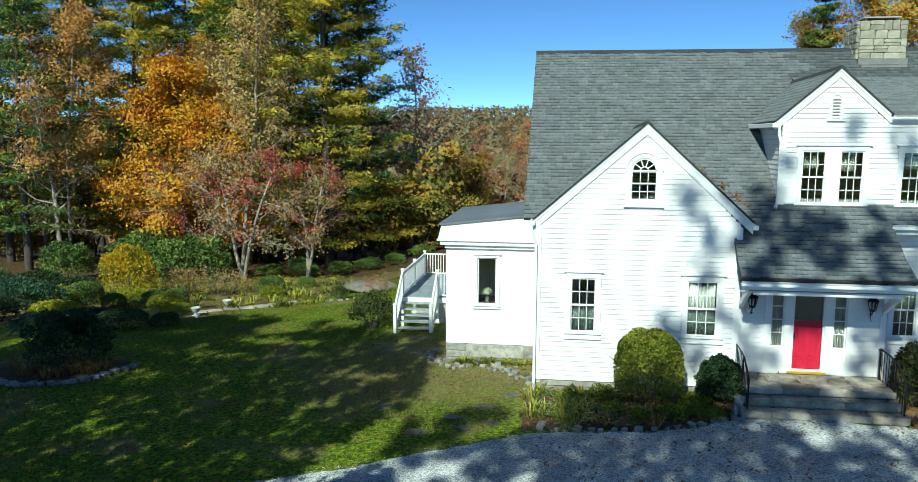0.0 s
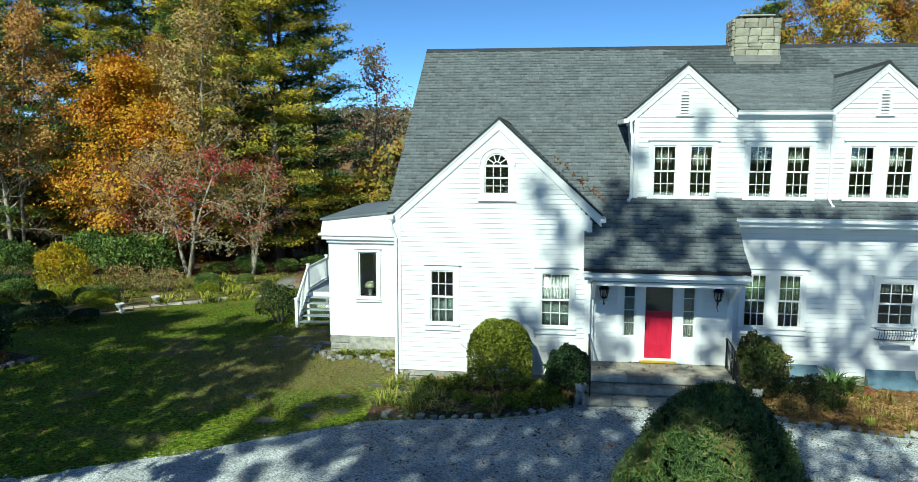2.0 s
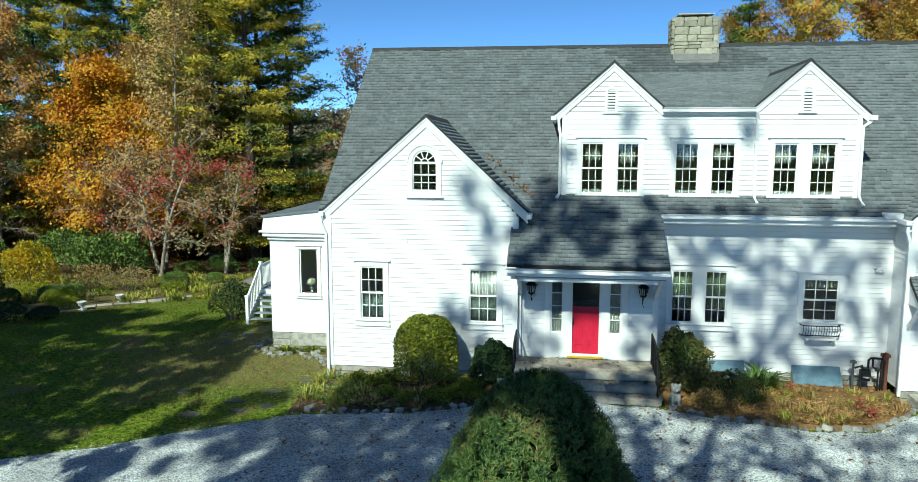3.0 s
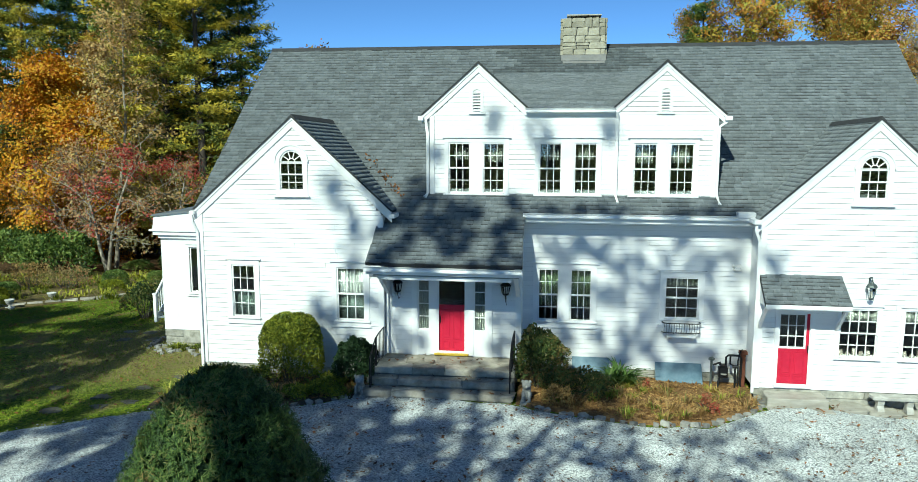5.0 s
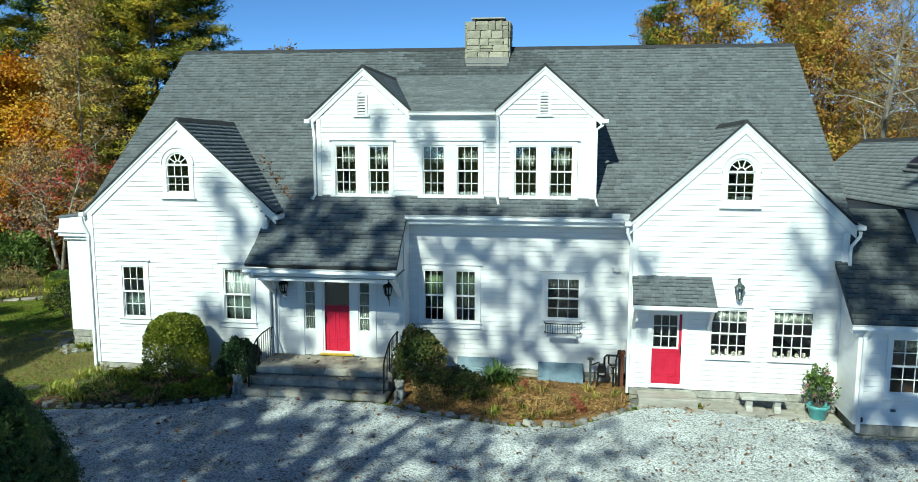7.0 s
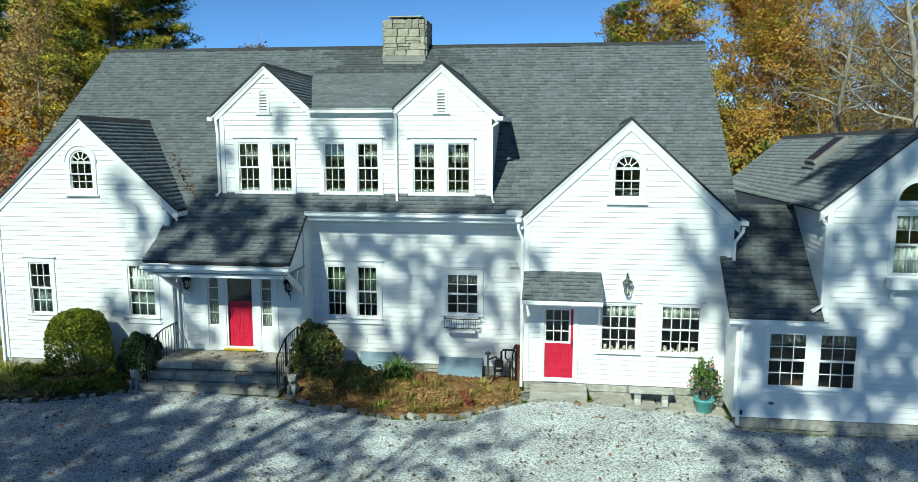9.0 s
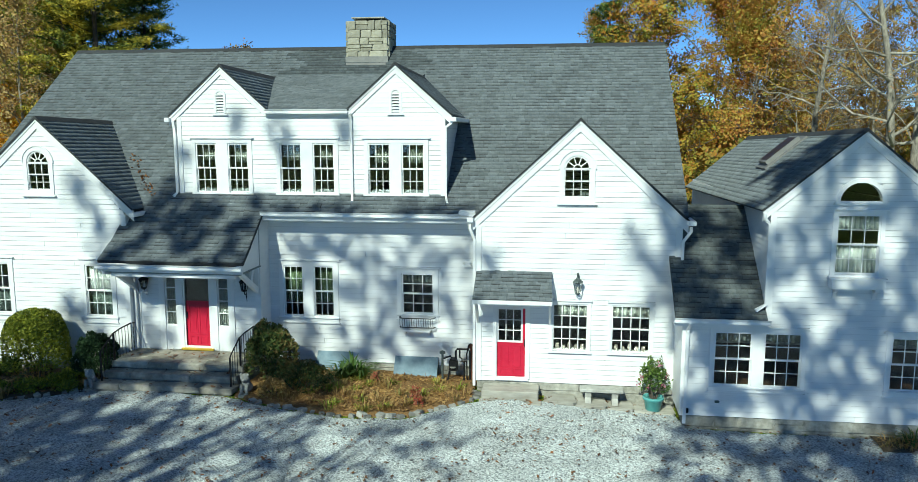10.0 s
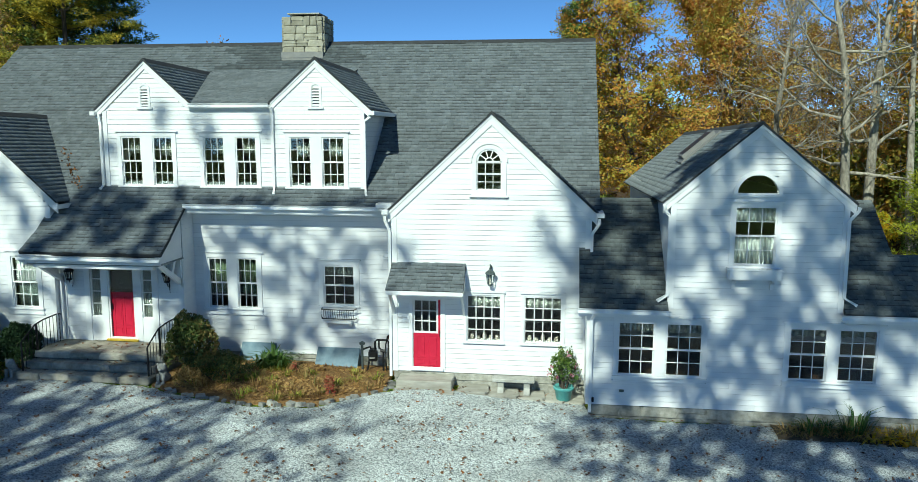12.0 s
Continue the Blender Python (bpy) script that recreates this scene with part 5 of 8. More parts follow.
gutter("gutter", 23.58, 25.95, 17.76, 1.76)
gutter("gutter", 30.1, 36.2, 17.76, 1.78)
downspout([(25.7, 17.85, 4.6), (25.72, 17.9, 4.45), (25.86, 17.93, 4.3), (25.86, 17.93, 2.25), (25.6, 17.85, 2.1)])
downspout([(30.4, 17.85, 4.6), (30.38, 17.85, 4.5), (30.2, 17.93, 4.25), (30.2, 17.93, 2.3), (30.5, 17.85, 2.12)])
downspout([(24.0, 17.7, 1.76), (23.95, 17.85, 1.55), (23.95, 17.93, -1.0)])
part("outlet_box", boxes((24.72, WY - 0.06, -0.42, 24.84, WY - 0.02, -0.36), bevel=0.006), PIPE, HOUSE)
part("hose_tap", boxes((24.0, WY - 0.09, -0.72, 24.06, WY - 0.02, -0.6), bevel=0.008), IRON, HOUSE)

# -- annex with the flat roof --
AY = 22.9
wall_a = part("annex_wall", boxes((-1.26, AY, -0.45, -0.2, AY + 0.16, 3.0), (0.47, AY, -0.45, 1.95, AY + 0.16, 3.0), (-0.2, AY, -0.45, 0.47, AY + 0.16, 0.93), (-0.2, AY, 2.55, 0.47, AY + 0.16, 3.0)), TRIM, HOUSE, "smooth white annex wall")
part("annex_side_wall", boxes((-1.26, AY + 0.16, -0.45, -1.1, 28.6, 3.4), (-1.1, 28.44, -0.45, 1.93, 28.6, 3.6)), TRIM, HOUSE)
win = cased(-0.2, 0.47, 0.93, 2.55, AY, "tall white single-pane annex window", 0.1, 0.1, 0.06, 0.05)
sash(win, -0.2, 0.47, AY + 0.03, 0.93, 2.55, 1, 1, 0.05)
bm = boxes((-1.3, AY - 0.1, 2.86, 1.93, AY, 2.98), (-1.44, AY - 0.2, 2.98, 1.93, AY, 3.12), (-1.55, AY - 0.26, 3.12, 1.93, AY, 3.18))
prism(bm, [(-1.5, 3.18), (1.93, 3.18), (1.93, 4.06), (-1.42, 3.68)], "y", AY - 0.1, AY + 0.05)
prism(bm, [(-1.55, 3.18), (-1.42, 3.68), (-1.42, 3.6), (-1.42, 3.18)], "y", AY + 0.05, 28.6)
part("cornice", bm, TRIM, HOUSE, "white boxed cornice of the annex")
bm = bmesh.new()
prism(bm, [(-1.5, 3.69), (1.93, 4.08), (1.93, 4.02), (-1.5, 3.63)], "y", AY - 0.16, 28.8)
part("annex_roof", bm, MEMBRANE, HOUSE, "low grey membrane roof of the annex")
part("floor_slab", boxes((-1.1, AY + 0.16, 0.0, 1.9, 28.4, 0.1)), BOARDS, HOUSE)

# -- stone footings --
for x0, x1, z0, z1, y in ((1.95, 7.6, -1.1, -0.5, GL), (18.3, 23.9, -1.2, -0.55, GR), (23.92, 34.0, -1.45, -0.8, WY), (-1.26, 1.9, -1.35, -0.45, AY), (11.7, 18.2, -0.95, -0.49, MID)):
    foot = part("footing", boxes((x0, y + 0.06, z0 - 0.25, x1, y + 0.4, z1)), MORTAR, HOUSE, "grey stone footing of the house")
    courses(foot, FST, x0, x1, z0, z1, lambda a, b, c, d: piece("stone", stone_r.choice(FST), foot, ((a + b) / 2, y + 0.12, (c + d) / 2), (b - a - 0.008, 0.22, d - c - 0.008)), 0.3, 0.5, 0.5, 1.3)
for row in ((-1.22, AY + 0.4, -1.8, -0.9, 28.5, -0.45), (23.95, WY + 0.4, -1.6, 24.2, 19.5, -0.8), (1.97, GL + 0.4, -1.3, 2.2, 23.0, -0.5), (34.0, WY + 0.06, -1.7, 36.0, WY + 0.4, -0.8)):
    part("footing", boxes(row), MORTAR, HOUSE, "grey stone footing of the house")

# -- entrance steps --
steps = thing("entrance_steps", (9.55, 18.4, -0.75), "three broad weathered flagstone steps up to the front door", "steps")
part("core", boxes((7.6, 18.42, -0.9, 11.6, VY, -0.14), (7.65, 18.0, -0.9, 11.5, 18.42, -0.34), (7.5, 17.6, -0.9, 11.55, 18.0, -0.54)), MORTAR, steps)
for (y0, y1, z, xa, xb) in ((18.35, VY - 0.02, -0.08, 7.5, 11.62), (17.95, 18.37, -0.29, 7.48, 11.55), (17.54, 17.97, -0.5, 7.4, 11.65)):
    rows = [(y0, y1)] if y1 - y0 < 0.6 else [(y0, y0 + 0.48), (y0 + 0.48, y0 + 0.95), (y0 + 0.95, y1)]
    for a0, a1 in rows:
        x = xa
        while x < xb - 0.05:
            w = min(stone_r.uniform(0.7, 1.5), xb - x)
            if xb - x - w < 0.3:
                w = xb - x
            h = 0.2 if a0 == y0 else 0.09
            piece("paver", stone_r.choice(PST), steps, (x + w / 2, (a0 + a1) / 2, z - h / 2 + stone_r.uniform(-0.008, 0.008)), (w - 0.012, a1 - a0 - 0.012, h))
            x += w


def railing(x):
    """An iron stair rail: square posts, a bowed top rail and thin balusters."""
    rail = thing("stair_railing", (x, 18.4, -0.6), "black wrought iron stair railing with thin balusters", "railing", "railings of the entrance steps")
    top = [(x, 17.72, 0.32), (x, 17.85, 0.42), (x, 18.4, 0.72), (x, 18.8, 0.78), (x, 19.5, 0.8), (x, 19.62, 0.74)]
    bm = bmesh.new()
    tube(bm, top, 0.022, 6)
    part("top_rail", bm, IRON, rail)

    def height(y):
        return float(np.interp(y, [p[1] for p in top], [p[2] for p in top]))

    def floor_at(y):
        return -0.1 if y > 18.4 else (-0.3 if y > 18.0 else (-0.52 if y > 17.6 else -0.75))

    for y in (17.74, 18.45, 19.5):
        bm = bmesh.new()
        tube(bm, [(x, y, floor_at(y) - 0.02), (x, y, height(y))], 0.028, square=True)
        part("post", bm, IRON, rail)
    for i in range(10):
        y = 17.9 + i * 0.165
        if min(abs(y - q) for q in (17.74, 18.45, 19.5)) < 0.04:
            continue
        bm = bmesh.new()
        tube(bm, [(x, y, floor_at(y) + 0.02), (x, y, height(y))], 0.01, 5)
        part("baluster", bm, IRON, rail)


railing(7.62)
railing(11.52)


def guardian(x, y):
    """A small weathered garden statue, kept as one plain seated shape on a plinth."""
    bm = boxes((x - 0.17, y - 0.2, roughly(x, y) - 0.03, x + 0.17, y + 0.22, roughly(x, y) + 0.1), bevel=0.015)
    z = roughly(x, y) + 0.1

    def blob(cx, cy, cz, rx, ry, rz):
        made = bmesh.ops.create_icosphere(bm, subdivisions=2, radius=1.0)["verts"]
        for v in made:
            k = 1 + 0.12 * noise.noise(v.co * 2.5)
            v.co = Vector((x + cx + v.co.x * rx * k, y + cy + v.co.y * ry * k, z + cz + v.co.z * rz * k))

    blob(0, 0.1, 0.13, 0.15, 0.19, 0.15)
    blob(0, 0.02, 0.27, 0.12, 0.13, 0.2)
    blob(0, -0.05, 0.44, 0.13, 0.13, 0.14)
    blob(0.0, -0.16, 0.42, 0.06, 0.07, 0.06)
    blob(0.1, -0.08, 0.54, 0.04, 0.03, 0.05)
    blob(-0.1, -0.08, 0.54, 0.04, 0.03, 0.05)
    for s in (-0.08, 0.08):
        tube(bm, [(x + s, y - 0.15, z), (x + s, y - 0.13, z + 0.28)], 0.045, 8)
        blob(s, -0.18, 0.03, 0.055, 0.07, 0.035)
    for f in bm.faces:
        f.smooth = True
    ob = part("garden_statue", bm, STATUE, None)
    tagged(ob, "small pale weathered stone statue beside the steps", "statue", "statues flanking the steps")


guardian(7.36, 17.62)
guardian(11.98, 17.7)

# stoop, bench and pot at the side door
stoop = thing("stone_stoop", (19.3, 19.0, -0.95), "low grey stone slab step under the side door", "step")
for x0, x1, y0, y1, z0, z1 in ((18.5, 20.1, 18.72, 19.44, -1.0, -0.62), (18.45, 19.3, 18.45, 18.74, -1.05, -0.84), (19.32, 20.2, 18.4, 18.74, -1.05, -0.86)):
    bm = boxes((x0, y0, z0, x1, y1, z1), bevel=0.022)
    bmesh.ops.subdivide_edges(bm, edges=list(bm.edges), cuts=2, use_grid_fill=True)
    for v in bm.verts:
        v.co += Vector((0, noise.noise(v.co * 4) * 0.02, noise.noise(v.co * 5 + Vector((3, 0, 0))) * 0.012))
    part("slab", bm, SLAB, stoop)
apron = thing("stone_apron", (22.0, 18.9, -1.0), "row of pale flagstones along the house wall", "paving")
AST = [stone_mesh("paver", s + 70, SLAB) for s in range(3)]
x = 20.25
while x < 23.7:
    w = stone_r.uniform(0.5, 0.9)
    zg = roughly(x, 19.0)
    piece("paver", stone_r.choice(AST), apron, (x + w / 2, 19.05 + stone_r.uniform(-0.06, 0.06), zg + 0.03), (w - 0.03, 0.75, 0.12))
    x += w
bench = thing("garden_bench", (21.85, 19.0, -0.95), "small pale cast stone garden bench", "bench")
bz = roughly(21.85, 19.0) + 0.09
part("seat", boxes((21.25, 18.82, bz + 0.36, 22.45, 19.2, bz + 0.46), bevel=0.02), CONCRETE, bench)
for x in (21.4, 22.14):
    bm = bmesh.new()
    prism(bm, [(18.86, bz), (19.16, bz), (19.14, bz + 0.08), (19.08, bz + 0.18), (19.14, bz + 0.36), (18.88, bz + 0.36), (18.94, bz + 0.18), (18.88, bz + 0.08)], "x", x, x + 0.17)
    part("leg", bm, CONCRETE, bench)
pot = thing("plant_pot", (23.26, 18.9, -1.0), "round teal glazed pot with a leafy potted shrub", "plant pot")
pz = roughly(23.26, 18.9) + 0.09
bm = bmesh.new()
lathe(bm, [(0.18, 0), (0.2, 0.02), (0.25, 0.3), (0.29, 0.33), (0.29, 0.4), (0.25, 0.4), (0.23, 0.34)], (23.26, 18.9, pz), 24)
part("pot", bm, TEAL, pot, smooth=True)
POT_TOP = (23.26, 18.9, pz + 0.36)

# meters and pipes, window wells, planter
meter = thing("gas_meter", (17.6, 20.0, -0.8), "grey gas meter with bent pipes against the wall", "gas meter")
gz0 = roughly(17.6, 20.0)
bm = bmesh.new()
tube(bm, [(17.2, 19.95, gz0), (17.2, 19.95, 0.02), (17.24, 19.95, 0.1)], 0.035, 8)
lathe(bm, [(0.02, 0), (0.09, 0.03), (0.09, 0.08), (0.02, 0.12)], (17.2, 19.95, 0.02), 10)
part("regulator", bm, PIPE, meter, smooth=False)
part("meter_body", boxes((17.40, 19.86, -0.46, 17.66, 20.06, -0.14), (17.43, 19.84, -0.14, 17.63, 20.08, -0.08), bevel=0.025), IRON, meter)
bm = bmesh.new()
lathe(bm, [(0.0, 0.0), (0.085, 0.0), (0.085, 0.02), (0.0, 0.02)], (17.53, 19.84, -0.34), 14)
part("dial", bm, CONCRETE, meter)
bm = bmesh.new()
tube(bm, [(17.24, 19.95, -0.1), (17.34, 19.95, -0.06), (17.45, 19.95, -0.02), (17.47, 19.95, -0.1)], 0.028, 8)
tube(bm, [(17.60, 19.95, -0.1), (17.60, 19.95, 0.14), (17.66, 19.95, 0.2), (17.98, 19.95, 0.2), (18.03, 19.95, 0.13), (18.03, 20.0, gz0)], 0.032, 8)
tube(bm, [(17.72, 19.95, 0.2), (17.72, 19.95, -0.05), (17.86, 19.92, -0.12), (17.86, 19.9, gz0)], 0.028, 8)
tube(bm, [(17.78, 19.9, -0.12), (17.94, 19.9, -0.12)], 0.045, 8)
tube(bm, [(17.42, 19.9, -0.46), (17.36, 19.85, gz0)], 0.03, 8)
tube(bm, [(17.95, 19.93, gz0), (17.93, 19.93, 0.05), (17.99, 19.93, 0.34), (18.05, 19.96, 0.38)], 0.02, 6)
part("pipework", bm, IRON, meter)
post = part("rusty_post", boxes((18.02, 20.0, gz0 - 0.05, 18.16, 20.12, 0.26), (17.98, 19.96, 0.22, 18.2, 20.16, 0.32), bevel=0.012), RUST, None)
tagged(post, "short rusty steel post beside the gas meter", "post")
for x0, x1, zt in ((13.2, 14.3, -0.17), (15.66, 17.0, -0.24)):
    bm = bmesh.new()
    zb = roughly((x0 + x1) / 2, 20.0) + 0.06
    prism(bm, [(20.46, zt), (20.44, zt + 0.02), (20.05, zb + 0.02), (20.05, zb), (20.46, zt - 0.02)], "x", x0, x1)
    for x in (x0, x1 - 0.01):
        prism(bm, [(20.46, zb - 0.05), (20.46, zt), (20.06, zb), (20.06, zb - 0.05)], "x", x, x + 0.012)
    ob = part("window_well_cover", bm, PLASTIC, None)
    tagged(ob, "pale blue plastic cover over a basement window", "window cover", "basement window covers")
planter = thing("iron_planter", (16.36, 20.3, 0.7), "black iron window basket on brackets", "planter")
for z, r in ((1.02, 0.012), (0.72, 0.01)):
    bm = bmesh.new()
    deep = 0.28 if z > 0.9 else 0.21
    tube(bm, [(15.83, MID - 0.05, z), (15.82, MID - deep * 0.5, z), (15.86, MID - deep * 0.85, z), (15.95, MID - deep, z), (16.78, MID - deep, z), (16.87, MID - deep * 0.85, z), (16.91, MID - deep * 0.5, z), (16.9, MID - 0.05, z)], r * 1.3, 6)
    part("rim", bm, IRON, planter)
for i in range(15):
    x = 15.86 + i * 1.01 / 14
    bm = bmesh.new()
    tube(bm, [(x, MID - 0.28, 1.02), (x, MID - 0.32, 0.92), (x, MID - 0.26, 0.78), (x, MID - 0.2, 0.7), (x, MID - 0.06, 0.7)], 0.007, 5)
    part("bar", bm, IRON, planter)
bm = boxes((15.95, MID - 0.3, 0.6, 16.78, MID - 0.05, 0.66))
for x in (15.98, 16.7):
    prism(bm, [(MID - 0.25, 0.6), (MID - 0.04, 0.6), (MID - 0.04, 0.44)], "x", x, x + 0.05)
part("shelf", bm, TRIM, planter, "white bracketed shelf")

# -- deck with its stair --
deck = thing("deck", (-2.6, 30.0, -1.5), "grey boarded deck with white railings and a short stair", "deck")
DZ = -0.1
i = 0
y = 28.62
while y < 34.0:
    part("board", boxes((-4.05, y, DZ - 0.03, 1.9 if y > 28.65 else -1.3, y + 0.135, DZ)), DECK, deck) if i < 60 else None
    y += 0.14
    i += 1
part("joist", boxes((-4.05, 28.6, DZ - 0.22, -1.27, 28.64, DZ - 0.03), (-4.05, 28.64, DZ - 0.22, -4.0, 34.0, DZ - 0.03)), TRIM, deck)
part("joist", boxes((-4.05, 33.96, DZ - 0.22, 1.9, 34.0, DZ - 0.03)), TRIM, deck)
for x, yy in ((-4.0, 28.68), (-4.0, 33.9), (-2.5, 28.68), (-1.4, 33.9), (-4.0, 31.3)):
    g0 = roughly(x, yy)
    part("post", boxes((x - 0.05, yy - 0.05, g0 - 0.05, x + 0.05, yy + 0.05, 1.02), (x - 0.07, yy - 0.07, 1.02, x + 0.07, yy + 0.07, 1.08)), TRIM, deck)


def balustrade(p, q, z0, z1):
    bm = bmesh.new()
    tube(bm, [(*p, z1), (*q, z1)], 0.045, square=True)
    part("top_rail", bm, TRIM, deck)
    bm = bmesh.new()
    tube(bm, [(*p, z0 + 0.1), (*q, z0 + 0.1)], 0.035, square=True)
    part("bottom_rail", bm, TRIM, deck)
    n = int(math.hypot(q[0] - p[0], q[1] - p[1]) / 0.13)
    for i in range(1, n):
        x, y = p[0] + (q[0] - p[0]) * i / n, p[1] + (q[1] - p[1]) * i / n
        bm = boxes((x - 0.018, y - 0.018, z0 + 0.1, x + 0.018, y + 0.018, z1))
        part("baluster", bm, TRIM, deck)


balustrade((-4.0, 28.7), (-4.0, 33.9), DZ, 0.92)
balustrade((-4.0, 33.9), (1.8, 33.9), DZ, 0.92)
balustrade((-2.5, 28.68), (-1.3, 28.68), DZ, 0.92)
FOOT = roughly(-3.3, 27.2)
n = 6
rise = (DZ - FOOT) / n
for i in range(1, n):
    y0 = 28.62 - 0.28 * (n - i)
    part("tread", boxes((-3.98, y0 - 0.03, FOOT + rise * i - 0.04, -2.52, y0 + 0.27, FOOT + rise * i), bevel=0.006), DECK, deck)
for x in (-4.0, -2.53):
    bm = bmesh.new()
    prism(bm, [(27.15, FOOT), (27.15, FOOT + rise), (28.62, DZ - 0.02), (28.62, DZ - 0.3), (27.45, FOOT)], "x", x - 0.02, x + 0.03)
    part("stringer", bm, TRIM, deck)
    part("newel", boxes((x - 0.06, 27.1, FOOT - 0.02, x + 0.06, 27.22, FOOT + 1.15), (x - 0.08, 27.08, FOOT + 1.15, x + 0.08, 27.24, FOOT + 1.21)), TRIM, deck)
    bm = bmesh.new()
    tube(bm, [(x, 27.16, FOOT + 1.08), (x, 28.66, 0.96)], 0.05, square=True)
    part("stair_rail", bm, TRIM, deck)
    for i in range(1, 9):
        y = 27.16 + i * 0.165
        zz = FOOT + 0.05 + (DZ - FOOT) * (y - 27.16) / 1.5
        part("baluster", boxes((x - 0.018, y - 0.018, zz, x + 0.018, y + 0.018, zz + 1.0)), TRIM, deck)
for x0, x1, y in ((-2.48, -1.28, 28.66), (-3.95, -2.55, 28.75)):
    bm = bmesh.new()
    zl, zh = FOOT + 0.08, DZ - 0.24
    for s in (1, -1):
        o = x0 - (zh - zl)
        while o < x1 + (zh - zl):
            pts = [(o, zl), (o + (zh - zl), zh)] if s > 0 else [(o + (zh - zl), zl), (o, zh)]
            (xa, za), (xb, zb) = pts
            if xa > xb:
                xa, za, xb, zb = xb, zb, xa, za
            k = (zb - za) / (xb - xa)
            if xa < x0:
                xa, za = x0, za + k * (x0 - xa)
            if xb > x1:
                xb, zb = x1, zb + k * (x1 - xb)
            if xb - xa > 0.05:
                prism(bm, [(xa - 0.016, za), (xa + 0.016, za), (xb + 0.016, zb), (xb - 0.016, zb)], "y", y + 0.008 * s, y + 0.008 * s + 0.008)
            o += 0.11
    part("lattice", bm, TRIM, deck, "white diagonal lattice")

# -- what shows behind the glass --


def curtain(x0, x1, z0, z1, y, material, label, waves=7, gather=0.03):
    """A gathered cloth with some thickness."""
    n = waves * 6
    V, F = [], []
    for i in range(n + 1):
        x = x0 + (x1 - x0) * i / n
        d = gather * math.sin(2 * math.pi * waves * i / n)
        for yy in (y + d, y + d + 0.006):
            for z in (z0 + 0.01 * math.sin(i), z1):
                V.append((x, yy, z))
    for i in range(n):
        a, b = 4 * i, 4 * i + 4
        F += [(a, b, b + 1, a + 1), (a + 2, a + 3, b + 3, b + 2), (a + 1, b + 1, b + 3, a + 3), (a, a + 2, b + 2, b)]
    return tagged(arrays("curtain", V, F, material, None), label, "curtain", "curtains in the windows")


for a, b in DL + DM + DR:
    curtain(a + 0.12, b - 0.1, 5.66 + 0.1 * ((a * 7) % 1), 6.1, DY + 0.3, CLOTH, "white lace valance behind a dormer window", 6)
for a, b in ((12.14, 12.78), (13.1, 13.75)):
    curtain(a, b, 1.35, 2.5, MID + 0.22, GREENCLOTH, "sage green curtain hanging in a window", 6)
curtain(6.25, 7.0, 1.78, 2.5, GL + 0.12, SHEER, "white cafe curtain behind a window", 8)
# green sheets added behind the lower sashes imitate their greenish reflection
curtain(2.95, 3.62, 0.98, 1.74, GL + 0.16, PANEGREEN, "green sheet standing in for reflection in the lower panes", 3, 0.01)
curtain(6.22, 7.04, 0.98, 1.74, GL + 0.16, PANEGREEN, "green sheet standing in for reflection in the lower panes", 3, 0.01)
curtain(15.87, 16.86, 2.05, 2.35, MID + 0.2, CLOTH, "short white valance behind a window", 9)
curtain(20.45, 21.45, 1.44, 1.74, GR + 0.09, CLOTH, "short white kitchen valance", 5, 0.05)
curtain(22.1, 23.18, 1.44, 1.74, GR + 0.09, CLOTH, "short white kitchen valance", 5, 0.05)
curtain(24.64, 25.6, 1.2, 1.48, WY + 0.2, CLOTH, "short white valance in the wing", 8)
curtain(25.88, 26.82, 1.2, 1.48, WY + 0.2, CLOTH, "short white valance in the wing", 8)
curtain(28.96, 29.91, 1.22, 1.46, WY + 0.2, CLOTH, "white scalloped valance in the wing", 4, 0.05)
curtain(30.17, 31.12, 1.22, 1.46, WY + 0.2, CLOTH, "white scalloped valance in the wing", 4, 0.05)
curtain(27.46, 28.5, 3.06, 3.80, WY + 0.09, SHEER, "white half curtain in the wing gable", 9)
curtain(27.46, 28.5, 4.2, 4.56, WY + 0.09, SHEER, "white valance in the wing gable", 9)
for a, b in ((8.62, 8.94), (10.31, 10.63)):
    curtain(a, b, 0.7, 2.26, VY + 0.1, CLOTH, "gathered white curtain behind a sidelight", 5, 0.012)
for wx0, wx1 in ((20.5, 21.4), (22.16, 23.12)):
    for i in range(5):
        x, tall = wx0 + (wx1 - wx0) * (i + 0.5) / 5, (0.16, 0.1, 0.2, 0.12, 0.14)[i]
        bm = bmesh.new()
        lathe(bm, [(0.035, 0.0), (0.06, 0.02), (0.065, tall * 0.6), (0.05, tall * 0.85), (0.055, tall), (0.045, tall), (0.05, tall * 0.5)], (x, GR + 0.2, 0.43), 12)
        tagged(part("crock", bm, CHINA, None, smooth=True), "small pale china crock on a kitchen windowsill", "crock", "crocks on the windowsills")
    part("inner_sill", boxes((wx0 - 0.1, GR + 0.1, 0.38, wx1 + 0.1, GR + 0.32, 0.43)), TRIM, HOUSE)
part("vent_hood", boxes((17.78, MID - 0.11, 2.6, 18.02, MID - 0.02, 2.66), (17.82, MID - 0.08, 2.66, 17.98, MID - 0.02, 2.76), bevel=0.01), TRIM, HOUSE, "small white wall vent")
lampthing = thing("table_lamp", (0.12, 23.25, 0.95), "table lamp with a cream shade behind the annex window", "lamp")
bm = bmesh.new()
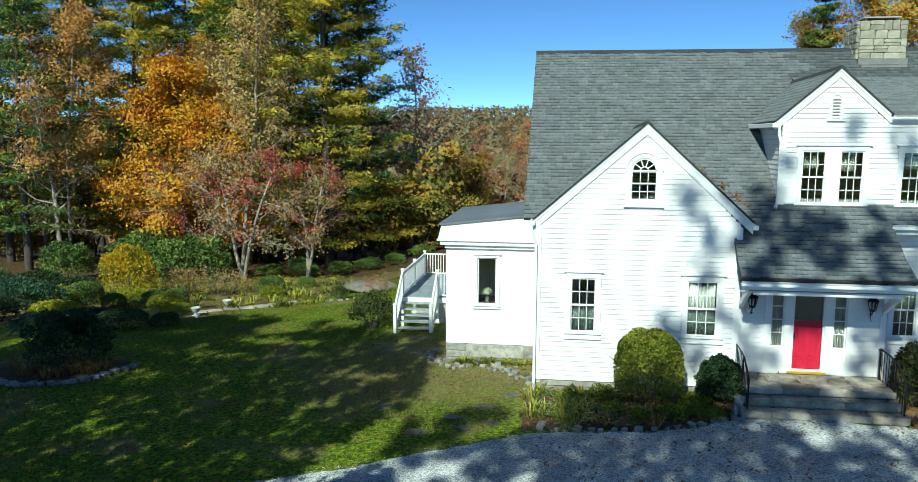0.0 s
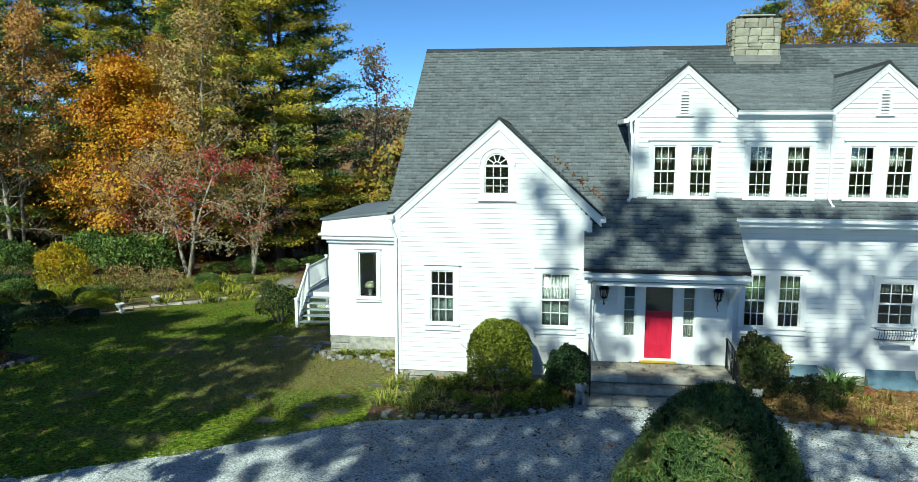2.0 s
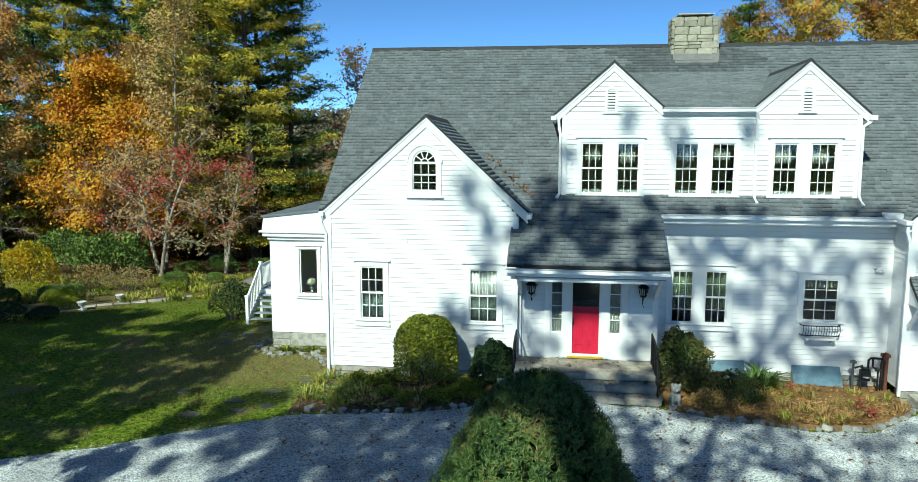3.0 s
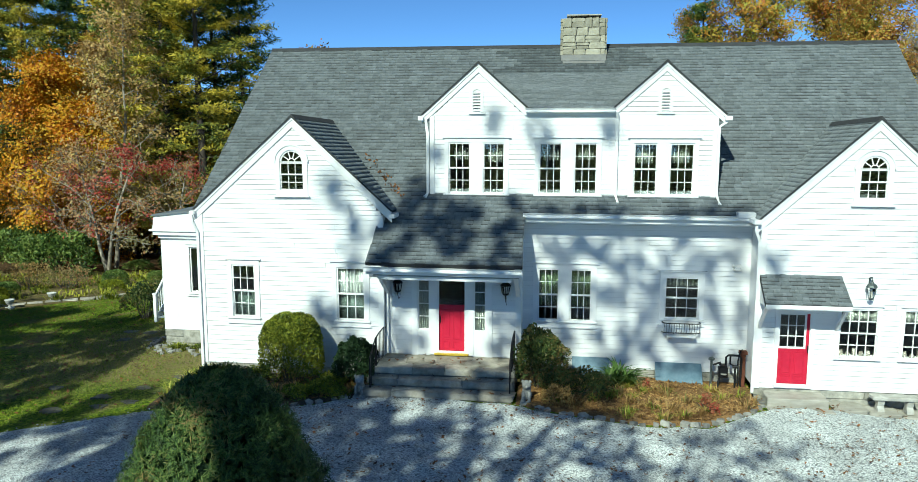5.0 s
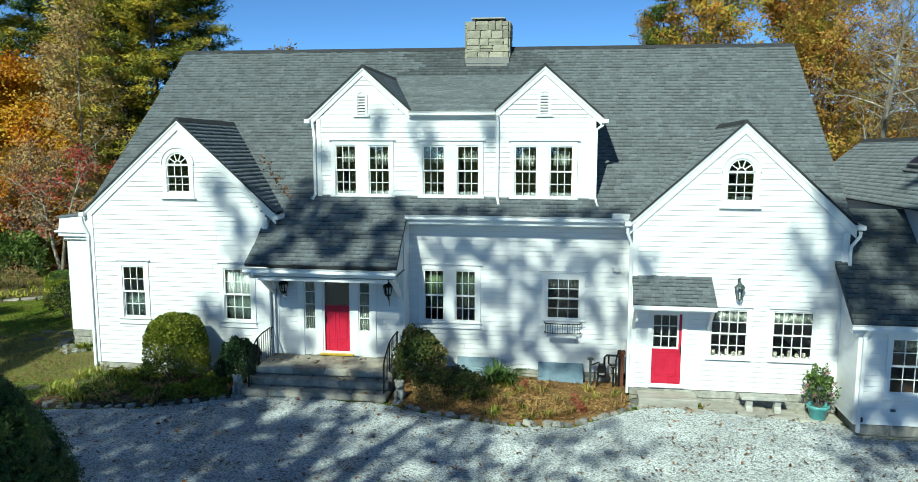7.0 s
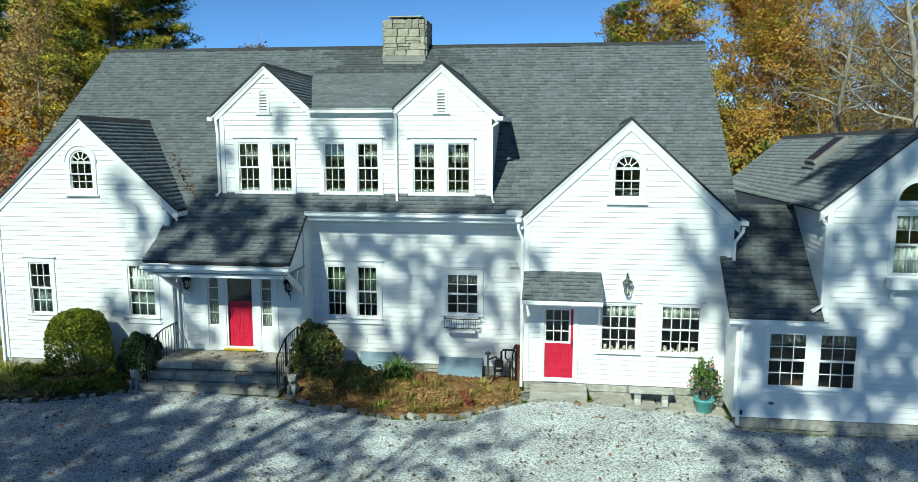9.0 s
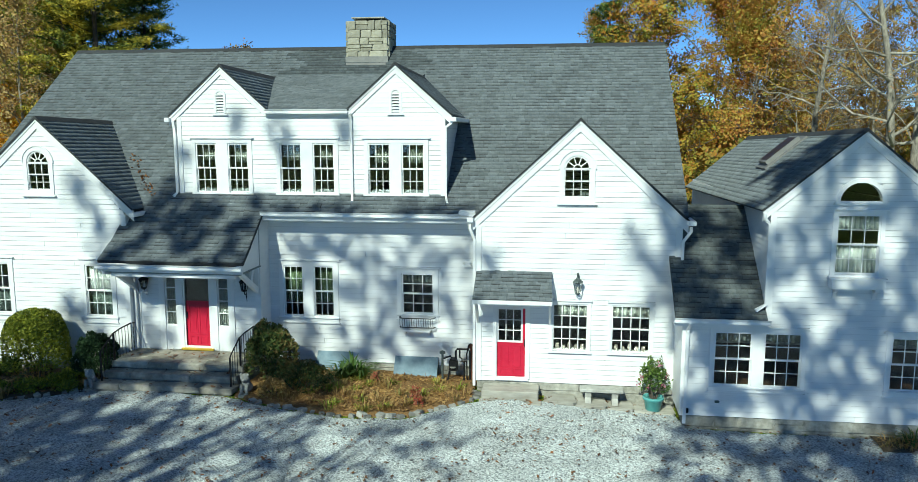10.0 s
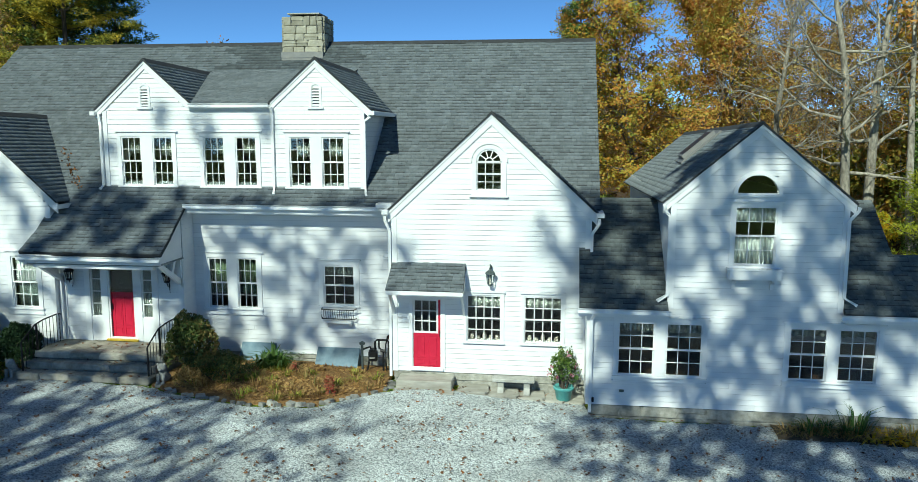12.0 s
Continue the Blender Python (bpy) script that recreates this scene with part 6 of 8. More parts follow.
lathe(bm, [(0.09, 0), (0.1, 0.02), (0.05, 0.05), (0.09, 0.14), (0.07, 0.22), (0.02, 0.26), (0.02, 0.36)], (0.12, 23.25, 0.95), 16)
part("base", bm, PIPE, lampthing, smooth=True)
bm = bmesh.new()
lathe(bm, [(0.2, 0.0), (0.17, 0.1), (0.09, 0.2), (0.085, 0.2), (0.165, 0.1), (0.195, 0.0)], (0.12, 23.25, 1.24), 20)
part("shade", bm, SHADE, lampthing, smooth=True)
ob = part("window_table", boxes((-0.5, 23.1, 0.88, 0.8, 23.5, 0.94), (-0.45, 23.15, 0.1, -0.39, 23.21, 0.88), (0.69, 23.15, 0.1, 0.75, 23.21, 0.88), (-0.45, 23.39, 0.1, -0.39, 23.45, 0.88), (0.69, 23.39, 0.1, 0.75, 23.45, 0.88)), BOARDS, None)
tagged(ob, "dark wooden side table under the lamp", "table")

# ---- plants ----


def leaf_quads(centres, size, rs, aspect=0.6, bias=None, spreadv=1.0, fold=0.25, face=None):
    """A diamond leaf at each centre, turned at random; bias leans their long axis, face their upper side."""
    n = len(centres)
    d = rs.normal(size=(n, 3)) * spreadv
    if bias is not None:
        d = d + bias
    d /= np.linalg.norm(d, axis=1, keepdims=True) + 1e-9
    e = rs.normal(size=(n, 3))
    if face is not None:
        up = face + e * 0.55
        d -= up * np.sum(d * up, axis=1, keepdims=True) / (np.sum(up * up, axis=1, keepdims=True) + 1e-9)
        d /= np.linalg.norm(d, axis=1, keepdims=True) + 1e-9
        e = np.cross(d, up)
    e -= d * np.sum(d * e, axis=1, keepdims=True)
    e /= np.linalg.norm(e, axis=1, keepdims=True) + 1e-9
    s = (size * rs.uniform(0.6, 1.35, size=n))[:, None]
    nn = np.cross(d, e)
    a, b = centres - d * s * 0.5, centres + d * s * 0.5
    c1, c2 = centres + e * s * aspect * 0.5 + nn * s * fold * 0.3, centres - e * s * aspect * 0.5 + nn * s * fold * 0.3
    verts = np.stack([a, c1, b, c2], 1).reshape(-1, 3)
    faces = np.arange(4 * n, dtype=np.int32).reshape(-1, 4)
    return verts, faces


class Wood:
    """Collects tapered limbs as five-sided tubes."""

    def __init__(self):
        self.v, self.f = [], []

    def limb(self, path, r0, r1, sides=5):
        n = len(path)
        base = len(self.v)
        for i, p in enumerate(path):
            d = path[min(i + 1, n - 1)] - path[max(i - 1, 0)]
            d = d / (np.linalg.norm(d) + 1e-9)
            ref = np.array((1.0, 0.3, 0.1)) if abs(d[2]) > 0.8 else np.array((0.0, 0.0, 1.0))
            s = np.cross(d, ref)
            s /= np.linalg.norm(s) + 1e-9
            u = np.cross(s, d)
            r = r0 + (r1 - r0) * i / max(1, n - 1)
            for k in range(sides):
                a = 2 * math.pi * k / sides
                self.v.append(p + s * math.cos(a) * r + u * math.sin(a) * r)
        for i in range(n - 1):
            for k in range(sides):
                a, b = base + i * sides + k, base + i * sides + (k + 1) % sides
                self.f.append((a, b, b + sides, a + sides))


def wander(rs, p, d, length, steps, jitter, lift=0.0):
    path = [np.array(p, float)]
    d = np.array(d, float)
    for _ in range(steps):
        d = d + rs.normal(size=3) * jitter + np.array((0, 0, lift))
        d /= np.linalg.norm(d)
        path.append(path[-1] + d * length / steps)
    return path


def broadleaf(name, seed, height, reach, clear, leaves, leaf, leafmat, barkmat, label, trunk=0.22, limbs=16, fork=1, puff=0.7, category="tree", lift=0.05, bare=0.0, twigs=2, fine=False, full=0.25, crook=0.16):
    """A tapered trunk, wandering limbs with side branches, and leaves gathered along them. Built at the origin."""
    rs = np.random.RandomState(seed)
    w = Wood()
    tips = []
    for s in range(fork):
        lean = rs.normal(size=3) * (0.06 if fork == 1 else 0.22)
        stem = wander(rs, (0, 0, -0.2), (lean[0], lean[1], 1.0), height, 9, 0.06, 0.03)
        w.limb(stem, trunk / (1 + 0.3 * (fork - 1)), 0.03, 7)
        for i in range(limbs // fork):
            f = clear + (0.97 - clear) * (i + rs.uniform(0, 0.9)) / (limbs // fork)
            k = f * 9
            j = min(int(k), 8)
            p = stem[j] + (stem[j + 1] - stem[j]) * (k - j)
            a = i * 2.4 + rs.uniform(-0.5, 0.5)
            g = (f - clear) / (1 - clear)
            shape = math.sin(math.pi * min(1.0, 0.22 + 0.78 * g) ** 0.8) * (1.05 - full) + full
            ln = reach * shape * rs.uniform(0.75, 1.2)
            up = 0.25 + 0.7 * g + rs.uniform(-0.15, 0.2)
            limb = wander(rs, p, (math.cos(a), math.sin(a), up), ln, 6, crook, lift)
            r = trunk * 0.36 * (1 - 0.65 * g)
            w.limb(limb, r, 0.012)
            for q in range(2, 7):
                for _ in range(twigs):
                    b = rs.normal(size=3) * 0.8 + (limb[min(q, 6)] - limb[q - 1]) / (ln / 6)
                    twig = wander(rs, limb[q - 1], b, ln * rs.uniform(0.22, 0.42), 3, 0.25, lift)
                    w.limb(twig, r * 0.35, 0.006, 4)
                    tips += [(twig[1], 0.7), (twig[2], 1.0), (twig[3], 1.0)]
                    if fine:
                        for j2 in (1, 2, 3):
                            b2 = rs.normal(size=3) * 0.7 + (twig[j2] - twig[j2 - 1]) * 3 / ln
                            spray = wander(rs, twig[j2], b2, ln * 0.16, 2, 0.3, lift)
                            w.limb(spray, 0.014, 0.005, 3)
                            tips += [(spray[1], 1.0), (spray[2], 1.0)]
    pts = np.array([t[0] for t in tips])
    if bare:
        keepers = rs.uniform(size=len(pts)) > bare
        pts = pts[keepers]
    tree = thing(name, (0, 0, 0), label, category)
    arrays("trunk", np.array(w.v), np.array(w.f), barkmat, tree, smooth=True)
    idx = rs.randint(0, len(pts), leaves)
    c = pts[idx] + rs.normal(size=(leaves, 3)) * np.array((puff, puff, puff * 0.6)) * 0.55
    outward = c * np.array((1.0, 1.0, 0.0))
    outward = outward / (np.linalg.norm(outward, axis=1, keepdims=True) + 0.5) + np.array((0, 0, 0.7))
    v, f = leaf_quads(c, leaf, rs, 0.7, face=outward)
    arrays("crown", v, f, leafmat, tree)
    return tree


def pine(name, seed, height, reach, clear, leafmat, label, needles=9000, trunk=0.3, size=0.42, flat=0.1, step=(0.9, 1.7), plate=0.36, slim=0.2):
    """A straight trunk with whorls of level boughs that end in flat sprays of needles."""
    rs = np.random.RandomState(seed)
    w = Wood()
    stem = wander(rs, (0, 0, -0.2), (0, 0, 1), height, 10, 0.015)
    w.limb(stem, trunk, 0.04, 8)
    spots = []
    h = height * clear
    while h < height * 0.985:
        g = (h - height * clear) / (height * (1 - clear))
        k = h / height * 10
        j = min(int(k), 9)
        p = stem[j] + (stem[j + 1] - stem[j]) * (k - j)
        ln0 = reach * (1 - g ** 2.0) * (0.72 + 0.28 * math.sin(min(1, g * 5) * math.pi / 2)) + 0.4
        for a in np.arange(0, 2 * math.pi, 2 * math.pi / rs.randint(4, 7)) + rs.uniform(0, 6):
            ln = ln0 * rs.uniform(0.5, 1.18)
            bough = wander(rs, p, (math.cos(a), math.sin(a), 0.05 + 0.5 * g + rs.uniform(-0.12, 0.12)), ln, 5, 0.07, 0.03)
            w.limb(bough, 0.05 * (1 - 0.6 * g), 0.01, 4)
            for q in range(2, 6):
                for s in range(2):
                    side = np.array((-math.sin(a), math.cos(a), 0.05)) * rs.uniform(-1, 1) * ln * 0.17 * (6 - q) ** 0.5
                    spots.append((bough[q] + side + np.array((0, 0, 0.12)), np.array((math.cos(a), math.sin(a), 0.35))))
        h += rs.uniform(*step) * (1 - 0.35 * g)
    tree = thing(name, (0, 0, 0), label, "tree")
    arrays("trunk", np.array(w.v), np.array(w.f), PINEBARK, tree, smooth=True)
    idx = rs.randint(0, len(spots), needles)
    c = np.array([s[0] for s in spots])[idx] + rs.normal(size=(needles, 3)) * np.array((plate, plate, flat))
    bias = np.array([s[1] for s in spots])[idx] * 1.1 + np.array((0, 0, 0.25))
    lie = np.array([s[1] for s in spots])[idx] * 0.35 + np.array((0, 0, 0.8))
    v, f = leaf_quads(c, size, rs, slim, bias, 0.75, face=lie)
    arrays("crown", v, f, leafmat, tree)
    return tree


def shrub(name, seed, rx, ry, h, leaves, leaf, leafmat, label, lumps=0.18, clip=False, category="shrub", stems=7, aspect=0.5, fill=0.35, up=0.4):
    """A bush: stems, and leaves in a lumpy shell that thins inwards. Built at the origin."""
    rs = np.random.RandomState(seed)
    w = Wood()
    for i in range(stems):
        a = 2 * math.pi * i / stems + rs.uniform(-0.3, 0.3)
        w.limb(wander(rs, (0.15 * rx * math.cos(a), 0.15 * ry * math.sin(a), -0.05), (rx * math.cos(a), ry * math.sin(a), h * 1.3), h * 0.85, 4, 0.15), 0.025, 0.006, 4)
    ob = thing(name, (0, 0, 0), label, category)
    arrays("stems", np.array(w.v), np.array(w.f), BARK, ob)
    d = rs.normal(size=(leaves, 3))
    d /= np.linalg.norm(d, axis=1, keepdims=True)
    d[:, 2] = np.where(d[:, 2] < -0.35, -d[:, 2], d[:, 2])
    off = rs.uniform(0, 50, 3)
    lump = np.array([noise.noise(Vector(q * (2.6 if not clip else 4.0) + off)) for q in d])
    depth = np.where(rs.uniform(size=leaves) < fill, rs.uniform(0.45, 1, leaves), 1 - np.abs(rs.normal(size=leaves)) * 0.06)
    r = depth * (1 + lumps * lump * 1.6)
    c = d * r[:, None]
    if clip:
        c = np.sign(c) * np.abs(c) ** 0.8
    c = c * np.array((rx, ry, h * 0.56)) + np.array((0, 0, h * 0.46))
    c[:, 2] = np.maximum(c[:, 2], 0.02)
    v, f = leaf_quads(c, leaf, rs, aspect, d * np.array((1, 1, 0.6)) * 0.6 + np.array((0, 0, up)))
    arrays("leaves", v, f, leafmat, ob)
    return ob


def blades(name, seed, spots, h, width, mat_, label, per=40, lean=0.5, parent=None, category="plant", spread_r=0.12, kind=""):
    """Tufts of narrow arching blades at the spots given."""
    rs = np.random.RandomState(seed)
    V, F = [], []
    for (x, y, z, s) in spots:
        for _ in range(per):
            a = rs.uniform(0, 2 * math.pi)
            q = rs.uniform(0, 1) ** 0.7
            b = np.array((x + spread_r * s * q * math.cos(a), y + spread_r * s * q * math.sin(a), z - 0.02))
            out = np.array((math.cos(a), math.sin(a), 0)) * lean * (0.3 + q) * rs.uniform(0.5, 1.2)
            ln = h * s * rs.uniform(0.6, 1.15)
            side = np.array((-math.sin(a), math.cos(a), 0)) * width * 0.5 * rs.uniform(0.7, 1.3)
            m = b + (out * 0.35 + np.array((0, 0, 0.62))) * ln
            t = b + (out + np.array((0, 0, 0.85 - 0.3 * lean * q))) * ln
            k = len(V)
            V += [b - side, b + side, m + side * 0.8, m - side * 0.8, t + side * 0.1, t - side * 0.1]
            F += [(k, k + 1, k + 2, k + 3), (k + 3, k + 2, k + 4, k + 5)]
    ob = arrays(name, np.array(V), np.array(F), mat_, parent)
    return tagged(ob, label, category, kind=kind) if parent is None else ob


def put(ob, x, y, turn=0.0, size=1.0, sink=0.0, tall=1.0):
    """Sets a thing that was built at the origin on the ground."""
    ob.matrix_basis = Matrix.LocRotScale((x, y, roughly(x, y) - sink), Euler((0, 0, turn)), (size, size, size * tall))
    return ob


def again(ob, x, y, turn=0.0, size=1.0, sink=0.0, tall=1.0):
    c = copy_thing(ob, Matrix())
    return put(c, x, y, turn, size, sink, tall)


# trees at the edge of the lawn
P0 = put(pine("pine_tree", 15, 29.0, 7.2, 0.08, L_PINE, "broad white pine with level plates of yellow-green needles", 62000, 0.4, 0.3, 0.15, (1.8, 2.6), 0.44, 0.3), -15.8, 56.5, 1.0)
again(P0, -34.5, 61.0, 2.6, 0.95)
P1 = put(pine("pine_tree", 11, 29.0, 6.6, 0.12, L_PINE, "tall white pine with yellowing needle sprays", 22000, 0.36, 0.47, 0.12, (1.6, 2.4), 0.45), -19.4, 58.0, size=1.02)
P2 = put(pine("pine_tree", 12, 30.0, 6.0, 0.14, L_DPINE, "tall dark green white pine at the lawn's edge", 16000, 0.36, 0.56, 0.12, (1.6, 2.4), 0.45), -24.5, 63.0)
again(P2, -20.4, 61.0, 1.1, 1.02)
again(P2, -14.0, 60.5, 3.3, 0.86)
again(P1, -44.0, 57.0, 2.0, 0.98)
again(P2, -39.0, 52.5, 0.4, 0.9)
again(P2, -29.5, 67.0, 2.4, 1.05)

again(P1, -26.0, 64.0, 5.1, 1.04)
again(P2, -17.5, 63.0, 4.0, 1.0)
again(P2, -33.0, 68.0, 2.2, 1.05)
for i in range(7):
    again(P2, -62.0 + 5.2 * i, 74.0 + 3.0 * (i % 3), 1.3 * i, 1.0 + 0.04 * (i % 4))

OR = put(broadleaf("maple_tree", 121, 14.0, 4.8, 0.08, 40000, 0.19, L_ORANGE, BARK, "bright orange maple in full autumn leaf", 0.2, 28, 1, 0.7, twigs=3, full=0.45), -27.6, 54.5, 0.3, 1.12)
again(OR, -24.0, 55.5, 2.0, 0.85)
BR = put(broadleaf("birch_tree", 22, 21.0, 4.8, 0.3, 13000, 0.2, L_BROWN, PALEBARK, "pale-barked tree with thinning orange-brown leaves", 0.17, 20, 1, 0.7, twigs=3), -37.0, 55.0, 0.6)
TB = put(broadleaf("oak_tree", 23, 20.5, 4.6, 0.25, 8000, 0.2, L_TAN, PALEBARK, "slender oak with dry brown leaves", 0.2, 24, 1, 0.6, twigs=3), -21.4, 52.5)
RD = put(broadleaf("dogwood_tree", 24, 9.6, 4.2, 0.26, 4200, 0.19, L_RED, PALEBARK, "small spreading tree with tan and red leaves and lichened limbs", 0.2, 22, 2, 0.55, lift=-0.01, twigs=3), -19.6, 48.6)
again(RD, -15.5, 50.2, 2.6, 0.88)
again(RD, -23.8, 52.0, 4.0, 0.9)
TH = put(broadleaf("cherry_tree", 25, 22.0, 4.2, 0.35, 3000, 0.26, L_RED, PALEBARK, "thin almost bare tree with a few pinkish leaves", 0.16, 22, 1, 0.6, twigs=3), -13.2, 77.0)
again(TB, -43.0, 60.0, 1.2, 0.9)
again(TB, -25.0, 58.0, 2.7, 0.88)
again(BR, -31.0, 62.0, 1.8, 0.95)
again(BR, -47.0, 52.0, 2.9, 0.85)
UN = put(broadleaf("young_tree", 26, 7.0, 2.6, 0.08, 1900, 0.36, L_OLIVE, BARK, "understorey sapling with dull olive and rust leaves", 0.09, 10, 2, 0.8, twigs=1), -27.0, 60.0)
rs_u = random.Random(8)
for i in range(24):
    x = -56 + 50 * (i + rs_u.random()) / 24
    again(UN, x, 57.5 + rs_u.uniform(0, 9), rs_u.uniform(0, 6), rs_u.uniform(0.8, 1.4))
for x, y, s in ((-9.0, 66, 0.8), (-4.5, 64, 0.7), (0.5, 68, 0.8)):
    again(UN, x, y, x * 3, s)
for x, y, s in ((-10.4, 66, 0.42), (-8.0, 70, 0.5), (-5.6, 67, 0.4), (-3.0, 73, 0.5), (-1.0, 66, 0.36), (1.5, 74, 0.5)):
    again(BR if x < -4 else TH, x, y, x * 2, s)
again(TH, -6.0, 84.0, 1.5, 0.6)
again(TH, -1.5, 80.0, 3.0, 0.55)
again(OR, -3.0, 120.0, 2.4, 1.0)
again(RD, -1.0, 95.0, 0.7, 1.25)
again(TB, -9.0, 96.0, 0.7, 0.6)

# trees behind the house and the wing
OK = put(broadleaf("oak_tree", 31, 22.0, 6.6, 0.12, 34000, 0.21, L_GOLD, BARK, "broad oak with gold and rust leaves", 0.3, 32, 1, 0.6, twigs=3, full=0.45), 29.5, 64.5)
OK2 = put(broadleaf("oak_tree", 32, 21.0, 6.0, 0.12, 27000, 0.205, L_RUST, BARK, "oak in rust-brown autumn leaf", 0.28, 28, 1, 0.6, twigs=3, full=0.45), 35.0, 62.0)
again(OK2, 26.6, 69.0, 1.0, 0.9)
again(OK, 34.0, 71.0, 2.0, 1.0)
again(OK2, 44.0, 76.0, 3.0, 0.8)
again(OK, 50.5, 64.0, 4.2, 0.8)
again(OK2, 47.5, 69.0, 0.8, 0.85)
again(OK, 55.5, 72.0, 5.2, 0.9)
again(OK2, 39.5, 66.0, 2.2, 0.8)
again(TB, 41.0, 70.0, 5.4, 1.0)
again(TB, 45.0, 64.0, 1.4, 0.9)
again(P2, 24.2, 70.0, 0.7, 0.72)
again(P1, 57.0, 66.0, 1.9, 0.8)
BT = put(broadleaf("bare_tree", 33, 24.0, 6.4, 0.22, 700, 0.17, L_RUST, PALEBARK, "large grey-trunked tree, nearly bare", 0.36, 24, 1, 1.0, fine=True, crook=0.34, twigs=2), 40.6, 48.6)
BT2 = put(broadleaf("bare_tree", 34, 25.0, 5.4, 0.26, 700, 0.17, L_BROWN, PALEBARK, "large grey-trunked tree, nearly bare", 0.38, 22, 1, 1.0, fine=True, crook=0.34, twigs=2), 42.4, 50.2)
again(BT, 37.6, 55.5, 2.1, 0.85)
again(BT, -35.8, 52.0, 0.9, 0.62)
again(BT2, 46.8, 53.0, 1.2, 0.9)
again(BT, 50.0, 55.0, 4.0, 0.9)
for i in range(18):
    again(UN, 30 + 28 * (i + rs_u.random()) / 18, 54.0 + rs_u.uniform(0, 10), rs_u.uniform(0, 6), rs_u.uniform(0.7, 1.25))
IV = put(broadleaf("ivied_tree", 35, 22.0, 4.0, 0.55, 1200, 0.3, L_BROWN, PALEBARK, "tall grey trunk wrapped in green ivy", 0.3, 12, 1, 0.9), 45.2, 50.0)
rs_i = np.random.RandomState(4)
ai, zi = rs_i.uniform(0, 6.28, 3800), rs_i.uniform(0.2, 9.5, 3800)
ri = 0.36 + rs_i.uniform(0, 0.28, 3800) * (1.15 - zi / 11)
v, f = leaf_quads(np.stack([ri * np.cos(ai), ri * np.sin(ai), zi], 1), 0.17, rs_i)
iv = arrays("ivy", v, f, L_GREEN, None)
iv.parent = IV
put(pine("young_conifer", 36, 5.6, 2.4, 0.04, L_LIME, "bright green young conifer by the wood", 5000, 0.09, 0.3, 0.2), 44.4, 46.5)
GB = put(shrub("golden_bush", 37, 1.6, 1.6, 2.6, 3600, 0.2, L_FORSY, "golden yellow autumn bush by the wood"), 43.4, 52.0)
again(GB, 47.5, 48.5, 1.0, 0.8)
again(GB, 39.8, 53.0, 2.0, 0.9)

# the far hillside woods
rs_f = np.random.RandomState(9)
n_far = 3800
yy = 105 + 1000 * rs_f.uniform(0, 1, n_far) ** 1.5
xx = (rs_f.uniform(-0.62, 0.12, n_far)) * yy + 2
hh = rs_f.uniform(6, 13, n_far)
cc, ss = [], []
per = 26
d = rs_f.normal(size=(n_far, per, 3))
d /= np.linalg.norm(d, axis=2, keepdims=True)
zz = ground_z(xx, yy)
cc = np.stack([xx, yy, zz + hh * 0.55], 1)[:, None, :] + d * (np.stack([hh * 0.32, hh * 0.32, hh * 0.48], 1)[:, None, :]) * rs_f.uniform(0.6, 1.05, (n_far, per, 1))
v, f = leaf_quads(cc.reshape(-1, 3), 2.6, rs_f, 0.8)
tagged(arrays("far_woods", v, f, L_FAR, None), "distant autumn woods covering a low hill", "woods", kind="stuff")

# shrubs of the garden
RH = put(shrub("rhododendron", 41, 3.0, 2.2, 3.0, 4800, 0.27, L_GREEN, "large rounded rhododendron with glossy leaves", 0.3, aspect=0.42), -23.2, 48.0)
again(RH, -27.4, 50.0, 1.0, 0.95, tall=1.15)
again(RH, -31.6, 46.5, 2.2, 0.75, tall=1.2)
again(RH, -35.4, 42.5, 0.6, 0.62)
again(RH, -40.0, 43.0, 4.1, 0.95)
for x, y, s in ((-18.4, 50.5, 0.55), (-15.9, 51.0, 0.6), (-13.6, 52.0, 0.62), (-12.0, 54.0, 0.6), (-17.0, 53.0, 0.7), (-10.2, 55.5, 0.55), (-20.6, 46.8, 0.5), (-8.6, 58.0, 0.6), (-6.5, 60.0, 0.55)):
    again(RH, x, y, x, s * 0.62, tall=0.8)
put(shrub("forsythia", 42, 1.5, 1.3, 3.2, 4600, 0.17, L_FORSY, "upright shrub turning yellow", 0.25, stems=12, up=0.8), -22.4, 38.6)
put(shrub("weeping_shrub", 43, 1.5, 1.2, 1.7, 1300, 0.13, L_DRY, "twiggy low shrub nearly out of leaf", 0.3, stems=22), -19.8, 40.5)
WM = put(shrub("weeping_maple", 44, 1.5, 1.2, 1.5, 1100, 0.12, L_RED, "low weeping maple with dull reddish twigs", 0.3, stems=18), -17.4, 40.8)
BX = put(shrub("boxwood", 45, 0.95, 0.95, 1.35, 4200, 0.10, L_GREEN, "clipped round green boxwood bush", 0.05, True, fill=0.25), -23.8, 36.6)
put(shrub("golden_juniper", 46, 1.3, 0.9, 0.75, 3000, 0.13, L_LIME, "low yellow-green spreading shrub", 0.15), -23.2, 33.2)
DK = put(shrub("yew", 47, 1.35, 1.1, 1.3, 4200, 0.12, L_DARK, "dark green clipped yew mound", 0.08, True), -17.5, 29.8, 0.0, 0.9, tall=0.75)
again(DK, -19.9, 30.6, 1.0, 0.75, tall=0.85)
again(DK, -15.9, 30.8, 2.0, 0.6, tall=0.75)
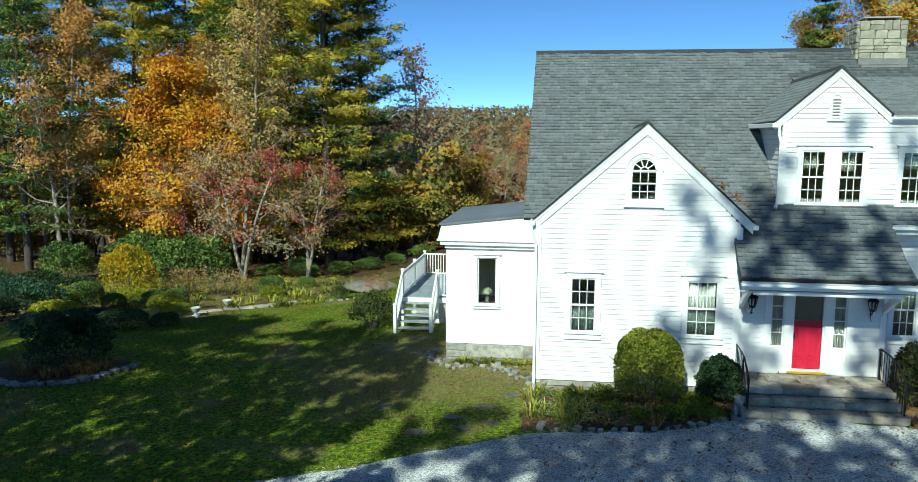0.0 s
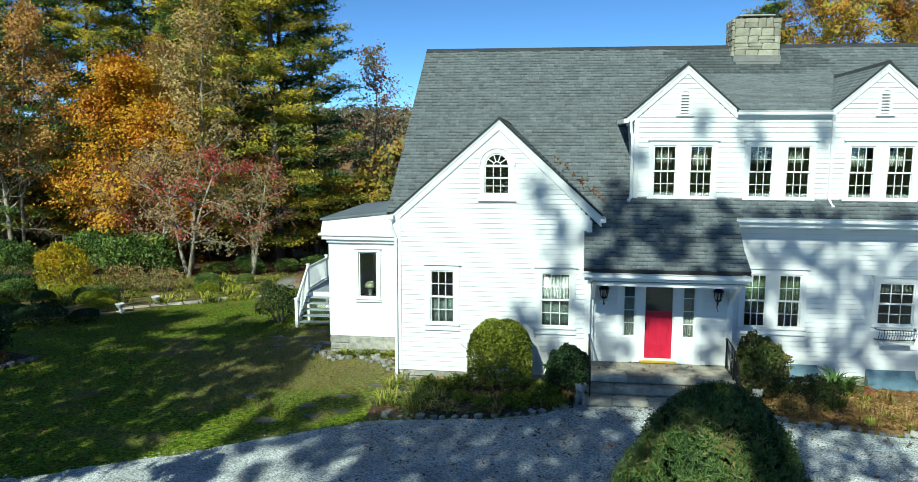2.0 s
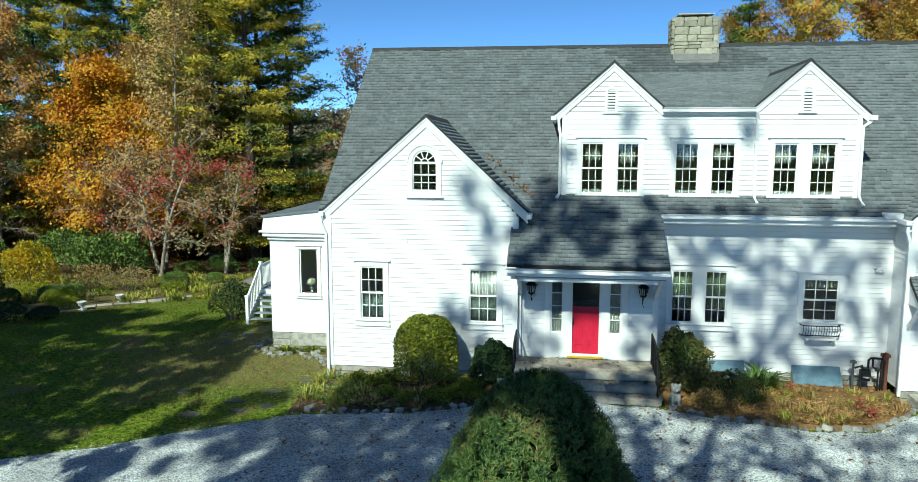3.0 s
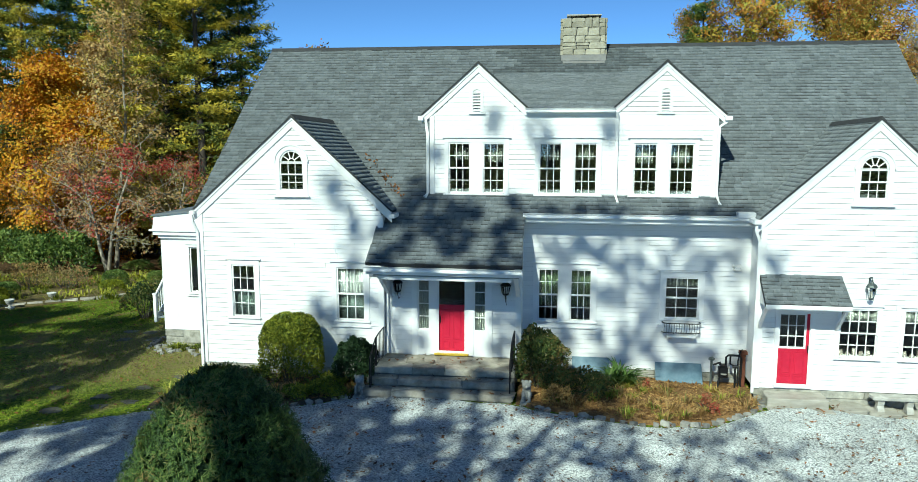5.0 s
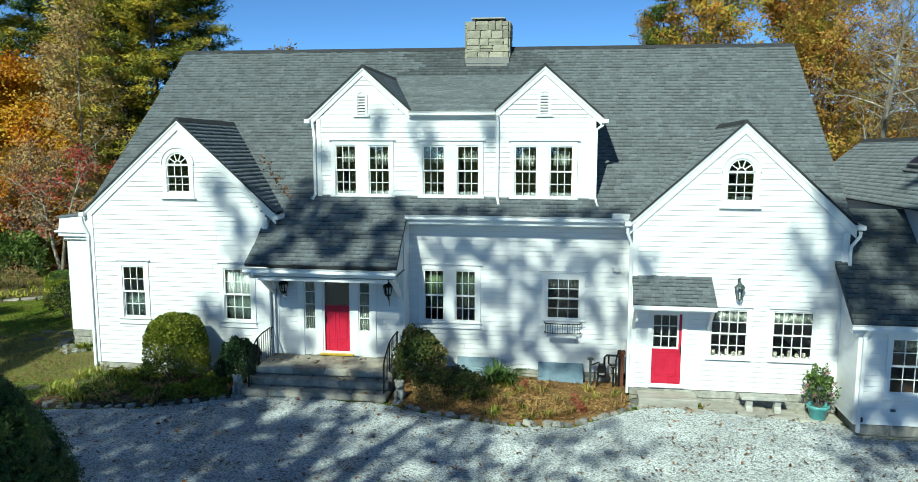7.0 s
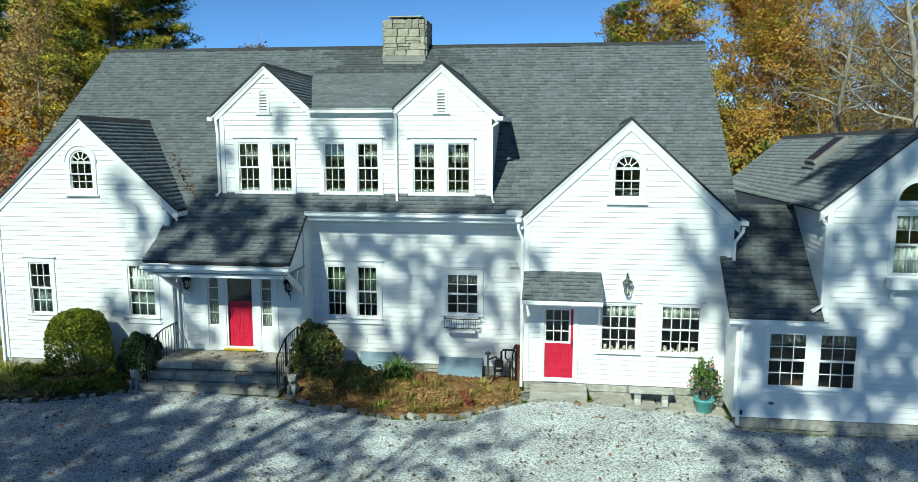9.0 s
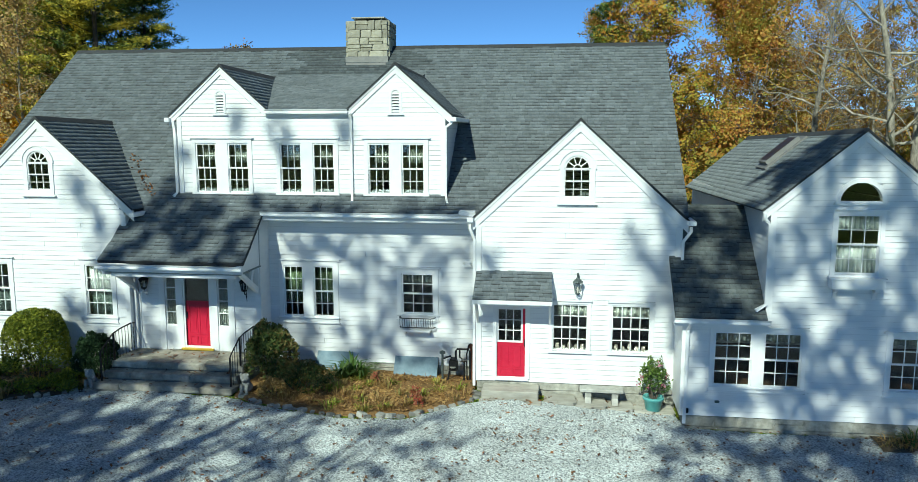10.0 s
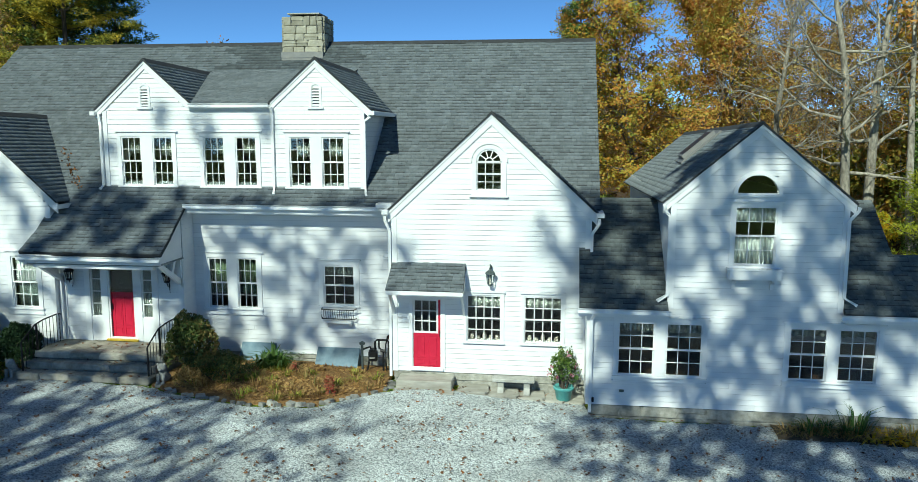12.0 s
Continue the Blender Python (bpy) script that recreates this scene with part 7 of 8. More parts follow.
again(DK, -24.6, 30.6, 2.0, 0.95)
LM = put(shrub("boxwood", 48, 0.8, 0.8, 0.75, 2600, 0.09, L_LIME, "clipped low yellow-green boxwood", 0.05, True), -16.9, 33.9, 0.0, 0.85)
again(BX, -19.5, 36.4, 1.0, 0.7)
again(LM, -18.4, 35.5, 1.0, 1.1)
again(LM, -21.6, 37.8, 2.0, 1.2)
again(LM, -25.4, 37.4, 0.4, 1.4)
again(LM, -14.4, 40.6, 0.9, 0.9)
JN = put(shrub("juniper", 49, 2.5, 1.6, 1.7, 6000, 0.16, L_BLUE, "wide spreading bluish juniper", 0.3), -26.2, 34.2)
put(shrub("dark_shrub", 50, 1.5, 1.3, 2.1, 5200, 0.14, L_DARK, "dense dark evergreen shrub in a stone-edged bed", 0.25), -14.9, 22.3)
again(JN, -20.5, 28.4, 1.0, 0.55)
for x, y, s in ((-18.6, 37.0, 0.6), (-21.2, 35.2, 0.55), (-25.6, 38.5, 0.9), (-28.6, 39.4, 1.0), (-15.0, 42.0, 0.7), (-13.6, 44.4, 0.5), (-29.5, 36.5, 1.1), (-33, 38, 1.2)):
    again(BX if s < 0.8 else DK, x, y, x, s * 1.2)
LG = put(shrub("leggy_shrub", 51, 0.95, 0.85, 1.5, 2600, 0.11, L_RHODO, "leggy shrub beside the deck stair", 0.3, stems=16), -5.3, 28.6)
again(LG, -9.6, 38.2, 1.0, 0.55)
again(WM, -7.6, 39.0, 2.0, 0.6)

# plants against the house
put(shrub("clipped_hedge", 61, 0.93, 0.78, 2.15, 15000, 0.085, L_HEDGE, "tall clipped yellow-green shrub by the gable wall", 0.05, True, fill=0.5), 5.1, 18.45)
HL = put(shrub("holly", 62, 0.62, 0.55, 1.42, 6500, 0.09, L_DARK, "small dark evergreen bush beside the steps", 0.2), 7.0, 18.45)
put(shrub("rhododendron", 63, 0.72, 0.66, 1.75, 5500, 0.12, L_RHODO, "dark leathery bush beside the railing", 0.22, aspect=0.4), 12.3, 18.85, sink=0.02)
put(shrub("azalea", 64, 0.95, 0.6, 0.85, 3400, 0.08, L_RHODO, "low evergreen azalea in the mulch bed", 0.3), 13.3, 18.3)
put(shrub("rusty_shrub", 65, 0.42, 0.36, 0.55, 1300, 0.07, L_DRY, "small bush with dry tan leaves", 0.3), 12.8, 17.6)
PN = put(shrub("perennial", 68, 0.42, 0.38, 0.42, 800, 0.08, L_HEDGE, "low leafy perennial fading in the bed", 0.4, stems=9), 3.5, 18.4)
for i, (x, y, s) in enumerate(((4.1, 17.6, 0.9), (4.8, 17.2, 0.8), (5.6, 17.3, 1.0), (6.2, 17.7, 1.0), (6.7, 17.5, 0.8), (3.0, 18.7, 1.0), (3.9, 18.7, 1.1), (2.9, 17.5, 0.8), (6.4, 18.3, 1.1))):
    again(PN, x, y, i * 1.3, s)
bush = shrub("pot_shrub", 66, 0.36, 0.34, 1.05, 900, 0.10, L_GREEN, "leafy green shrub with pink blossom growing in the pot", 0.45, category="plant", stems=10)
rs_b = np.random.RandomState(66)
bloom = np.array([(0.33, -0.1, 0.72), (-0.36, -0.12, 0.62), (-0.2, -0.3, 0.42), (0.12, -0.2, 1.02), (-0.4, 0.05, 0.4), (0.22, -0.3, 0.5)])
v, f = leaf_quads(np.repeat(bloom, 14, 0) + rs_b.normal(size=(84, 3)) * 0.035, 0.06, rs_b, 0.8)
arrays("blossom", v, f, PINK, bush, "pale pink blossom")
bush.matrix_basis = Matrix.Translation((POT_TOP[0], POT_TOP[1], POT_TOP[2] - 0.04))
ob = blades("iris_clump", 67, [(14.55, 19.55, roughly(14.55, 19.55) + 0.05, 1.0), (14.3, 19.4, roughly(14.3, 19.4) + 0.05, 0.85), (14.8, 19.5, roughly(14.8, 19.5) + 0.05, 0.85)], 0.85, 0.085, L_YUCCA, "clump of stiff sword-shaped green leaves", 40, 0.95)
rs_p = random.Random(14)


def bed_spots(n, x0, x1, y0, y1, keep, s0, s1, lift=0.05):
    out = []
    while len(out) < n:
        x, y = rs_p.uniform(x0, x1), rs_p.uniform(y0, y1)
        if keep(x, y):
            out.append((x, y, roughly(x, y) + lift, rs_p.uniform(s0, s1)))
    return out


def in_left_bed(x, y):
    return y > np.interp(x, DRIVE_X, DRIVE_Y) + 0.25 and y < GL - 0.05 and 1.5 < x < 7.4


def in_mid_bed(x, y):
    return y > np.interp(x, DRIVE_X, DRIVE_Y) + 0.25 and y < MID - 0.1 and 11.75 < x < 18.25


def bed(name, xs, low, high, material, label, rows=24, mound=0.08):
    return tagged(strip(name, xs, low, high, rows, material, 0.06, 0.05, mound), label, "garden bed", kind="structure")


def wob(x, s):
    return 0.15 * noise.noise((x * 1.3, s, 0)) + 0.06 * noise.noise((x * 5, s, 2))


bed("garden_bed_1", np.arange(1.7, 7.45, 0.1), lambda x: drive_edge(x) + 0.05 + wob(x, 1), lambda x: GL + 0.1, SOIL, "dark planted bed along the gable wall")
bed("garden_bed_2", np.arange(11.7, 18.25, 0.1), lambda x: drive_edge(x) + 0.05 + wob(x, 2), lambda x: MID + 0.1, MULCH, "orange-brown mulch bed before the middle wall")
bed("garden_bed_3", np.arange(-17.7, -12.9, 0.12), lambda x: 22.2 - 1.8 * math.sqrt(max(0.0, 1 - ((x + 15.3) / 2.45) ** 2)) + wob(x, 3), lambda x: 22.2 + 1.9 * math.sqrt(max(0.0, 1 - ((x + 15.3) / 2.45) ** 2)) + wob(x, 4), SOIL, "stone-edged garden bed on the lawn")
bed("garden_bed_4", np.arange(-40, -7, 0.2), lambda x: float(np.interp(x, [-40, -24, -19, -16, -13.5, -11.5, -7], [27.5, 29.6, 30.2, 32.6, 36.5, 41.5, 47.5])) + 3 * wob(x * 0.4, 5), lambda x: 50.0 + 2 * wob(x, 6), LITTER, "mixed shrub border at the lawn's edge", 40, 0.05)
bed("garden_bed_5", np.arange(28.6, 34.0, 0.12), lambda x: 17.05 + wob(x, 7), lambda x: WY + 0.1, SOIL, "narrow planted bed along the wing", 12, 0.05)
blades("daylily_clumps", 71, bed_spots(18, 1.7, 3.4, 16.6, 19.3, in_left_bed, 0.7, 1.15), 0.55, 0.03, L_STRAP, "clumps of yellowing daylily blades in the bed", 34, 0.8, kind="stuff", spread_r=0.2)
blades("perennials", 72, bed_spots(46, 2.6, 7.3, 16.6, 19.2, in_left_bed, 0.5, 1.0), 0.4, 0.045, L_DRY, "faded autumn perennials in the bed", 26, 0.9, kind="stuff", spread_r=0.22)
blades("ground_cover", 73, bed_spots(70, 1.8, 7.3, 16.6, 19.2, in_left_bed, 0.5, 1.0), 0.3, 0.06, L_GREEN, "low green ground cover in the bed", 22, 1.1, kind="stuff", spread_r=0.24)
blades("bed_tufts", 74, bed_spots(34, 12.6, 18.0, 16.9, 19.6, in_mid_bed, 0.6, 1.1), 0.36, 0.025, L_STRAP, "yellow-green tufts in the mulch bed", 30, 0.8, kind="stuff", spread_r=0.16)
blades("dry_stalks", 75, bed_spots(56, 12.6, 18.0, 16.9, 19.8, in_mid_bed, 0.5, 1.1), 0.4, 0.03, L_DRY, "dry brown stalks in the mulch bed", 16, 0.7, kind="stuff", spread_r=0.2)
RC = put(shrub("red_flower", 76, 0.12, 0.12, 0.42, 200, 0.07, L_RED, "small dark red flowering plant", 0.3, stems=4, category="plant"), 15.3, 19.2)
again(RC, 16.9, 17.6, 1.0, 1.0)
again(RC, 16.75, 18.0, 2.0, 1.2)
blades("ornamental_grass", 77, [(x, y, roughly(x, y) + 0.02, s) for x, y, s in ((29.5, 17.55, 0.75), (29.85, 17.5, 0.7), (30.6, 17.6, 1.25), (30.3, 17.45, 0.6))], 0.8, 0.028, L_YUCCA, "clump of arching green ornamental grass", 60, 0.8, spread_r=0.22)
blades("dry_grass_clump", 83, [(28.9 + 0.27 * i, 17.5 - 0.06 * (i % 3), roughly(29, 17.5) + 0.02, 0.7 + 0.1 * (i % 4)) for i in range(12)], 0.5, 0.03, L_DRY, "brown collapsed grass in the narrow bed", 34, 1.2, spread_r=0.3, kind="stuff")
blades("hosta_leaves", 78, [(30.9 + 0.35 * i, 17.45 - 0.05 * (i % 3), roughly(31, 17.4) + 0.02, 0.9) for i in range(8)], 0.4, 0.09, L_FORSY, "yellowed collapsing hosta leaves", 26, 1.3, spread_r=0.3, kind="stuff")
blades("annex_weeds", 79, [(-0.8 + 0.28 * i, 22.55 - 0.1 * (i % 3), roughly(0.5, 22.5), rs_p.uniform(0.5, 1.0)) for i in range(11)], 0.28, 0.06, L_HEDGE, "weedy yellow-green plants by the annex footing", 34, 1.4, kind="stuff", spread_r=0.25)
blades("island_bed_plants", 80, [(-15.3 + 2.0 * math.cos(i * 1.7) * (0.4 + 0.6 * ((i * 37) % 10) / 10), 22.2 + 1.5 * math.sin(i * 1.7) * (0.4 + 0.6 * ((i * 53) % 10) / 10), roughly(-14, 21) + 0.02, 0.9) for i in range(34)], 0.6, 0.05, L_DRY, "brown faded plants in the stone-edged bed", 26, 0.9, kind="stuff", spread_r=0.25)
rs_w = random.Random(44)
blades("border_ground_cover", 82, [(x, y, roughly(x, y), rs_w.uniform(0.6, 1.3)) for x, y in ((rs_w.uniform(-26, -7), rs_w.uniform(33, 50)) for _ in range(300)) if y > 38 + (x + 16) * 0.9], 0.24, 0.1, L_HEDGE, "low yellow-green ground cover of the border", 14, 1.1, kind="stuff", spread_r=0.4)
blades("border_plants", 81, [(x, y, roughly(x, y), rs_w.uniform(0.6, 1.4)) for x, y in ((rs_w.uniform(-30, -11), rs_w.uniform(35, 47)) for _ in range(240)) if y > 33 + (x + 20) * 0.55], 0.5, 0.07, L_HEDGE, "mixed fading perennials of the shrub border", 16, 1.0, kind="stuff", spread_r=0.35)

# the big arborvitae close to the camera's path
rs_a = np.random.RandomState(77)
nt, per_t = 7200, 24
hz = rs_a.uniform(0, 1, nt) ** 0.72
ang = rs_a.uniform(0, 2 * math.pi, nt)
gy, gx = 6.1, 8.72
g0 = roughly(gx, gy)
H_ARB = 3.66 - g0
prof = np.interp(hz, [0, 0.15, 0.45, 0.65, 0.8, 0.9, 0.97, 1.0], [1.62, 1.72, 1.58, 1.31, 1.0, 0.74, 0.46, 0.18])
lob = np.array([noise.noise((2.2 * math.cos(a), 2.2 * math.sin(a), h * 6)) + 0.7 * noise.noise((5 * math.cos(a), 5 * math.sin(a), h * 15)) for a, h in zip(ang, hz)])
rr = prof * (1 + 0.13 * lob) * np.where(rs_a.uniform(size=nt) < 0.3, rs_a.uniform(0.55, 0.95, nt), 1 - np.abs(rs_a.normal(size=nt)) * 0.05) - 0.08
cen = np.stack([rr * np.cos(ang), rr * np.sin(ang), hz * H_ARB * 0.97], 1)
# each tuft is a flat fan of narrow leaflets
axis = np.stack([np.cos(ang), np.sin(ang), rs_a.uniform(0.1, 1.5, nt)], 1) + rs_a.normal(size=(nt, 3)) * 0.35
axis /= np.linalg.norm(axis, axis=1, keepdims=True)
across = np.cross(axis, rs_a.normal(size=(nt, 3)))
across /= np.linalg.norm(across, axis=1, keepdims=True)
run = rs_a.uniform(0, 0.15, (nt, per_t, 1))
fan = rs_a.uniform(-1, 1, (nt, per_t, 1))
at_ = cen[:, None] + axis[:, None] * run + across[:, None] * fan * (0.03 + 0.28 * run) + rs_a.normal(size=(nt, per_t, 3)) * 0.012
lean = axis[:, None] + across[:, None] * fan * 0.9
outer = np.stack([np.cos(ang), np.sin(ang), np.full(nt, 0.55)], 1)
shingled = (outer + 0.5 * np.cross(axis, across))[:, None] + np.zeros_like(lean)
v, f = leaf_quads(at_.reshape(-1, 3), 0.07, rs_a, 0.18, lean.reshape(-1, 3) * 2.5, 0.4, face=shingled.reshape(-1, 3) * 1.4)
arb = thing("arborvitae", (gx, gy, g0), "large feathery green arborvitae standing in the gravel", "shrub")
v = v + np.array((gx, gy, g0))
arrays("sprays", v, f, L_ARB, arb)
# core leaves take a darker colour for the shade inside the bush
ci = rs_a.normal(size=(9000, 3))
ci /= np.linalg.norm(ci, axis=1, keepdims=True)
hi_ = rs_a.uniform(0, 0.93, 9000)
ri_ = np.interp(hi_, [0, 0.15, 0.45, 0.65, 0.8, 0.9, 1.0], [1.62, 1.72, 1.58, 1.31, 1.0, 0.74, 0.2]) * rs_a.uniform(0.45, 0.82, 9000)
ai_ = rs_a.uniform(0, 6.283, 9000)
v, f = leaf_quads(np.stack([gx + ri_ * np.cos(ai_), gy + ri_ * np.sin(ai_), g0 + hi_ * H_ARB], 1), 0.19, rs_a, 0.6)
arrays("inner_foliage", v, f, L_DARK, arb, "inner foliage with its shade put into a darker colour")
w = Wood()
w.limb(wander(np.random.RandomState(2), (gx, gy, g0 - 0.1), (0, 0, 1), H_ARB * 0.92, 8, 0.03), 0.13, 0.02, 7)
arrays("trunk", np.array(w.v), np.array(w.f), BARK, arb)
bed("garden_bed_6", np.arange(6.45, 10.95, 0.12), lambda x: 5.8 - 2.4 * math.sqrt(max(0.0, 1 - ((x - 8.7) / 2.3) ** 2)) + wob(x, 8), lambda x: 5.8 + 2.4 * math.sqrt(max(0.0, 1 - ((x - 8.7) / 2.3) ** 2)) + wob(x, 9), SOIL, "bare soil round the arborvitae")

# trees that stand behind the camera and shade the place
SH2 = pine("shade_pine", 92, 29.0, 4.6, 0.3, L_DPINE, "tall white pine beyond the drive", 7800, 0.34, 0.6, 0.16)
put(SH2, -21.0, 0.0, 2.0, 0.92)
for x, y, size, turn in ((-25.0, -2.0, 1.0, 3.0), (-29.0, 1.0, 1.0, 0.6)):
    again(SH2, x, y, turn, size)
TA, TE = math.tan(radians(SUN_AZ)), math.tan(radians(SUN_EL)) / math.cos(radians(SUN_AZ))
rs_s = np.random.RandomState(3)
SHADED = []          # where the trees' shade falls: x, y, z, the size of the patch, how far back the trees stand and how thick their leaves


def shade_on(y, rows):
    """Single boughs that shade a wall that stands at y."""
    for x, z, r in rows:
        SHADED.append((x, y, z, r, -10.0, 0.7))


def dapple(x0, x1, a0, a1, at, cover, seed, step=0.4, grain=0.75, r=(0.2, 0.3), long=1.0, back=-10.0, dense=1.0):
    """Uneven foliage over a stretch; at(a) gives y and z, cover(x, a) how closed it is, 0 to 1."""
    for x in np.arange(x0, x1, step):
        for a in np.arange(a0, a1, step):
            px, pa = x + rs_s.normal() * 0.12, a + rs_s.normal() * 0.12
            k = noise.noise((px * grain / long, pa * grain, seed)) + 0.45 * noise.noise((px * grain * 2.3 / long, pa * grain * 2.3, seed + 5))
            if k < (cover(px, pa) - 0.5) * 1.25:
                y, z = at(pa)
                SHADED.append((px, y, z, rs_s.uniform(*r), back, dense))


shade_on(19.45, [(6.1, 5.0, 0.42), (6.45, 4.3, 0.45), (6.9, 3.6, 0.4), (6.7, 2.7, 0.35), (5.8, 1.1, 0.45), (6.5, 0.5, 0.55), (7.3, 1.5, 0.35), (4.6, -0.2, 0.35)])
shade_on(20.6, [(10.7, 6.7, 0.4), (12.2, 6.6, 0.48), (12.35, 5.7, 0.25), (14.2, 6.5, 0.35), (9.0, 5.9, 0.25), (8.3, 5.2, 0.5), (8.9, 4.6, 0.45)])
shade_on(19.43, [(18.65, 2.95, 0.3), (18.6, 1.2, 0.2), (22.8, 3.4, 0.45), (23.4, 2.7, 0.5), (23.2, 1.9, 0.32), (23.6, 4.0, 0.36), (23.9, 5.4, 0.45), (24.4, 4.6, 0.45)])
shade_on(19.7, [(7.95, 0.75, 0.33), (8.25, 0.2, 0.3), (11.2, 0.7, 0.33), (11.0, 0.2, 0.3), (8.7, 0.4, 0.2)])
dapple(7.6, 11.7, 0.0, 2.5, lambda a: (18.3 + a, 2.5 + 0.78 * a), lambda x, a: 0.5 + 0.12 * min(a, 1.8), 3.0, 0.32, 1.25, (0.16, 0.24))
dapple(7.6, 11.6, 17.5, 19.7, lambda a: (a, -0.2), lambda x, a: 0.78 if a < 18.5 else 0.34, 53.0, 0.34, 0.9)
dapple(7.7, 11.6, 0.2, 1.5, lambda a: (19.75, a), lambda x, a: 0.2, 59.0, 0.36, 0.9, (0.16, 0.24))
dapple(11.8, 18.3, -0.5, 4.2, lambda a: (20.5, a), lambda x, a: 0.60, 11.0, 0.3, 1.45, (0.16, 0.26), dense=0.36)
dapple(11.8, 14.4, 16.6, 19.6, lambda a: (a, -0.5), lambda x, a: 0.62, 89.0, 0.34, 1.2, (0.16, 0.26), dense=0.5)
dapple(23.9, 33.5, -0.8, 1.8, lambda a: (18.0, a), lambda x, a: 0.68, 17.0, 0.34, 0.95, (0.17, 0.25), dense=0.7)
dapple(25.8, 30.4, 1.8, 6.6, lambda a: (18.0, a), lambda x, a: 0.60, 23.0, 0.34, 0.95, (0.17, 0.25), dense=0.6)
dapple(23.6, 25.9, 0.0, 3.2, lambda a: (17.8 + a, 1.9 + 0.79 * a), lambda x, a: 0.70, 29.0, 0.36, 0.9)
dapple(30.2, 34.0, 0.0, 3.2, lambda a: (17.8 + a, 1.9 + 0.79 * a), lambda x, a: 0.75, 31.0, 0.36, 0.9)
dapple(26.2, 28.0, 0.0, 3.0, lambda a: (18.0 + a, 5.9), lambda x, a: 0.85 - 0.12 * a, 61.0, 0.4)
dapple(-1.6, 10.2, 11.0, 17.6, lambda a: (a, -0.75), lambda x, a: 0.97 if x > 3 and a < 16.2 else 0.88 if x > 3 else 0.58 if x > 0.5 else 0.42, 37.0, 0.5, 0.5, (0.26, 0.38))
dapple(3.0, 7.4, 16.4, 18.6, lambda a: (a, -0.5), lambda x, a: 0.9, 41.0, 0.42)
dapple(10.2, 21.0, 11.0, 16.4, lambda a: (a, -0.75), lambda x, a: (0.42 if x < 12.5 else 0.2) if a < 14.0 else 0.08, 43.0, 0.45, 0.6, (0.14, 0.2))
dapple(10.0, 18.6, 11.0, 17.2, lambda a: (a, -0.75), lambda x, a: 0.64 if x < 15 else 0.46, 67.0, 0.42, 0.95, (0.18, 0.28), dense=0.3)
dapple(23.4, 34.0, 11.0, 17.6, lambda a: (a, -0.9), lambda x, a: float(np.interp(x, [23.4, 25.5, 27.5], [0.1, 0.36, 0.46])) + (0.14 if a > 15.8 else 0.0), 47.0, 0.34, 1.1, (0.15, 0.23))
dapple(23.0, 34.0, 11.0, 17.8, lambda a: (a, -0.9), lambda x, a: 0.55 if a < 14 else 0.66, 83.0, 0.36, 1.3, (0.18, 0.3), dense=0.22)


def lawn_shade(x, y):
    """The lawn lies in streaky shade but for its sunny corner by the house and its far side."""
    inside = x < np.interp(y, [12, 15, 18, 21, 28], [-3.8, -3.0, -1.8, -1.5, -1.3]) and y < np.interp(x, [-18, -12, -5], [36.5, 33.0, 29.0])
    if y < np.interp(x, DRIVE_X, DRIVE_Y):
        return 0.3
    return float(np.interp(y, [17, 20, 26, 30], [0.96, 0.79, 0.66, 0.52])) if inside else 0.0


dapple(-20.0, -1.0, 11.5, 37.0, lambda a: (a, -1.5 - 0.04 * max(0.0, a - 20)), lawn_shade, 71.0, 0.52, 0.62, (0.26, 0.38), 2.6, 1.0)

shade_on(18.0, [(27.75, 3.3, 0.3), (28.2, 3.55, 0.34), (27.7, 3.85, 0.26)])

# the great oak's forked limbs, each with its girth: across and up, in the plane of its trunk
FORKS = [(0.19, [(5.2, 14.6), (4.78, 17.6), (4.45, 19.1), (3.95, 20.1), (3.36, 21.1), (2.9, 23.4)]), (0.15, [(5.0, 15.2), (4.36, 17.5), (4.29, 18.5), (3.98, 19.7)]),
         (0.20, [(5.5, 14.8), (5.76, 17.7), (5.75, 18.7), (5.65, 19.8), (5.8, 20.7), (6.1, 24.0)]), (0.14, [(4.75, 17.4), (5.38, 18.8), (5.66, 19.7)]),
         (0.13, [(5.7, 15.4), (6.32, 17.8), (6.6, 18.6), (7.14, 19.0), (7.85, 19.2)]), (0.09, [(6.57, 18.6), (6.75, 19.4), (6.88, 20.0), (7.3, 22.0)])]
GREAT = (5.27, -10.0)
OAKS = [(0.6, -9.4), GREAT, (8.4, -11.2), (11.6, -10.9), (19.6, -9.8), (23.0, -10.6), (26.6, -9.4), (-10.0, 1.2), (-12.5, 0.4), (-15.5, 1.6), (-19.0, 0.8), (-23.5, 1.2)]
crowns = {o: [] for o in OAKS}
for x, y, z, r, back, dense in SHADED:
    plane = back + rs_s.uniform(-1.3, 1.3)
    d = plane - y
    spot = np.array((x + d * TA, plane, z - d * TE))
    crowns[min(OAKS, key=lambda o: abs(o[0] - spot[0]) + 3.0 * max(0.0, abs(o[1] - spot[1]) - 3.0))].append((spot, r, dense))
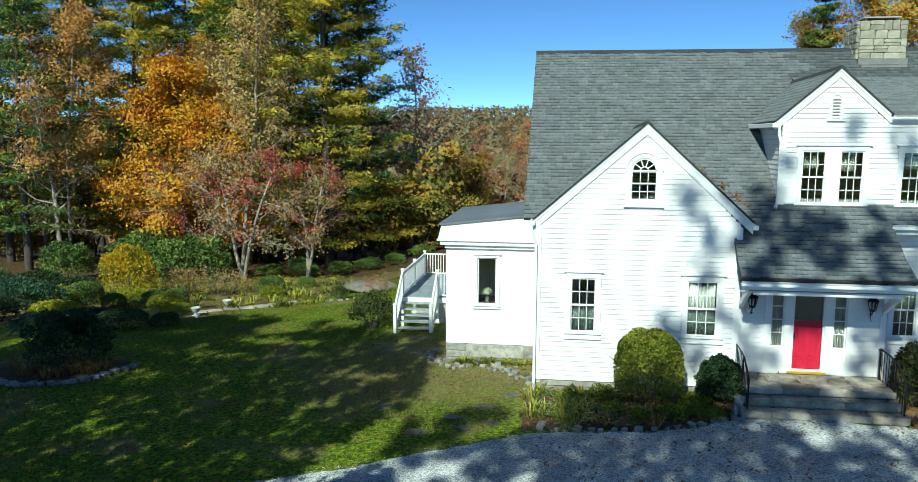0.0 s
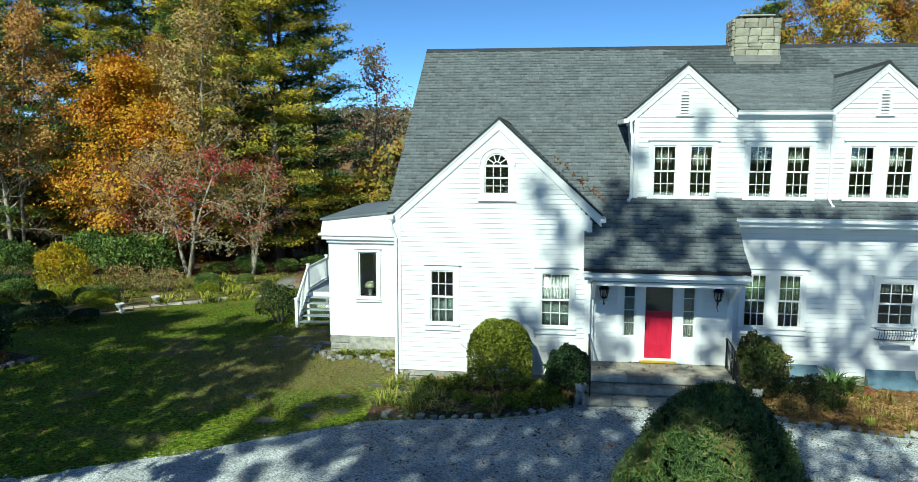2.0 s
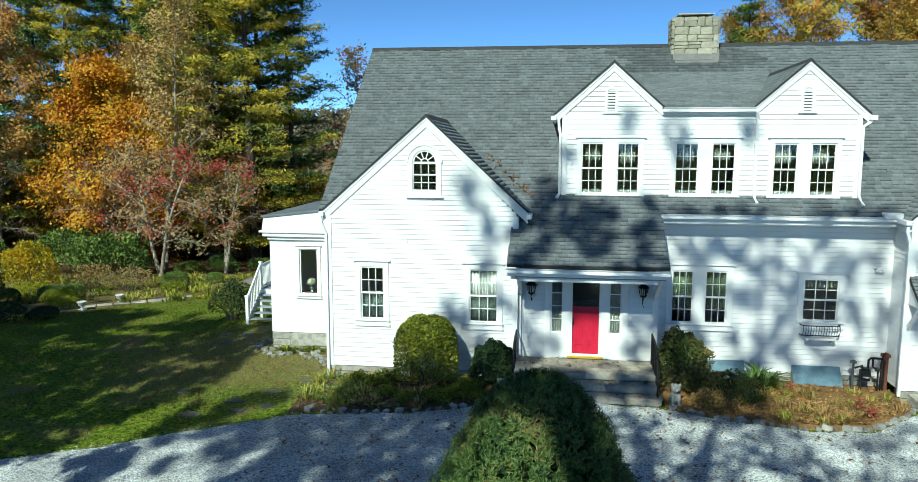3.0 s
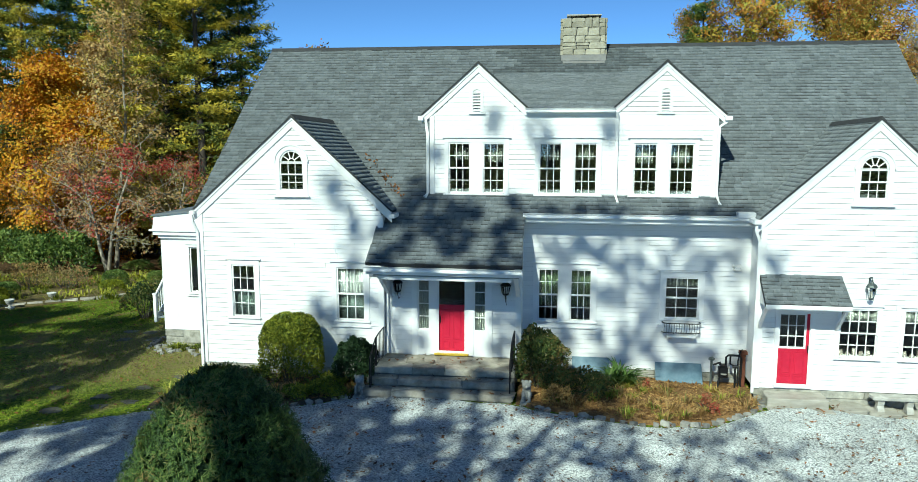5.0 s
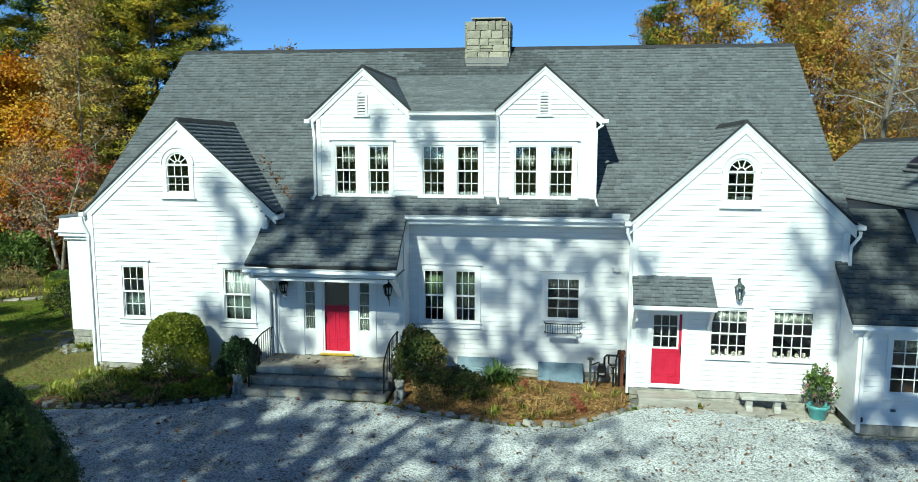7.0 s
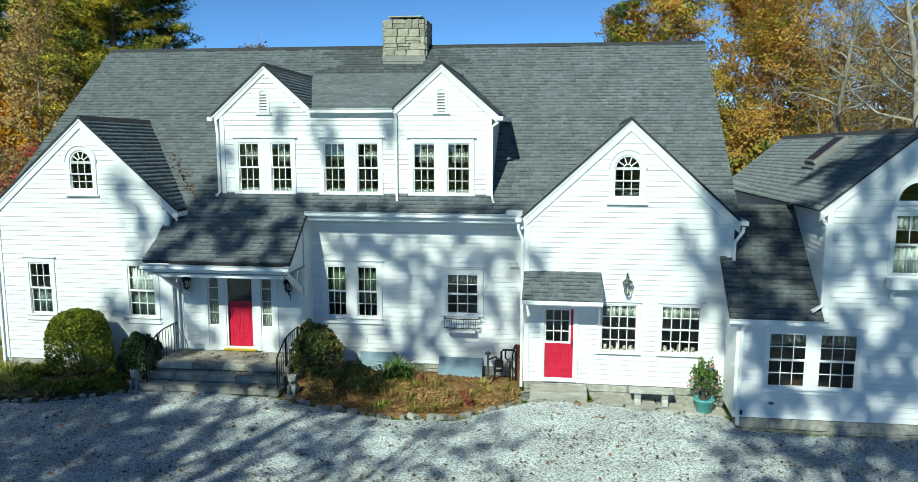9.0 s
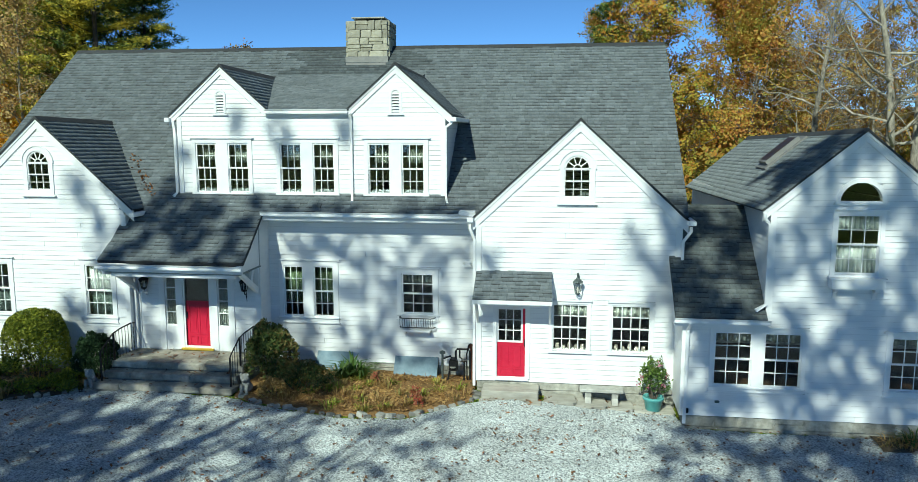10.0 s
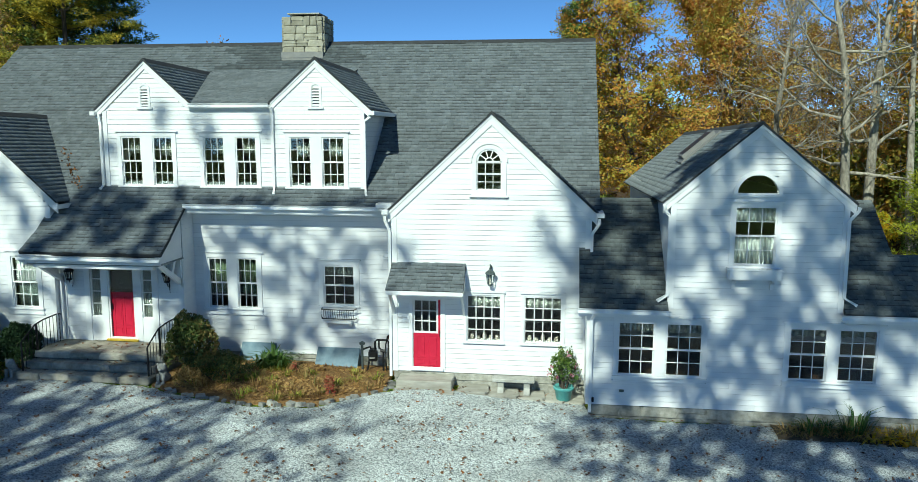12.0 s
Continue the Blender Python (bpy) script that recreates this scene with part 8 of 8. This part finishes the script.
for (ox, oy), clumps in crowns.items():
    g = roughly(ox, oy)
    oak = thing("shade_oak", (ox, oy, g), "tall half-bare oak on the far side of the drive", "tree", "oaks beyond the drive")
    w = Wood()
    great = (ox, oy) == GREAT
    girth, top = (0.40, 15.8) if great else (0.3, 13.0)
    stem = wander(rs_s, (ox, oy, g - 0.2), (0, 0, 1), top - g, 8, 0.006)
    w.limb(stem, girth, girth * (0.85 if great else 0.5), 10)
    forks = [(r, [np.array((p, oy + rs_s.normal() * 0.1, q)) for p, q in pts]) for r, pts in FORKS] if great else [(0.1, wander(rs_s, stem[-1], (rs_s.normal() * 0.4, rs_s.normal() * 0.2, 1.0), rs_s.uniform(6, 11) if oy < 0 else rs_s.uniform(2, 3.5), 6, 0.1, 0.05)) for _ in range(4)]
    joints = [stem[-1]]
    for r, pts in forks:
        w.limb(pts, r, r * 0.5, 6)
        joints += pts[1:]
    leaves_at = []
    # every bough springs from the nearest one further in
    for spot, r, dense in sorted(clumps, key=lambda c: np.linalg.norm(c[0] - stem[-1])):
        p0 = min(joints, key=lambda j: np.linalg.norm(j - spot))
        bend = (p0 + spot) / 2 + rs_s.normal(size=3) * 0.08
        w.limb([p0, bend, spot], 0.022, 0.008, 4)
        joints.append(spot)
        n = int(dense * (300 * r * r + 12))
        leaves_at.append(spot + rs_s.normal(size=(n, 3)) * r * np.array((0.5, 0.7, 0.5)))
    arrays("trunk", np.array(w.v), np.array(w.f), BARK, oak, smooth=True)
    v, f = leaf_quads(np.concatenate(leaves_at), 0.28, rs_s, 0.7)
    arrays("crown", v, f, L_RUST, oak)

# ---- small things on the ground ----
EST = [stone_mesh("stone", s + 50, EDGE) for s in range(4)]


def rock_line(name, pts, label, group, step=0.3, lo=0.10, hi=0.2, stray=0.05, lift=0.0):
    """Separate rough stones along an edge."""
    edge = thing(name, (pts[0][0], pts[0][1], roughly(*pts[0])), label, "stone edging", group)
    for (xa, ya), (xb, yb) in zip(pts, pts[1:]):
        n = max(1, int(math.hypot(xb - xa, yb - ya) / step))
        for i in range(n):
            t = (i + stone_r.uniform(-0.2, 0.2)) / n
            x, y = xa + (xb - xa) * t + stone_r.uniform(-stray, stray) * 0.7, ya + (yb - ya) * t + stone_r.uniform(-stray, stray)
            s = stone_r.uniform(lo, hi)
            piece("stone", stone_r.choice(EST), edge, (x, y, roughly(x, y) + s * 0.22 + lift), (s * 1.35, s, s * 0.75), (stone_r.uniform(-0.2, 0.2), stone_r.uniform(-0.2, 0.2), stone_r.uniform(0, 3)))


rock_line("stone_edging", [(2.0, 17.4), (2.3, 16.55), (3.2, 16.5), (4.4, 16.5), (5.4, 16.75), (6.4, 17.1), (7.2, 17.6)], "row of grey stones edging the bed", "stone edgings")
rock_line("stone_edging", [(12.3, 17.3), (13.2, 16.9), (15.0, 16.6), (16.6, 16.9), (17.8, 17.9), (18.35, 18.7), (18.4, 19.3)], "row of grey stones edging the mulch bed", "stone edgings", 0.26)
rock_line("stone_edging", [(17.9, 18.3), (18.25, 18.9), (18.2, 19.4)], "second row of grey stones by the stoop", "stone edgings", 0.24)
rock_line("stone_edging", [(-17.6, 21.5), (-16.7, 20.5), (-15.3, 20.15), (-14.0, 20.6), (-13.2, 21.5), (-12.8, 23.2)], "stones round the bed on the lawn", "stone edgings", 0.13, 0.11, 0.23, 0.14, 0.04)
rock_line("stone_edging", [(-2.0, 24.4), (-1.7, 22.9), (-1.2, 22.2), (0.4, 22.1), (1.6, 21.2), (1.8, 19.6)], "scattered stones along the annex", "stone edgings", 0.1, 0.05, 0.2, 0.4)
rock_line("stone_edging", [(29.0, 17.2), (30.4, 17.0), (32.4, 16.9)], "pale stones edging the bed by the wing", "stone edgings", 0.3)
rock_line("stone_edging", [(-10.4, 38.6), (-9.4, 37.9), (-8.4, 38.2)], "pale stones round a small shrub", "stone edgings", 0.3)
for i, (x, y, s) in enumerate(((-1.0, 16.2, 0.55), (-0.2, 17.3, 0.5), (0.6, 18.1, 0.45), (-2.3, 18.2, 0.4), (0.2, 16.5, 0.4), (1.3, 19.2, 0.5), (-3.0, 25.2, 0.7), (-2.3, 24.0, 0.6), (-3.6, 24.2, 0.6), (-2.8, 26.2, 0.7), (-4.2, 25.6, 0.5), (0.9, 16.9, 0.4))):
    bm = bmesh.new()
    s *= 0.72
    pts = [(x + s * (0.8 + 0.25 * math.sin(5 * a + i)) * math.cos(a), y + s * 0.65 * (0.85 + 0.2 * math.cos(3 * a + i)) * math.sin(a)) for a in np.linspace(0, 2 * math.pi, 9)[:-1]]
    prism(bm, pts, "z", roughly(x, y) - 0.02, roughly(x, y) + 0.03)
    ob = part("stepping_stone", bm, FLAG, None)
    tagged(ob, "flat grey stepping stone sunk in the lawn", "stepping stone", "stepping stones")
# boulder, garden urns and a low ledge
bm = bmesh.new()
bmesh.ops.create_icosphere(bm, subdivisions=3, radius=1.0)
bx, by = -8.5, 41.4
for v in bm.verts:
    k = 1 + 0.18 * noise.noise(v.co * 1.6) + 0.06 * noise.noise(v.co * 5)
    v.co = Vector((bx + v.co.x * 1.75 * k, by + v.co.y * 1.0 * k, roughly(bx, by) + 0.1 + max(v.co.z, -0.3) * 0.48 * k))
tagged(part("boulder", bm, LEDGE, None, smooth=True), "low rounded grey boulder at the lawn's edge", "boulder")
for x, y, s in ((-15.3, 36.3, 0.82), (-15.7, 33.5, 0.82)):
    urn = thing("garden_urn", (x, y, roughly(x, y)), "small pale cast stone garden urn", "urn", "garden urns")
    z = roughly(x, y)
    part("plinth", boxes((x - 0.2 * s, y - 0.2 * s, z - 0.02, x + 0.2 * s, y + 0.2 * s, z + 0.14 * s), bevel=0.015), URN, urn)
    bm = bmesh.new()
    lathe(bm, [(0.14 * s, 0.14 * s), (0.08 * s, 0.2 * s), (0.07 * s, 0.26 * s), (0.2 * s, 0.36 * s), (0.26 * s, 0.54 * s), (0.31 * s, 0.6 * s), (0.27 * s, 0.62 * s), (0.2 * s, 0.5 * s)], (x, y, z), 20)
    part("bowl", bm, URN, urn, smooth=True)
ledge = thing("stone_ledge", (-15.6, 35.5, roughly(-15.6, 35.5)), "low flat stone ledge along the border", "ledge")
for i in range(9):
    x, y = -17.2 + 0.6 * i, 33.2 + 0.62 * i
    piece("paver", PST[i % 4], ledge, (x, y, roughly(x, y) + 0.06), (0.75, 0.5, 0.16), (0, 0, 0.6))

# fallen leaves, one loose scatter each
rs_l = np.random.RandomState(12)


def lobed(c, size):
    """Lobed leaves lying at the places given, curled and turned at random."""
    n = len(c)
    lobes = np.array([(0.62, 0.0), (0.28, 0.13), (0.3, 0.36), (0.06, 0.16), (-0.1, 0.34), (-0.22, 0.1), (-0.6, 0.02), (-0.22, -0.1), (-0.1, -0.34), (0.06, -0.16), (0.3, -0.36), (0.28, -0.13)])
    k = len(lobes)
    turn, grow, curl = rs_l.uniform(0, 6.28, (n, 1)), size * rs_l.uniform(0.55, 1.3, (n, 1)), rs_l.normal(size=(n, 1)) * 0.5
    lx, ly = lobes[:, 0][None] * grow, lobes[:, 1][None] * grow * rs_l.uniform(0.6, 1.1, (n, 1))
    tilt = rs_l.normal(size=(n, 2)) * 0.22
    v = np.stack([c[:, :1] + lx * np.cos(turn) - ly * np.sin(turn), c[:, 1:2] + lx * np.sin(turn) + ly * np.cos(turn),
                  c[:, 2:] + curl * (lx * lx + ly * ly) / size * 1.2 + lx * tilt[:, :1] + ly * tilt[:, 1:]], 2).reshape(-1, 3)
    f = np.arange(n * k, dtype=np.int32).reshape(n, k)
    return v, f


def scatter_leaves(name, n, x0, x1, y0, y1, keep, label, size=0.11, clump=None, lift=0.075, material=DEADLEAF):
    p = []
    while len(p) < n:
        x, y = rs_l.uniform(x0, x1), rs_l.uniform(y0, y1)
        if clump and rs_l.uniform() > 0.25 + 1.3 * max(0, noise.noise((x * 0.8, y * 0.8, clump))):
            continue
        if keep(x, y):
            p.append((x, y, roughly(x, y) + lift + rs_l.uniform(0, 0.02)))
    c = np.array(p)
    v, f = lobed(c, size)
    return tagged(arrays(name, v, f, material, None), label, "fallen leaves", kind="stuff")


scatter_leaves("fallen_leaves", 3600, 2, 36, 8, 19, lambda x, y: on_drive(x, y - 0.05), "brown oak leaves scattered on the gravel", 0.105, 1.0)
scatter_leaves("lawn_leaves", 6500, -22, 2, 13, 46, lambda x, y: y > np.interp(x, DRIVE_X, DRIVE_Y) + 0.2, "brown leaves scattered on the lawn", 0.12, 2.0, 0.04)
scatter_leaves("mulch_chips", 5200, 12, 18.3, 16.8, 20.3, in_mid_bed, "loose bark chips on the mulch bed", 0.10, None, 0.12, CHIP)
scatter_leaves("wall_leaves", 420, 18.4, 23.8, 18.2, 19.3, lambda x, y: y > 18.75 - 0.35 * abs(noise.noise((x * 1.3, 2.0, 0.0))), "dead leaves blown against the footing", 0.10, 3.0, 0.07)
scatter_leaves("bed_leaves", 1500, 1.6, 7.4, 16.5, 19.3, in_left_bed, "dead leaves lying in the planted bed", 0.11, None, 0.11)
stair_leaves = [(rs_l.uniform(7.7, 11.4), y, z + 0.015) for y, z in [(rs_l.uniform(18.5, 19.6), -0.07) for _ in range(26)] + [(rs_l.uniform(18.0, 18.33), -0.28) for _ in range(16)] + [(rs_l.uniform(17.58, 17.93), -0.49) for _ in range(18)]]
v, f = lobed(np.array(stair_leaves), 0.13)
tagged(arrays("step_leaves", v, f, DEADLEAF, None), "dead leaves lying on the entrance steps", "fallen leaves", kind="stuff")
# roof leaves caught in the valleys
pts = []
for _ in range(60):
    t = rs_l.uniform(0, 1)
    pts.append((8.0 - 1.5 * t + rs_l.normal() * 0.1, 20.4 + 1.6 * t, roof_z(20.4 + 1.6 * t) + 0.06))
v, f = leaf_quads(np.array(pts), 0.1, rs_l, 0.7)
tagged(arrays("roof_leaves", v, f, DEADLEAF, None), "rust leaves caught in a roof valley", "fallen leaves", kind="stuff")

# grass blades on the lawn
rs_g = np.random.RandomState(31)
ng = 110000
gx_, gy_ = rs_g.uniform(-20, 2.2, ng), 12 + 30 * rs_g.uniform(0, 1, ng) ** 1.35
edge = np.interp(gx_, DRIVE_X, DRIVE_Y) + 0.1
ok = (gy_ > edge) & ~((gx_ > 1.4) & (gy_ > 16.6)) & ~((gx_ > -1.5) & (gy_ > 22.2))
gx_, gy_ = gx_[ok], gy_[ok]
ng = len(gx_)
base = np.stack([gx_, gy_, ground_z(gx_, gy_) - 0.01], 1)
hg = rs_g.uniform(0.04, 0.10, ng)[:, None]
aa = rs_g.uniform(0, 6.28, ng)
sd = np.stack([np.cos(aa), np.sin(aa), np.zeros(ng)], 1) * 0.012
tip = base + np.concatenate([rs_g.normal(size=(ng, 2)) * 0.035, hg], 1)
v = np.stack([base - sd, base + sd, tip], 1).reshape(-1, 3)
tagged(arrays("grass", v, np.arange(3 * ng).reshape(-1, 3), L_GRASS, None), "short autumn lawn grass", "grass", kind="stuff")
# loose gravel stones along the near edge of the beds
ns = 14000
sx, sy = rs_g.uniform(-12, 34, ns), rs_g.uniform(11, 18.6, ns)
ok = np.array([on_drive(a, b) for a, b in zip(sx, sy)])
sx, sy = sx[ok], sy[ok]
ns = len(sx)
c = np.stack([sx, sy, ground_z(sx, sy) + 0.06], 1)
o = np.array([(1, 0, 0), (-0.5, 0.87, 0), (-0.5, -0.87, 0), (0, 0, 0.8), (0.1, 0.1, -0.7)])
q = o[None] * rs_g.uniform(0.012, 0.035, (ns, 1, 1)) * rs_g.uniform(0.7, 1.3, (ns, 5, 1))
v = (c[:, None, :] + q).reshape(-1, 3)
tri = np.array([(0, 1, 3), (1, 2, 3), (2, 0, 3), (1, 0, 4), (2, 1, 4), (0, 2, 4)])
f = (np.arange(ns)[:, None, None] * 5 + tri[None]).reshape(-1, 3)
STONECHIP = mat("gravel_chip", (0.28, 0.285, 0.29), (0.58, 0.58, 0.57), 0.9, 12, 0.2, 0.3, 80, island=0.4)
tagged(arrays("gravel_chips", v, f, STONECHIP, None), "loose pale stone chips on the drive", "gravel", kind="stuff")
